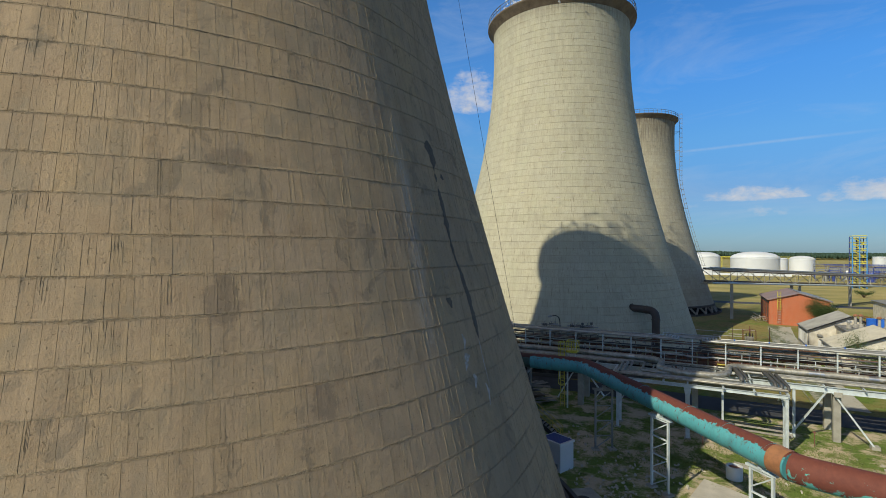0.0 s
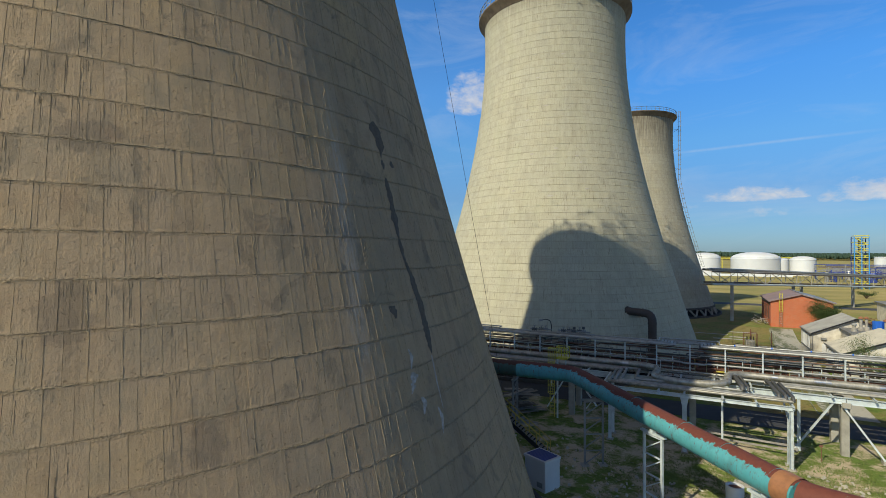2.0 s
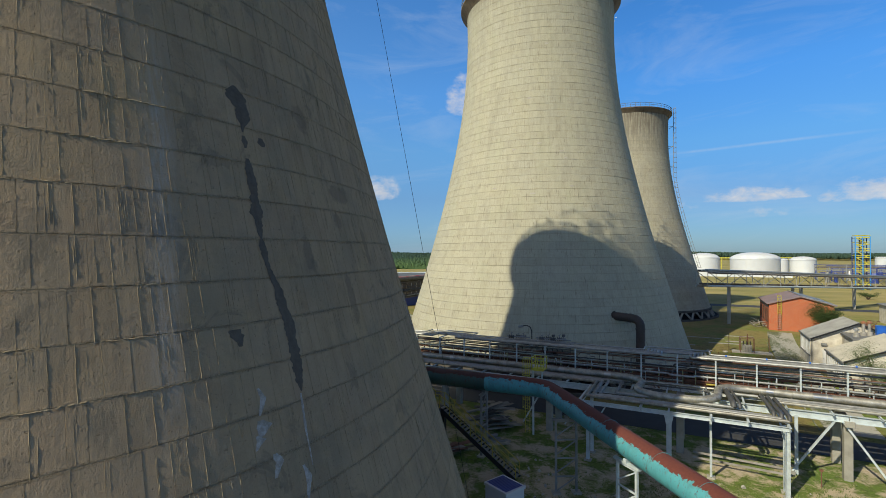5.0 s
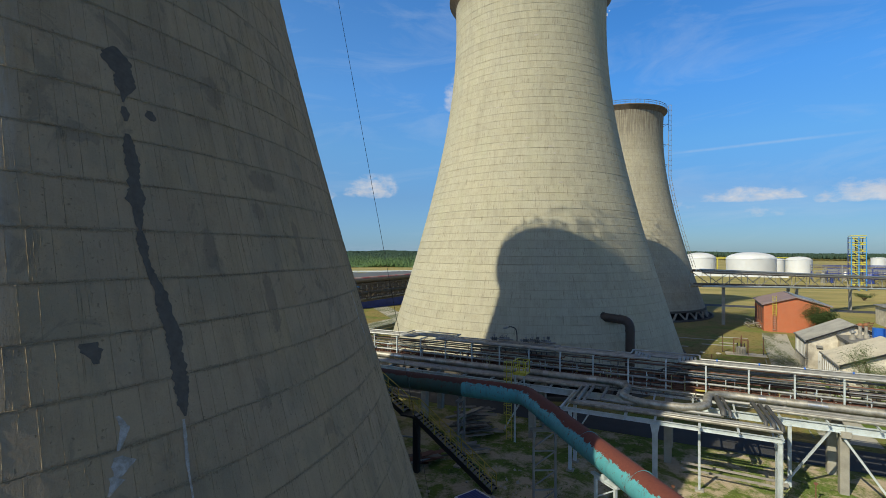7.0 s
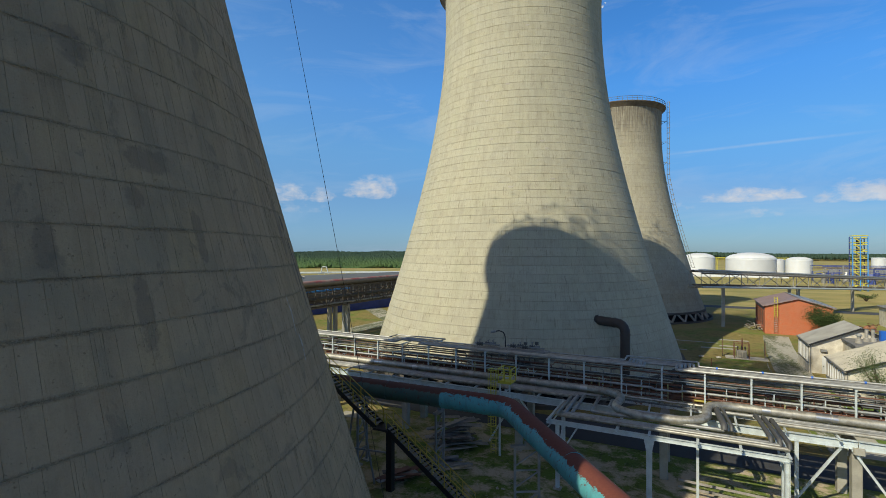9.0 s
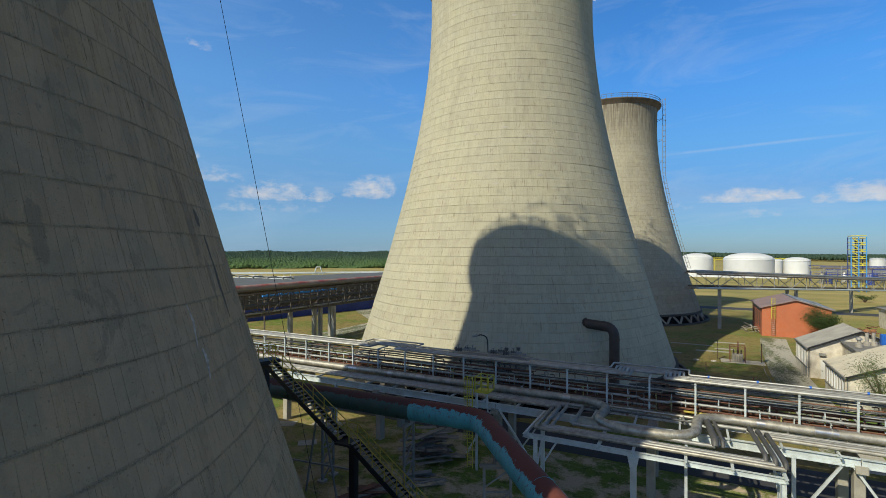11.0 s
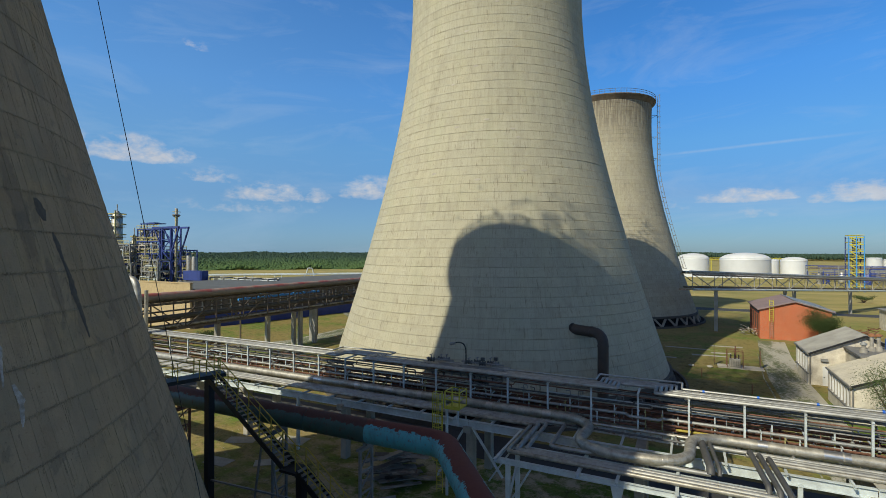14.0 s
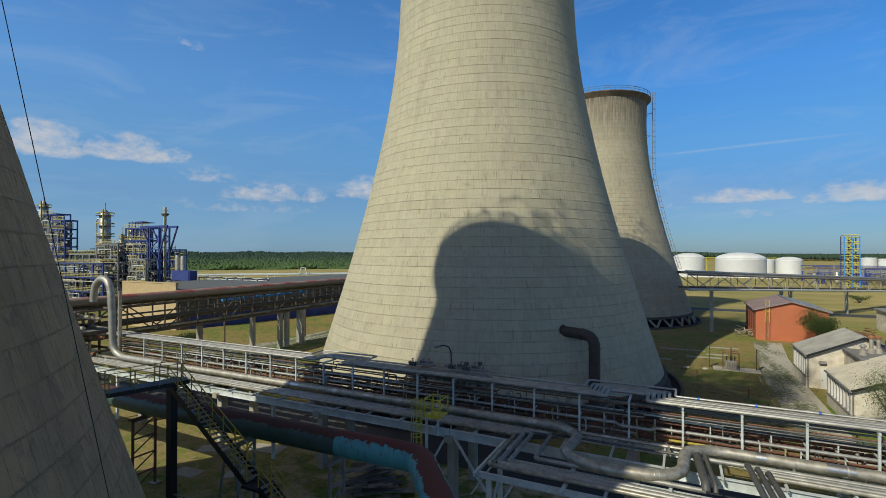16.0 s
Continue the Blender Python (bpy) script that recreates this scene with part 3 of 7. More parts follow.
def _track(n, bsdf):
    pos = n.add("ShaderNodeNewGeometry").outputs["Position"]
    mid = n.noise(pos, 0.7, 6.0, 0.7, 0.4)
    fine = n.noise(pos, 6.0, 6.0, 0.7)
    col = n.mix(fine, (0.33, 0.312, 0.255), (0.46, 0.435, 0.365))
    weedy = n.noise(n.vmath("MULTIPLY", pos, (1.0, 0.22, 1.0)), 0.42, 4.0, 0.6)
    tuft = n.math("ADD", n.math("MULTIPLY", weedy, 0.8), n.math("ADD", n.math("MULTIPLY", n.math("SUBTRACT", n.noise(pos, 2.4, 7.0, 0.75), 0.5), 1.0), n.math("MULTIPLY", n.math("SUBTRACT", mid, 0.5), 0.25)))
    xy = n.add("ShaderNodeSeparateXYZ", [pos])
    lane = n.math("SUBTRACT", xy.outputs[0], n.math("MULTIPLY", n.math("SUBTRACT", xy.outputs[1], 66.0), 0.05))
    tuft = n.maprange(n.math("ADD", tuft, n.maprange(lane, 16.0, 12.5, -0.14, 0.06)), 0.37, 0.50)
    n.set(bsdf.inputs["Base Color"], n.mix(n.math("MULTIPLY", tuft, 0.9), col, n.mix(fine, (0.05, 0.075, 0.02), (0.12, 0.135, 0.045))))
    n.set(bsdf.inputs["Roughness"], 0.95)
    bump(n, bsdf, fine, 0.5, 0.04)


track_mat = material("weedy_concrete_track", _track)

# ---- mesh helpers ----


class Build:
    """Gathers boxes, tubes and sheets into one mesh."""

    def __init__(self):
        self.v, self.f = [], []

    def add(self, verts, faces):
        o = len(self.v)
        self.v += [tuple(p) for p in verts]
        self.f += [tuple(i + o for i in q) for q in faces]
        return self

    def box(self, lo, hi, m=None, bevel=0.0):
        (x0, y0, z0), (x1, y1, z1) = lo, hi
        b = min(bevel, (x1 - x0) / 3, (y1 - y0) / 3)
        if b > 0:
            ring = [(x0 + b, y0), (x1 - b, y0), (x1, y0 + b), (x1, y1 - b), (x1 - b, y1), (x0 + b, y1), (x0, y1 - b), (x0, y0 + b)]
        else:
            ring = [(x0, y0), (x1, y0), (x1, y1), (x0, y1)]
        k = len(ring)
        vs = [Vector((x, y, z0)) for x, y in ring] + [Vector((x, y, z1)) for x, y in ring]
        if m is not None:
            vs = [m @ p for p in vs]
        fs = [tuple(reversed(range(k))), tuple(range(k, 2 * k))] + [(i, (i + 1) % k, k + (i + 1) % k, k + i) for i in range(k)]
        return self.add(vs, fs)

    def bar(self, a, b, w, h=None, up=(0, 0, 1)):
        """A straight bar of section w x h from a to b."""
        h = h or w
        a, b = Vector(a), Vector(b)
        d = (b - a).normalized()
        side = d.cross(Vector(up))
        if side.length < 1e-4:
            side = d.cross(Vector((1, 0, 0)))
        side.normalize()
        top = side.cross(d).normalized()
        sq = [(-w / 2, -h / 2), (w / 2, -h / 2), (w / 2, h / 2), (-w / 2, h / 2)]
        vs = [p + side * x + top * y for p in (a, b) for x, y in sq]
        return self.add(vs, [(3, 2, 1, 0), (4, 5, 6, 7)] + [(i, (i + 1) % 4, 4 + (i + 1) % 4, 4 + i) for i in range(4)])

    def ibeam(self, a, b, w, h, t=0.02):
        """A rolled I section, upright."""
        a, b = Vector(a), Vector(b)
        off = Vector((0, 0, h / 2 - t / 2))
        self.bar(a + off, b + off, w, t)
        self.bar(a - off, b - off, w, t)
        return self.bar(a, b, t, h - 2 * t)

    def tube(self, pts, r, n=10, fillet=0.0, cap=True):
        pts = [Vector(p) for p in pts]
        if fillet > 0 and len(pts) > 2:
            out = [pts[0]]
            for p, q, s in zip(pts, pts[1:], pts[2:]):
                u, v = (p - q), (s - q)
                k = min(fillet, u.length * 0.48, v.length * 0.48)
                a, b = q + u.normalized() * k, q + v.normalized() * k
                for i in range(6):
                    t = i / 5
                    out.append(a * (1 - t) ** 2 + q * 2 * t * (1 - t) + b * t * t)
            pts = out + [pts[-1]]
        ref = None
        rings = []
        for i, p in enumerate(pts):
            d = (pts[min(i + 1, len(pts) - 1)] - pts[max(i - 1, 0)])
            if d.length < 1e-6:
                continue
            d.normalize()
            if ref is None:
                ref = d.cross(Vector((0, 0, 1)))
                if ref.length < 0.1:
                    ref = d.cross(Vector((1, 0, 0)))
            ref = (ref - d * ref.dot(d)).normalized()
            o = d.cross(ref)
            rr = r[i] if hasattr(r, "__len__") else r
            rings.append([p + (ref * math.cos(a) + o * math.sin(a)) * rr for a in (2 * math.pi * j / n for j in range(n))])
        k = len(rings)
        vs = [q for ring in rings for q in ring]
        fs = [(i * n + j, i * n + (j + 1) % n, (i + 1) * n + (j + 1) % n, (i + 1) * n + j) for i in range(k - 1) for j in range(n)]
        if cap:
            fs += [tuple(reversed(range(n))), tuple(range((k - 1) * n, k * n))]
        return self.add(vs, fs)

    def lathe(self, prof, n=32, centre=(0, 0), close=False):
        k = len(prof)
        vs = [(centre[0] + r * math.cos(2 * math.pi * j / n), centre[1] + r * math.sin(2 * math.pi * j / n), z) for r, z in prof for j in range(n)]
        last = k if close else k - 1
        fs = [(i * n + j, i * n + (j + 1) % n, ((i + 1) % k) * n + (j + 1) % n, ((i + 1) % k) * n + j) for i in range(last) for j in range(n)]
        return self.add(vs, fs)

    def mesh(self, name, smooth=False):
        me = bpy.data.meshes.new(name)
        me.from_pydata(self.v, [], self.f)
        if smooth:
            me.shade_smooth()
            me.set_sharp_from_angle(angle=radians(40))
        me.update()
        return me


def thing(name, label, category, at=(0, 0, 0), group="", kind="", turn=0.0):
    ob = new(name)
    ob.matrix_world = Matrix.Translation(at) @ Matrix.Rotation(radians(turn), 4, "Z")
    return tagged(ob, label, category, group, kind)


def part(name, b, mat, parent=None, label="", smooth=False, kind=""):
    """One mesh object, in its parent's own coordinates."""
    me = b if isinstance(b, bpy.types.Mesh) else b.mesh(name, smooth)
    if not me.materials:
        me.materials.append(mat)
    ob = new(name, me)
    if parent is not None:
        ob.parent = parent
    return tagged(ob, label, kind=kind)


def single(name, b, mat, label, category, smooth=False, group="", kind=""):
    me = b if isinstance(b, bpy.types.Mesh) else b.mesh(name, smooth)
    me.materials.append(mat)
    return tagged(new(name, me), label, category, group, kind)


def rnd(a, b):
    return random.uniform(a, b)

# ---- ground ----


def build_ground():
    xs = sorted(set([-5000, -2500, -1200, -600, -300, -200, -150] + list(range(-120, 121, 6)) + [150, 200, 300, 600, 1200, 2500, 5000]))
    ys = sorted(set([-3000, -1000, -400, -150, -80] + list(range(-50, 241, 5)) + [270, 320, 400, 600, 1000, 2000, 4000, 6000]))
    b = Build()
    vs = [(x, y, 0.0) for y in ys for x in xs]
    w = len(xs)
    b.add(vs, [(j * w + i, j * w + i + 1, (j + 1) * w + i + 1, (j + 1) * w + i) for j in range(len(ys) - 1) for i in range(w - 1)])
    single("ground", b, ground_mat, "sandy works yard running into dry grass and fields", "ground", smooth=True, kind="structure")


def strip(name, pts, width, mat, label, lift=0.02, step=4.0, thick=0.12, category="road"):
    """A flat band along a line, laid on the ground, with real edges."""
    pts = [Vector((*p, 0)) for p in pts]
    line = []
    for a, c in zip(pts, pts[1:]):
        k = max(1, int((c - a).length / step))
        line += [a.lerp(c, i / k) for i in range(k)]
    line.append(pts[-1])
    vs = []
    for i, p in enumerate(line):
        d = (line[min(i + 1, len(line) - 1)] - line[max(i - 1, 0)]).normalized()
        s = Vector((-d.y, d.x, 0)) * width / 2
        for q in (p - s, p + s):
            vs += [(q.x, q.y, lift), (q.x, q.y, -thick)]
    fs = []
    for i in range(len(line) - 1):
        a, c = i * 4, i * 4 + 4
        fs += [(a, a + 2, c + 2, c), (a, c, c + 1, a + 1), (a + 2, a + 3, c + 3, c + 2)]
    b = Build().add(vs, fs)
    return single(name, b, mat, label, category, kind="structure")


def slab(name, pts, mat, label, top=0.06, category="slab"):
    k = len(pts)
    vs = [(x, y, top) for x, y in pts] + [(x, y, -0.15) for x, y in pts]
    fs = [tuple(range(k)), tuple(reversed(range(k, 2 * k)))] + [(i, i + k, (i + 1) % k + k, (i + 1) % k) for i in range(k)]
    return single(name, Build().add(vs, fs), mat, label, category, kind="structure")


build_ground()
strip("road", [(-140, 62.0), (140, 62.0)], 5.2, asphalt, "dark asphalt works road running behind the pipe rack")
strip("pavement", [(14.3, 66.0), (14.5, 100), (15.5, 118.3), (16.8, 132.7)], 4.3, track_mat, "cracked concrete track overgrown with weeds", category="track")
strip("road", [(-200, 188.4), (200, 188.4)], 7.0, asphalt, "asphalt road across the dry field")
strip("road", [(-75, 70), (-63, 92), (-62.9, 115.2), (-86.6, 138.1)], 5.0, track_mat, "pale concrete road curving under the pipe bridge")
strip("kerb", [(11.6, 66), (11.8, 100), (13.1, 118.3)], 0.12, track_mat, "low concrete kerb along the weedy track", lift=0.05, category="kerb")
slab("pavement", [(-8.6, 34.3), (-6.6, 35.7), (-4.6, 33.4), (-6.8, 31.6)], concrete, "square concrete pad with a manhole", category="slab")
slab("pavement", [(-0.8, 35.6), (0.6, 41.0), (5.2, 38.4), (6.4, 31.0), (2.2, 29.5)], concrete_pale, "large pale concrete slab in the yard", category="slab")
slab("pavement", [(2.6, 44.6), (5.2, 44.1), (5.4, 45.0), (2.8, 45.5)], concrete_pale, "narrow concrete slab in the grass", category="slab")
for i, (x, y, w, h, a) in enumerate([(-29, 55.5, 3, 1.6, 10), (-33, 53.5, 2.6, 1.4, 25), (-27.5, 51.0, 1.6, 1.2, 40), (-31, 49.5, 2.2, 1.3, 5), (5.8, 113.0, 5, 0.9, 4), (-1.9, 109.0, 6, 0.8, -3), (7.7, 116.0, 3, 1.0, 8), (10.4, 106.5, 2.4, 1.0, 10), (2.6, 118.5, 7, 0.7, -2), (8.9, 123.0, 5, 0.9, 5)]):
    c, s_ = math.cos(radians(a)), math.sin(radians(a))
    slab("pavement", [(x + c * u - s_ * v, y + s_ * u + c * v) for u, v in ((-w / 2, -h / 2), (w / 2, -h / 2), (w / 2, h / 2), (-w / 2, h / 2))], concrete, "broken concrete slab lying in the grass", top=0.03, category="slab")
# added out of view: dark ground that keeps bounced light off the tower
slab("pavement", [(0.5, -90.0), (90.0, -90.0), (90.0, 25.5), (0.5, 25.5)], asphalt, "unseen dark ground slab added to cut bounced light on the near tower", top=0.03, category="yard")
manhole = Build().lathe([(0.001, 0.10), (0.42, 0.10), (0.46, 0.08), (0.46, 0.05)], 20, (-6.7, 33.8))
single("manhole_cover", manhole, steel_black, "round black manhole cover in the concrete pad", "manhole")

# ---- cooling towers ----
rail_blue = worn("blue_grey_rail", (0.12, 0.16, 0.22), (0.07, 0.09, 0.12), 0.6, 0.0, 1.0)
# stained concrete, with the shade under the flare put into the colour too
crown_mat = worn("stained_shaded_concrete", (0.24, 0.185, 0.13), (0.105, 0.078, 0.056), 0.9, 0.0, 0.8, bumps=0.3)
THROAT_R, THROAT_Z, FLARE_LOW, FLARE_HIGH = 11.98, 52.8, 0.382, 0.357


def shell_r(z):
    u = z - THROAT_Z
    return math.sqrt(THROAT_R ** 2 + ((FLARE_LOW if u < 0 else FLARE_HIGH) * u) ** 2)


def railing_parts(tower, r, z, n, mat):
    post = Build().bar((0, 0, 0), (0, 0, 1.15), 0.09).mesh("rail_post")
    post.materials.append(mat)
    for i in range(n):
        a = 2 * math.pi * i / n
        o = part("rail_post", post, mat, tower)
        o.matrix_local = Matrix.Translation((r * math.cos(a), r * math.sin(a), z))
    for h, t in ((1.15, 0.09), (0.6, 0.06)):
        part("rail_ring", Build().lathe([(r - t / 2, z + h - t / 2), (r + t / 2, z + h - t / 2), (r + t / 2, z + h + t / 2), (r - t / 2, z + h + t / 2)], 96, close=True), mat, tower, "thin blue-grey steel handrail")


def cooling_tower(centre, foot, low, high, tone, label, sector=None, soot=54.0, size=1.0, rise=0.0):
    """Hyperbolic shell in lifts on raking columns over a basin. sector: the side that is built panel by panel."""
    t = thing("cooling_tower", label, "cooling tower", (centre[0], centre[1], rise), group="cooling towers")
    t.scale = (size, size, size)
    mat = tower_concrete("tower_concrete", centre[0], centre[1], tone, "painted", soot, size, rise)
    mat_panel = tower_concrete("panel_concrete", centre[0], centre[1], tone, "panels") if sector else mat
    mat_rest = tower_concrete("joined_panel_concrete", centre[0], centre[1], tone, "islands") if sector else mat
    zs = [low + LIFT * i for i in range(int((high - low) / LIFT) + 1)]
    # inner shell, seen through the joints and from above
    prof = [(shell_r(z) - 0.05, z) for z in [low + 0.01] + zs[1:] + [high]]
    prof += [(shell_r(z) - 0.35, z) for z in [high] + zs[::-6] + [low]]
    part("shell_core", Build().lathe(prof, 128, close=True), mat, t, smooth=True)
    rows = random.Random(7)
    for k, z0 in enumerate(zs):
        z1 = min(z0 + LIFT, high)
        if z1 - z0 < 0.1:
            continue
        if sector and sector[2] <= z0 < sector[3]:
            a0, a1 = sector[1], sector[0] + 360.0
            steps = int((a1 - a0) / 3)
            angles = [radians(a0 + (a1 - a0) * i / steps) for i in range(steps + 1)]
        else:
            angles = [2 * math.pi * i / 256 for i in range(257)]
        o = rows.uniform(-0.004, 0.004)
        b = Build()
        # each lift wanders a little in and out of line along its ring
        wander, w_ = [], 0.0
        for _ in angles:
            w_ = w_ * 0.93 + rows.uniform(-0.0035, 0.0035)
            wander.append(w_)
        gaps, g_ = [], 0.5
        for _ in angles:
            g_ = min(max(g_ + rows.uniform(-0.3, 0.3), 0.0), 1.0)
            gaps.append(0.001 - 0.008 * g_ * g_)
        pr = [(shell_r(z0) + o, z0 + 0.004, 0.0), (shell_r(z0) + o, z0 + 0.012, 1.0), (shell_r(z0 + 0.07) + o, z0 + 0.07, 1.0), (shell_r((z0 + z1) / 2) + o + 0.001, (z0 + z1) / 2, 0.8), (shell_r(z1 - 0.07) + o, z1 - 0.07, 1.0), (shell_r(z1) + o, z1 - 0.012, 1.0), (shell_r(z1) + o, z1 - 0.004, 0.0)]
        vs = [((r + (q * f if f else g)) * math.cos(a), (r + (q * f if f else g)) * math.sin(a), z) for r, z, f in pr for a, q, g in zip(angles, wander, gaps)]
        m = len(angles)
        b.add(vs, [(i * m + j, i * m + j + 1, (i + 1) * m + j + 1, (i + 1) * m + j) for i in range(6) for j in range(m - 1)])
        part("concrete_lift", b, mat, t, smooth=True)
    if sector:
        panels(t, mat_panel, mat_rest, sector, [z for z in zs if sector[2] <= z < sector[3]])
    # crown: a flaring cornice with a walkway and rail
    r = shell_r(high)
    b = Build().lathe([(r - 0.35, high - 1.3), (r + 0.0, high - 1.25), (r + 0.3, high - 0.8), (r + 0.97, high - 0.14), (r + 1.0, high - 0.1), (r + 1.0, high + 0.12), (r - 0.35, high + 0.12)], 128, close=True)
    part("crown", b, crown_mat, t, "stained flaring concrete crown, toned darker for its shaded underside", smooth=True)
    railing_parts(t, r + 0.9, high + 0.12, 60, rail_blue)
    # raking columns, basin
    n = 36
    rl = shell_r(low) - 0.25
    legs = [Build().bar((rl + 0.9, -s * 0.05, foot + 0.1), (rl, s * 1.75, low + 0.15), 0.42).mesh("column") for s in (-1, 1)]
    for i in range(n):
        for leg in legs:
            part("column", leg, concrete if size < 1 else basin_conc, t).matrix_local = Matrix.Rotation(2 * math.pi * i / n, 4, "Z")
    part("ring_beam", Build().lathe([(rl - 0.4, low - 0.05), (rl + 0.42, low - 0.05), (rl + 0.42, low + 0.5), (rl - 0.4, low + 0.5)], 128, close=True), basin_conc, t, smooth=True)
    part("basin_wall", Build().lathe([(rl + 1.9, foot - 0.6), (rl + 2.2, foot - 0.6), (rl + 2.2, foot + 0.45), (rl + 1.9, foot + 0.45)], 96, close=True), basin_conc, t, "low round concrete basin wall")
    # water painted matte black against sky reflection; added core paints the inlet's shade
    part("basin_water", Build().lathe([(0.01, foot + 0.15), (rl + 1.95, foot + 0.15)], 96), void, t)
    part("fill_pack", Build().lathe([(0.01, low - 0.3), (rl - 1.4, low - 0.3), (rl - 1.4, foot), (0.01, foot)], 64), void, t, "near-black core added for the shade inside the air inlet")
    return t


def panel_mesh(z0, z1, half, proud=0.004):
    """One board-cast panel with chamfered edges, facing +x."""
    b = Build()
    vs = []
    edge = 0.005 / shell_r(z0)
    for z, hz in ((z0 + 0.004, 0), (z0 + 0.014, 1), (z1 - 0.014, 1), (z1 - 0.004, 0)):
        r = shell_r(z)
        for u, hu in ((-half, 0), (-half + edge, 1), (0, 1), (half - edge, 1), (half, 0)):
            rr = r + (proud if hz and hu else -0.004)
            vs.append((rr * math.cos(u), rr * math.sin(u), z))
    b.add(vs, [(i * 5 + j, i * 5 + j + 1, i * 5 + j + 6, i * 5 + j + 5) for i in range(3) for j in range(4)])
    return b


def ridge(b, rs, a, zb, zt, wide, proud):
    """A ragged upright rib of mortar squeezed out between two boards."""
    q = max(3, int((zt - zb) / 0.055))
    vs = []
    drift = 0.0
    for i in range(q + 1):
        z = zb + (zt - zb) * i / q
        r = shell_r(z)
        drift = drift * 0.6 + rs.uniform(-0.0035, 0.0035)
        ww = wide * rs.uniform(0.35, 1.3) / r
        e = proud * rs.uniform(0.15, 1.3) * (0.2 if i in (0, q) else 1.0)
        am = radians(a) + drift / r
        for u, rr in ((am - ww, r - 0.004), (am, r + 0.004 + e), (am + ww, r - 0.004)):
            vs.append((rr * math.cos(u), rr * math.sin(u), z))
    b.add(vs, [(i * 3 + j, i * 3 + j + 1, i * 3 + j + 4, i * 3 + j + 3) for i in range(q) for j in range(2)])


def lip(b, rs, a0, a1, z):
    """The uneven lip of a lift joint, swelling and fading along the ring."""
    r = shell_r(z)
    step = 0.05 / r
    n = int(radians(a1 - a0) / step)
    vs, swell, wob = [], 0.4, 0.0
    for i in range(n + 1):
        a = radians(a0) + step * i
        swell = min(max(swell + rs.uniform(-0.16, 0.16), 0.0), 1.0)
        wob = wob * 0.6 + rs.uniform(-0.012, 0.012)
        e = 0.002 + 0.018 * swell * swell * rs.uniform(0.0, 1.5)
        h = (0.008 + 0.02 * swell) * rs.uniform(0.5, 1.5)
        for dz, rr in ((-h, r - 0.006), (wob, r + e), (h * 0.7 + wob, r - 0.006)):
            vs.append((rr * math.cos(a), rr * math.sin(a), z + dz))
    b.add(vs, [(i * 3 + j, i * 3 + 3 + j, i * 3 + 4 + j, i * 3 + 1 + j) for i in range(n) for j in range(2)])


def panels(t, mat, mat_rest, sector, zs):
    a0, a1, near_lo, near_hi, near_z0, near_z1 = sector[0], sector[1], sector[4], sector[5], sector[6], sector[7]
    rs = random.Random(11)
    rest, ribs = Build(), Build()
    count = 0
    widths = (0.95, 1.25, 1.5, 1.8)
    for z0 in zs:
        kinds = {w: panel_mesh(z0, z0 + LIFT, radians(w / 2)) for w in widths}
        meshes = {}
        a = a0 - rs.uniform(0, 1.5)
        while a < a1:
            w = rs.choice(widths)
            mid = a + w / 2
            d = rs.uniform(-0.0015, 0.0015) + (rs.uniform(0.002, 0.004) if rs.random() < 0.10 else 0.0)
            rot = Matrix.Rotation(radians(mid), 4, "Z") @ Matrix.Translation((d, 0, 0))
            if near_lo <= mid <= near_hi and near_z0 <= z0 <= near_z1 and count < 300:
                if w not in meshes:
                    meshes[w] = kinds[w].mesh("concrete_panel")
                    meshes[w].materials.append(mat)
                part("concrete_panel", meshes[w], mat, t).matrix_local = rot
                count += 1
            else:
                rest.add([rot @ Vector(v) for v in kinds[w].v], kinds[w].f)
            if rs.random() < 0.92:
                full = rs.random() < 0.75
                ridge(ribs, rs, a, z0 + (0.0 if full else rs.uniform(0, 0.45)), z0 + LIFT - (0.0 if full or rs.random() < 0.6 else rs.uniform(0, 0.4)), rs.uniform(0.006, 0.012), rs.uniform(0.004, 0.011))
            # thin runs of mortar, in places a whole bundle of them
            for k in range(rs.choice((0, 0, 1, 2, 2, 4, 8))):
                zt = z0 + LIFT - rs.uniform(0.0, 0.15) * rs.choice((0, 1, 4))
                ridge(ribs, rs, a + w * rs.uniform(0.1, 0.55), max(z0, zt - rs.choice((0.25, 0.4, 0.9)) * rs.uniform(0.5, 1.1)), zt, rs.uniform(0.004, 0.011), rs.uniform(0.003, 0.010))
            a += w
        lip(ribs, rs, a0, a1, z0)
    part("panel_field", rest, mat_rest, t, kind="stuff")
    part("mortar_ribs", ribs, mortar, t, kind="stuff")


TOWER_A = cooling_tower((-27.07, 18.58), 0.0, 1.69, 56.7, TONE_A, "weathered brown concrete cooling tower of board-marked panels, patched and streaked",
                        sector=(-75.0, 75.0, 4.0, 36.0, -36.0, -7.0, 9.0, 24.0))
TOWER_B = cooling_tower((-22.03, 88.81), 0.0, 1.69, 57.6, TONE_B, "pale concrete cooling tower in horizontal lifts, partly in shadow")
FAR_AT, FAR_SIZE, FAR_RISE = (-16.46, 158.3, 1.346), 0.92, 1.346
cooling_tower(FAR_AT[:2], -1.46, 0.65, 59.0, TONE_C, "darker stained concrete cooling tower with a caged ladder", soot=45.0, size=FAR_SIZE, rise=FAR_RISE)


def _steam(n, bsdf):
    n.set(bsdf.inputs["Base Color"], (0.8, 0.8, 0.8))
    n.set(bsdf.inputs["Roughness"], 1.0)
    n.set(bsdf.inputs["Alpha"], 0.5)


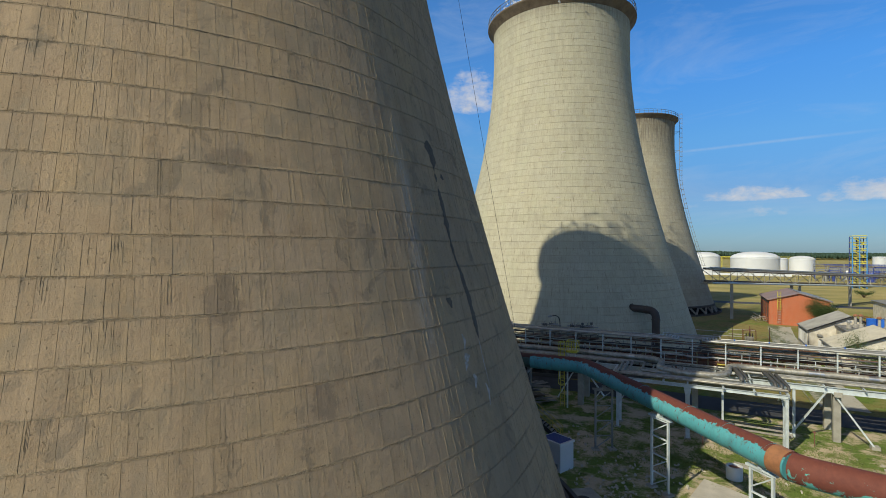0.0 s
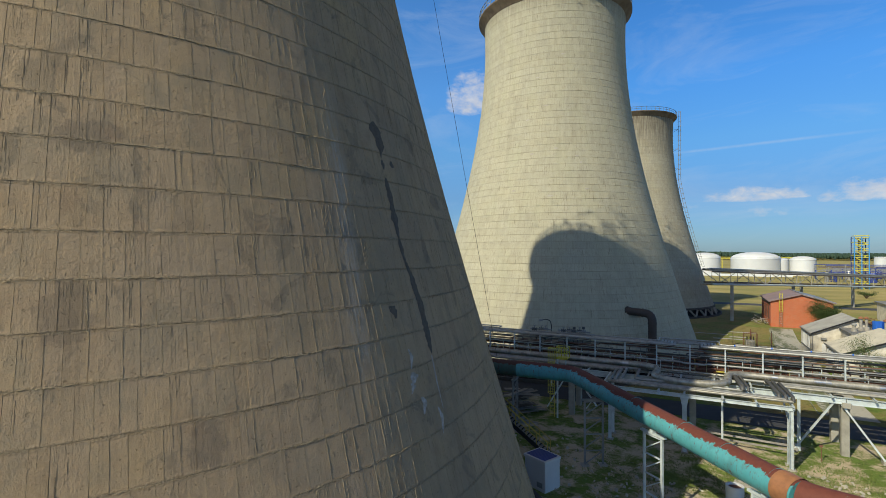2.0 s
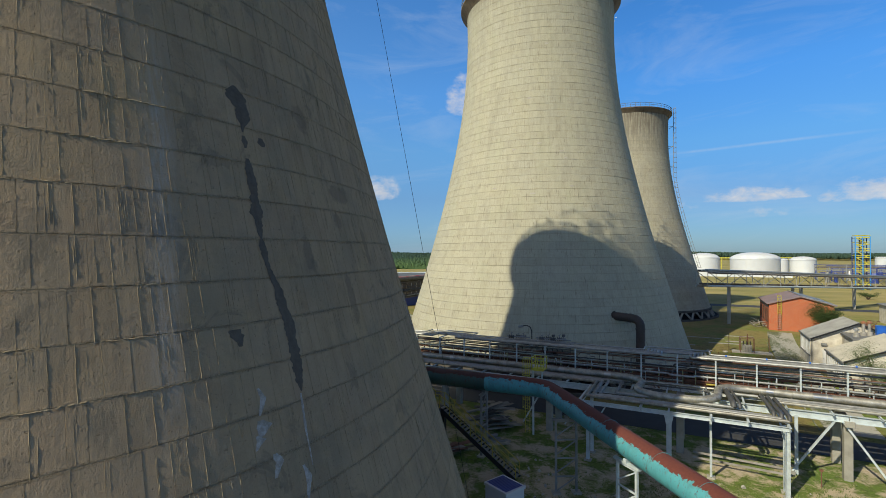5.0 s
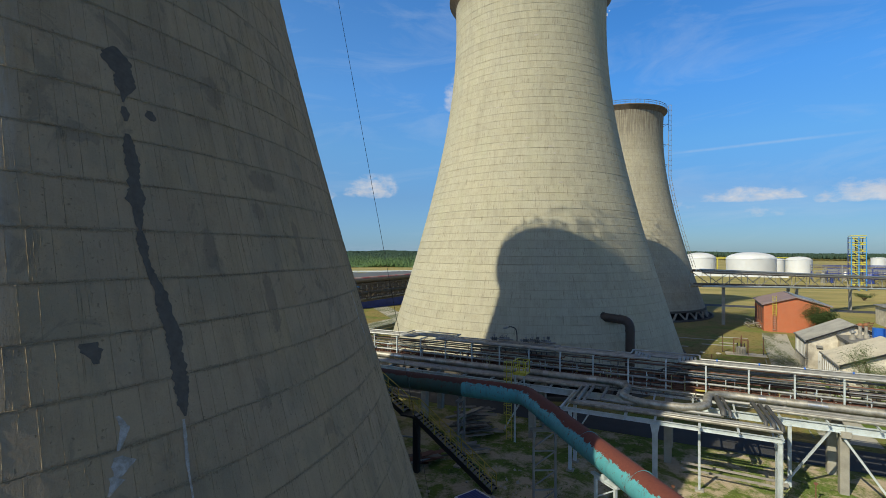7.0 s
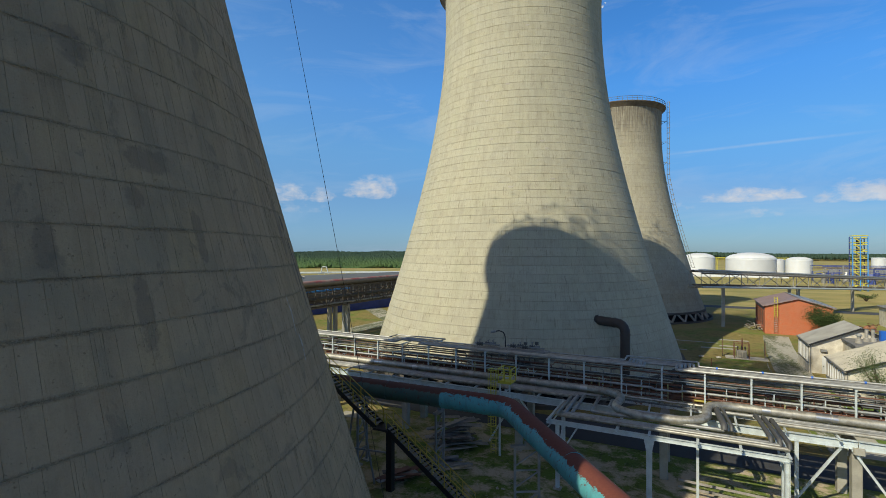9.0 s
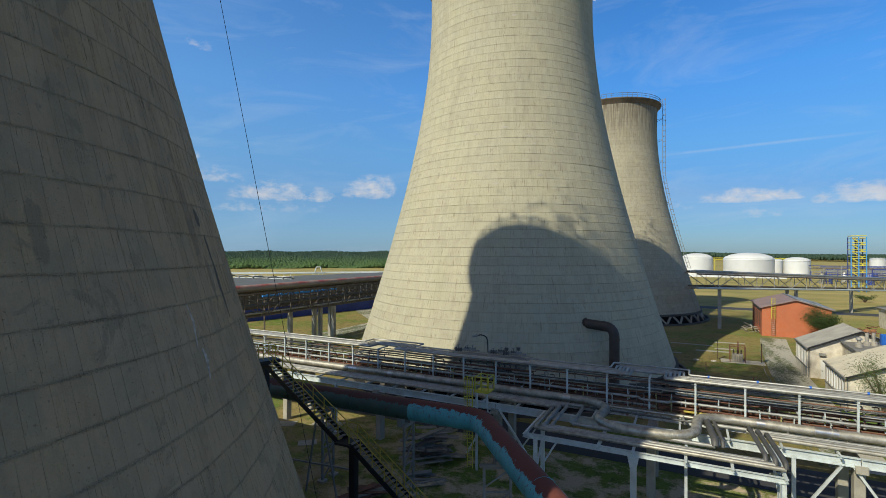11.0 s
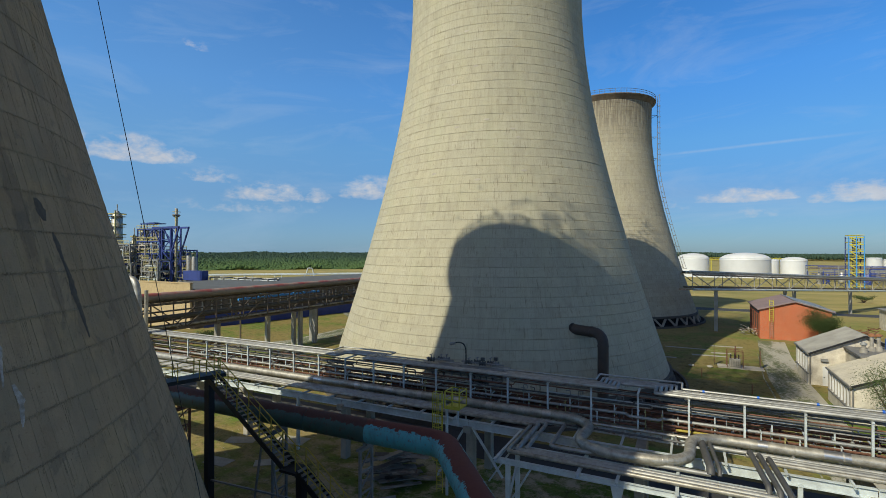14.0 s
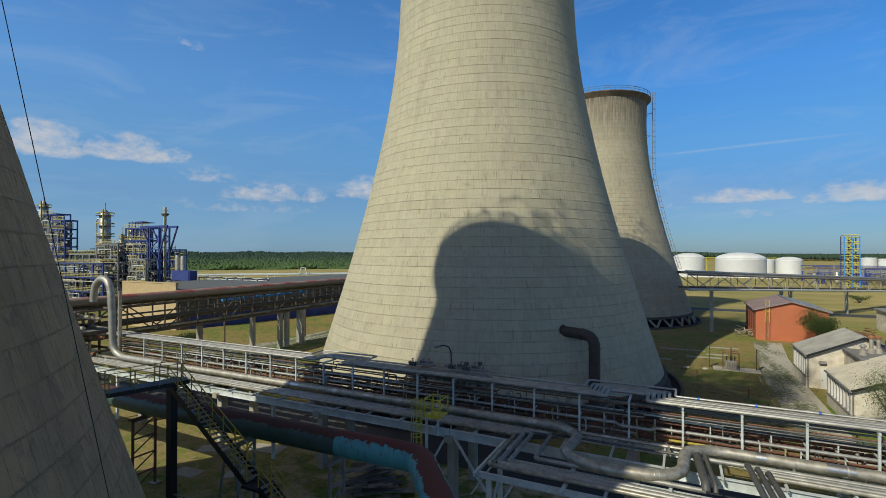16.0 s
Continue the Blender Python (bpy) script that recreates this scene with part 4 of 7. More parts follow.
def steam_plume(mouth, drift, puffs, seed, label):
    """Thin ragged steam rising off a tower's mouth: drifting puffs of many small wisps."""
    rs = random.Random(seed)
    b = Build()
    for i in range(puffs):
        s = rs.random() ** 1.25
        wide = 6.2 - 1.6 * s
        c = Vector(mouth) + Vector(drift) * s + Vector((rs.gauss(0, wide), rs.gauss(0, wide), rs.gauss(0, 1.2)))
        c.x = min(c.x, mouth[0] + 7.5 - abs(rs.gauss(0, 2.0)))
        r = rs.uniform(0.9, 2.1)
        for k in range(50):
            p = c + Vector((rs.gauss(0, r), rs.gauss(0, r), rs.gauss(0, r)))
            e = Euler((rs.uniform(0, 6.28), rs.uniform(0, 6.28), 0)).to_matrix()
            w = rs.uniform(0.15, 0.36)
            b.add([p + e @ Vector(q) * w for q in ((-1, 0, 0), (0, -1.2, 0.2), (1, 0, 0), (0, 1.2, 0.2))], [(0, 1, 2, 3)])
    single("steam_plume", b, steam, label, "steam", kind="stuff")


steam = material("steam", _steam)
steam_plume((-23.6, 17.2, 59.0), (3.2, -1.3, 17.0), 190, 19, "thin white steam rising from the near tower's mouth")
steam_plume((-21.0, 87.6, 59.0), (3.5, -2.0, 15.0), 60, 20, "faint white steam rising from the pale tower's mouth")


def on_shell(t, ang, z, off):
    r = shell_r(z) + off
    return Vector((r * math.cos(ang), r * math.sin(ang), z))


def ribbon(name, tower, line, mat, label, off=0.026):
    """A thin irregular smear on the shell: rows of angle (degrees), height, half width (m)."""
    rs = random.Random(len(name) + int(line[0][1] * 10))
    pts = []
    for (a0, z0, w0), (a1, z1, w1) in zip(line, line[1:]):
        k = max(2, int(abs(z1 - z0) / 0.045))
        pts += [(a0 + (a1 - a0) * i / k, z0 + (z1 - z0) * i / k, w0 + (w1 - w0) * i / k) for i in range(k)]
    pts.append(line[-1])
    vs, low, high = [], 0.0, 0.0
    for a, z, w in pts:
        r = shell_r(z)
        low = low * 0.85 + rs.uniform(-0.18, 0.18)
        high = high * 0.85 + rs.uniform(-0.18, 0.18)
        for s, ww in ((-1, -w * (1 + low) * rs.uniform(0.85, 1.12)), (0, 0.0), (1, w * (1 + high) * rs.uniform(0.85, 1.12))):
            vs.append(on_shell(tower, radians(a) + ww / r, z, off + (0.0 if s == 0 else -0.012)))
    b = Build().add(vs, [(i * 3 + j + 1, i * 3 + j, i * 3 + j + 3, i * 3 + j + 4) for i in range(len(pts) - 1) for j in range(2)])
    return part(name, b, mat, tower, label)


def marks():
    for line in ([(-1.7, 21.6, 0.05), (-1.75, 21.45, 0.17), (-1.65, 21.2, 0.27), (-1.35, 20.95, 0.22), (-1.4, 20.7, 0.2), (-1.6, 20.45, 0.07), (-1.7, 20.25, 0.03)],
                 [(-1.7, 20.15, 0.06), (-1.65, 20.0, 0.11), (-1.7, 19.8, 0.04)],
                 [(-1.75, 19.5, 0.05), (-1.75, 19.3, 0.13), (-1.7, 19.0, 0.14), (-1.8, 18.5, 0.16), (-1.8, 18.1, 0.19), (-1.85, 17.8, 0.17), (-1.9, 17.5, 0.09), (-1.9, 17.3, 0.03)],
                 [(-1.9, 17.3, 0.05), (-1.85, 17.0, 0.12), (-1.8, 16.7, 0.10), (-1.6, 16.2, 0.12), (-1.25, 15.9, 0.14), (-1.0, 15.55, 0.13), (-0.85, 15.1, 0.17), (-0.85, 14.7, 0.14), (-0.85, 14.3, 0.16), (-0.9, 13.9, 0.18), (-0.95, 13.65, 0.13), (-0.95, 13.35, 0.03)]):
        ribbon("sealed_crack", TOWER_A, line, tar, "black bitumen sealed crack")
    for line in ([(37.55, 17.3, 0.04), (37.7, 17.0, 0.12), (37.8, 16.4, 0.10), (37.9, 15.8, 0.12), (37.95, 15.1, 0.09), (38.0, 14.4, 0.03)], [(36.6, 18.2, 0.08), (36.8, 17.9, 0.22), (36.9, 17.6, 0.06)],
                 [(0.3, 20.2, 0.08), (0.35, 20.05, 0.13), (0.4, 19.95, 0.04)], [(-5.75, 15.1, 0.16), (-5.7, 14.95, 0.2), (-5.5, 14.7, 0.05)]):
        ribbon("sealed_crack", TOWER_A, line, tar, "dark bitumen smear", off=0.02)
    ribbon("lime_streak", TOWER_A, [(-1.1, 13.3, 0.03), (-1.3, 12.6, 0.05), (-1.4, 11.6, 0.02)], lime, "pale lime streak")
    for a, z, h, w in ((-4.8, 13.7, 0.6, 0.08), (-5.0, 13.0, 0.35, 0.22), (-4.4, 12.2, 0.5, 0.14), (-2.2, 11.7, 0.8, 0.10), (28.4, 15.2, 1.3, 0.06), (28.9, 13.9, 0.9, 0.10), (-5.5, 12.7, 0.3, 0.12)):
        ribbon("lime_streak", TOWER_A, [(a, z, w * 0.4), (a + 0.3, z - h * 0.4, w), (a - 0.2, z - h, w * 0.3)], lime, "pale lime streak", off=0.022)
    for tower, spots in ((TOWER_B, ((-86, 43.6, 0.35), (-80, 39.0, 0.3), (-92, 37.0, 0.25), (-62, 31.0, 0.35), (-60, 30.0, 0.25), (-77, 25.0, 0.4), (-74, 32.2, 0.35), (-88, 31.5, 0.3), (-97, 26.0, 0.3), (-58, 26.0, 0.35), (-69, 47.0, 0.3))),):
        for a, z, w in spots:
            ribbon("repair_patch", tower, [(a, z + 0.12, w * 0.5), (a + 0.3, z + 0.05, w * 1.0), (a, z - 0.05, w * 0.8), (a, z - 0.12, w * 0.4)], concrete_pale, "pale mortar repair", off=0.03)


marks()


def tower_ladder():
    """Caged ladder standing off the far tower on brackets."""
    lad = thing("tower_ladder", "long caged steel ladder bracketed to the stained tower", "ladder", FAR_AT)
    lad.scale = (FAR_SIZE, FAR_SIZE, FAR_SIZE)
    a = radians(-1)
    d, s = Vector((math.cos(a), math.sin(a), 0)), Vector((-math.sin(a), math.cos(a), 0))
    zs = [12.5 + 1.5 * i for i in range(33)]

    def at(z, off, side):
        # straight upper run, then following the flare
        r = max(shell_r(min(z, 58.8)) + 0.45, 13.5)
        return d * (r + off) + s * side + Vector((0, 0, z))
    for side in (-0.45, 0.45):
        part("stile", Build().tube([at(z, 0, side) for z in zs], 0.06, 6), steel_grey, lad)
        part("cage_bar", Build().tube([at(z, 0.65, side) for z in zs], 0.045, 6), steel_grey, lad)
    for z in zs[::1]:
        part("cage_hoop", Build().tube([at(z, 0, -0.45), at(z, 0.75, -0.45), at(z, 0.75, 0.45), at(z, 0, 0.45)], 0.04, 5), steel_grey, lad)
    for z in [13 + 0.75 * i for i in range(63)]:
        part("rung", Build().bar(at(z, 0, -0.45), at(z, 0, 0.45), 0.05), steel_grey, lad)
    for z in range(13, 58, 6):
        part("bracket", Build().bar(at(z, 0, 0), d * (shell_r(z) - 0.05) + Vector((0, 0, z)), 0.1).bar(at(z, 0, 0), d * (shell_r(z - 0.7) - 0.05) + Vector((0, 0, z - 0.7)), 0.08), steel_grey, lad)


tower_ladder()


def wall_duct():
    """Black elbow leaving the pale tower and turning down behind the rack."""
    b = Build().tube([(-9.3, 74.6, 8.85), (-4.75, 72.6, 8.75), (-4.8, 72.7, 0.0)], 0.53, 20, fillet=1.1)
    t = thing("elbow_duct", "black painted duct elbow leaving the tower wall", "duct")
    part("pipe", b, brown_cast, t, smooth=True)
    for p, q in (((-6.05, 73.17, 8.78), (-5.93, 73.12, 8.777)), ((-4.778, 72.655, 7.62), (-4.779, 72.657, 7.48)), ((-4.788, 72.676, 4.3), (-4.789, 72.678, 4.18))):
        part("collar", Build().tube([p, q], 0.575, 20), brown_cast, t)
    part("flange", Build().tube([(-8.1, 74.07, 8.83), (-7.9, 73.98, 8.83)], 0.64, 20), brown_cast, t)


wall_duct()


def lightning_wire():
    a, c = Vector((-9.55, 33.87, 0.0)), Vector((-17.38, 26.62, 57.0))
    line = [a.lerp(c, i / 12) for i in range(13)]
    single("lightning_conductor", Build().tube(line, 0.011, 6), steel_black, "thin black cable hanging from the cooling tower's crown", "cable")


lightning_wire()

# ---- pipe rack ----
DECK = 4.9
FRONT, BACK = 54.2, 59.2
PIERS = [11.2 + 11.2 * i for i in range(-7, 5)]


def rack_frame():
    r = thing("pipe_rack", "long pale steel pipe rack on concrete piers beside a road", "pipe rack", kind="structure")
    x0, x1 = -72.0, 60.0
    cuts = [x0, *[p for p in PIERS if x0 < p < x1], x1]
    for a, c in zip(cuts, cuts[1:]):
        part("beam", Build().ibeam((a + 0.02, FRONT, DECK - 0.26), (c - 0.02, FRONT, DECK - 0.26), 0.30, 0.52), steel_white, r)
        part("beam", Build().ibeam((a + 0.02, BACK, DECK - 0.2), (c - 0.02, BACK, DECK - 0.2), 0.22, 0.4), steel_white, r)
        part("beam", Build().ibeam((a + 0.02, 57.0, DECK - 0.08), (c - 0.02, 57.0, DECK - 0.08), 0.2, 0.56), flaking, r)
    x = x0 + 1.0
    while x < x1:
        out = 0.55 if (int(x) % 2 == 0) else 0.4
        part("cross_beam", Build().ibeam((x, FRONT - out, DECK + 0.06), (x, BACK + 0.3, DECK + 0.06), 0.12, 0.12, 0.012), steel_white, r)
        x += 2.8
    col = Build().box((-0.28, -0.33, -0.3), (0.28, 0.33, 4.1), bevel=0.04).mesh("column")
    cap = Build().box((-0.3, -2.6, 4.1), (0.3, 2.6, 4.48), bevel=0.05).mesh("cap_beam")
    for p in PIERS:
        pier = thing("pier", "two-legged concrete pier under the pipe rack", "pier", (p, 56.5, 0), group="rack piers")
        for dy in (-1.75, 1.75):
            part("column", col, concrete, pier).location = (0, dy, 0)
        part("cap_beam", cap, concrete, pier)
    for x, y0, y1 in ((8.0, FRONT, FRONT), (-27.0, FRONT, FRONT), (-48.0, FRONT, FRONT)):
        part("post", Build().box((x - 0.11, y0 - 0.11, -0.1), (x + 0.11, y0 + 0.11, DECK - 0.4)), steel_white, r)
    for a, c in (((10.4, FRONT, DECK - 0.42), (7.6, FRONT - 0.1, 0.05)), ((10.8, FRONT, DECK - 0.42), (13.7, FRONT - 0.3, 0.05)),
                 ((-11.4, FRONT, DECK - 0.42), (-13.6, FRONT - 0.1, 0.6)), ((-10.9, FRONT, DECK - 0.42), (-8.6, FRONT - 0.1, 1.4))):
        part("brace", Build().bar(a, c, 0.14, 0.14), steel_white, r)
    for x in (7.6, 13.7):
        part("footing", Build().box((x - 0.3, FRONT - 0.5, -0.2), (x + 0.3, FRONT + 0.25, 0.25), bevel=0.03), concrete, r)
    return r


RACK = rack_frame()


def loop_platform():
    """Frame standing out in front of the rack that carries the expansion loops."""
    p = thing("loop_platform", "pale steel frame carrying pipe expansion loops before the rack", "platform", kind="structure")
    y = 49.3
    part("beam", Build().ibeam((-7.35, y, DECK - 0.15), (7.0, y, DECK - 0.15), 0.2, 0.3), steel_white, p)
    for x in (-7.2, -2.6, 2.2, 6.9):
        part("side_beam", Build().ibeam((x, y - 0.55, DECK + 0.01), (x, FRONT - 0.15, DECK + 0.01), 0.16, 0.18), steel_white, p)
    for x in (-0.6, 4.5):
        part("bracket", Build().ibeam((x, y - 0.5, DECK + 0.06), (x, y + 0.9, DECK + 0.06), 0.14, 0.14), steel_white, p)
    part("inner_beam", Build().ibeam((-7.1, 51.6, DECK - 0.14), (6.8, 51.6, DECK - 0.14), 0.14, 0.24), steel_white, p)
    # tapered post, thin post, twin braced posts
    vs = []
    for z, h in ((0.0, 0.16), (DECK - 1.0, 0.18), (DECK - 0.3, 0.32)):
        vs += [(-0.6 - h, y - 0.13, z), (-0.6 + h, y - 0.13, z), (-0.6 + h, y + 0.13, z), (-0.6 - h, y + 0.13, z)]
    fs = [(3, 2, 1, 0), (8, 9, 10, 11)] + [(i * 4 + j, i * 4 + (j + 1) % 4, i * 4 + 4 + (j + 1) % 4, i * 4 + 4 + j) for i in range(2) for j in range(4)]
    part("post", Build().add(vs, fs), steel_white, p)
    part("post", Build().box((2.12, 50.4, 0.0), (2.28, 50.56, DECK - 0.3)), steel_white, p)
    for yy in (49.3, 50.3):
        part("post", Build().box((6.66, yy - 0.12, 0.0), (6.7, yy + 0.12, DECK - 0.3)).box((6.9, yy - 0.12, 0.0), (6.94, yy + 0.12, DECK - 0.3)).box((6.7, yy - 0.015, 0.0), (6.9, yy + 0.015, DECK - 0.3)), steel_white, p)
    for z0, z1 in ((0.4, 1.7), (1.9, 3.2), (3.2, 4.5)):
        part("lacing", Build().bar((6.8, 49.3, z0), (6.8, 50.3, z1), 0.09, 0.03), steel_white, p)
    for yy in (49.5, 51.3):
        part("post", Build().box((-6.75, yy - 0.12, 0.0), (-6.51, yy + 0.12, DECK - 0.3)), steel_white, p)
    for a, c in (((-6.6, 49.5, 2.2), (-5.2, 49.4, DECK - 0.3)), ((-6.6, 49.5, 2.4), (-6.6, 51.3, 4.2)), ((6.8, 50.3, 3.3), (6.8, 54.0, DECK - 0.3)), ((-7.2, 53.9, DECK - 0.35), (-9.6, 54.1, 1.0)), ((6.8, 54.0, 3.2), (6.8, 50.6, DECK - 0.3))):
        part("brace", Build().bar(a, c, 0.12, 0.1), steel_white, p)
    for yy, x in ((49.3, -0.6), (50.5, 2.2), (49.3, 6.8), (50.3, 6.8), (49.5, -6.63), (51.3, -6.63)):
        part("footing", Build().box((x - 0.28, yy - 0.28, -0.2), (x + 0.28, yy + 0.28, 0.1), bevel=0.03), concrete, p)


loop_platform()


def pipe(pts, r, mat, label, fillet=0.4, n=10, bands=0.0, band_mat=None, group="rack pipes"):
    """A pipe laid along points; bands: spacing of the raised cladding seams."""
    t = thing("pipe", label, "pipe", group=group)
    part("run", Build().tube(pts, r, n, fillet), mat, t, smooth=True)
    if bands:
        k = 0
        for a, c in zip(pts, pts[1:]):
            a, c = Vector(a), Vector(c)
            d = (c - a)
            m = int((d.length - 2 * fillet) / bands)
            if m < 1:
                continue
            u = d.normalized()
            for i in range(m):
                q = a + u * (fillet + bands * (i + 0.5) + rnd(-0.1, 0.1))
                if -40 < q.x < 24:
                    part("seam_band", Build().tube([q - u * 0.03, q + u * 0.03], r + 0.012, n), band_mat or mat, t, smooth=True)
                    k += 1
    return t


def rack_pipes():
    x0, x1 = -55.0, 60.0
    z = DECK + 0.27
    # four cladded lines that swing out over the platform
    for i in range(4):
        y, r = 54.62 + 0.36 * i, 0.125 if i != 1 else 0.15
        out = 49.75 + 0.36 * i if i < 3 else 51.6
        xa, xb = -6.75 + 0.45 * i, 7.0 - 0.42 * i
        if i == 3:
            xa, xb = -4.7, 3.75
        t = pipe([(x0, y, z), (xa, y, z), (xa, out, z), (xb, out, z)], r, galv if i else galv_old, "silver cladded pipe with an expansion loop", 0.3, 10, 4.0, galv_old)
        part("run", Build().tube([(xb - 0.5, y, z), (x1, y, z)], r, 10), galv if i else galv_old, t, smooth=True)
        legs = ((0.0, 0.13),) if i < 3 else ((0.0, 0.2), (0.42, 0.1))
        for dx, lr in legs:
            part("loop_leg", Build().tube([(xb + dx, out - 0.02, z), (xb + dx, out + 0.15, z + 0.3), (xb + dx - 0.35, y - 0.2, z + 0.3), (xb + dx - 0.35, y, z + 0.1)], lr + 0.01, 10, 0.2), galv_dark, t, "dark grey insulated return leg", smooth=True)
    # the largest line with its S-shaped loop
    y, zb, R = 56.3, DECK + 0.6, 0.3
    pipe([(-48.0, y, zb), (-4.2, y, zb), (-2.9, 55.2, zb), (-3.3, 52.4, zb - 0.1), (-1.6, 51.35, zb - 0.1), (1.6, 51.7, zb - 0.1), (2.75, 52.5, zb), (2.85, 55.2, zb + 0.15), (4.2, y, zb), (x1, y, zb)], R, galv_old, "thick dull metal-cladded pipe with an S-shaped loop", 1.1, 16, 1.1, galv_old, group="large pipes")
    line = Build().tube([(-4.9, y, zb), (-4.2, y, zb), (-2.9, 55.2, zb), (-3.3, 52.4, zb - 0.1), (-1.6, 51.35, zb - 0.1), (1.6, 51.7, zb - 0.1), (2.75, 52.5, zb), (2.85, 55.2, zb + 0.15), (4.2, y, zb), (5.0, y, zb)], R, 16, 1.1, cap=False)
    rings = [sum((Vector(line.v[16 * i + j]) for j in range(16)), Vector()) / 16 for i in range(len(line.v) // 16)]
    loop = thing("pipe_ribbing", "ribbed metal lagging round the bends of the thick pipe", "lagging", group="large pipes")
    carry = 0.0
    for p, q in zip(rings, rings[1:]):
        d = (q - p).length
        while carry < d and d > 1e-4:
            c, u = p.lerp(q, carry / d), (q - p).normalized()
            if c.x > 1.2 or c.x < -2.4:
                part("rib", Build().tube([c - u * 0.035, c, c + u * 0.035], [R + 0.003, R + 0.013, R + 0.003], 16), galv_old, loop, smooth=True)
            carry += 0.24
        carry -= d
    for xs, ln in ((-19.5, 0.8), (-13.2, 1.1), (-6.4, 0.6), (6.3, 0.5), (9.4, 1.2), (13.8, 0.7), (17.2, 1.1), (-27.0, 0.9), (-22.5, 0.5), (-16.4, 0.35), (-10.6, 0.5)):
        sl = single("pipe_sleeve", Build().tube([(xs, y, zb), (xs + ln, y, zb)], R + 0.008, 16), clad_new, "bright new metal sleeve patched round the thick pipe", "sleeve", smooth=True, group="pipe sleeves")
    for x in range(-46, 58, 6):
        s = thing("pipe_saddle", "small steel saddle under the thick pipe", "saddle", (x, y, DECK - 0.02), group="saddles")
        part("plate", Build().box((-0.06, -0.3, 0.02), (0.06, 0.3, 0.36)), steel_grey, s)
    # mid-height rail pipe with a small dog-leg
    pipe([(x0, 57.35, 5.95), (-1.0, 57.35, 5.95), (-0.8, 56.9, 5.95), (1.0, 56.9, 5.95), (1.2, 57.35, 5.95), (x1, 57.35, 5.95)], 0.10, galv, "slim silver pipe on short posts", 0.12, 8, 3.0, steel_white)
    # rust-brown thin lines
    for i, (yy, zz, r, m) in enumerate(((57.75, 6.42, 0.06, steel_white), (57.95, 6.22, 0.05, steel_rust), (58.15, 6.10, 0.065, steel_rust), (58.4, 5.75, 0.08, steel_rust), (58.7, 5.45, 0.10, steel_rust), (58.95, 5.3, 0.12, steel_rust), (57.75, 5.3, 0.12, steel_rust), (58.15, 5.2, 0.09, galv_old))):
        if i % 2 == 0:
            pts = [(x0, yy, zz), (-6.5, yy, zz), (-6.5, yy + 0.7, zz), (1.5 - 0.2 * i, yy + 0.7, zz), (1.5 - 0.2 * i, yy, zz), (x1, yy, zz)]
        else:
            pts = [(x0, yy, zz), (x1, yy, zz)]
        pipe(pts, r, m, "thin rust-brown pipe along the rack" if m is steel_rust else "thin pale pipe over the rusty lines", 0.12, 7)
    for yy, zz, r, m in ((56.85, 5.12, 0.10, galv_old), (57.1, 5.1, 0.07, steel_rust), (55.9, 5.1, 0.07, galv_dark), (57.45, 5.55, 0.05, steel_rust), (58.3, 6.35, 0.04, galv_dark), (58.55, 6.2, 0.05, galv_dark), (58.85, 6.0, 0.06, steel_rust), (59.1, 5.6, 0.08, steel_rust)):
        pipe([(x0, yy, zz), (x1, yy, zz)], r, m, "slender grimy pipe low on the rack", 0.1, 7)
    pipe([(2.0, 57.55, 5.28), (26.0, 57.55, 5.28)], 0.08, stair_yellow, "yellow painted gas pipe low on the rack", 0.1, 8)
    jog = random.Random(23)
    for i in range(14):
        yy, zz = 57.2 + 0.165 * i, jog.uniform(5.35, 7.0)
        r, m = jog.uniform(0.03, 0.065), jog.choice((galv_dark, steel_rust, galv_old, steel_grey, steel_rust))
        pts, xx = [(x0, yy, zz)], x0
        while xx < 40:
            xx += jog.uniform(6, 18)
            dz, dy = jog.choice((0.0, 0.25, -0.25)), jog.choice((0.0, 0.2))
            pts += [(xx, pts[-1][1], pts[-1][2]), (xx + 0.05, yy + dy, min(max(zz + dz, 5.2), 7.1))]
        pts.append((x1, pts[-1][1], pts[-1][2]))
        pipe(pts, r, m, "thin grimy pipe stepping along the middle of the rack", 0.1, 6)
    for i in range(70):
        xx, yy, za = jog.uniform(-38, 18), jog.choice((57.85, 58.0, 58.45, 58.6, 58.75)), 5.08
        o = thing("pipe_drop", "short upright branch pipe with a valve between the rack lines", "pipe", (xx, yy, za), group="branch pipes")
        h = jog.uniform(0.7, 2.1)
        part("stub", Build().tube([(0, 0, 0), (0, 0, h), (jog.choice((-0.35, 0.35)), 0, h)], 0.035, 6, 0.1), jog.choice((steel_grey, galv_dark, steel_rust)), o)
        part("valve", Build().tube([(0, 0, h * 0.4), (0, 0, h * 0.4 + 0.08), (0, 0, h * 0.4 + 0.16)], [0.05, 0.1, 0.05], 8), jog.choice((steel_grey, steel_rust, galv_dark)), o)
    # trays and troughs under the thin lines
    for yy, m, w in ((57.95, steel_rust, 0.35), (58.6, steel_rust, 0.5)):
        single("cable_tray", Build().box((x0, yy - w / 2, 5.05), (x1, yy + w / 2, 5.09)).box((x0, yy - w / 2, 5.09), (x1, yy - w / 2 + 0.02, 5.2)), m, "rusty steel tray under the thin pipes", "cable tray")
    single("cable_tray", Build().box((-30, 57.0, 4.98), (12, 57.5, 5.02)).box((-30, 57.0, 5.02), (12, 57.02, 5.18)), steel_white, "pale flaking steel tray", "cable tray")
    # upper tier
    zu = 7.62
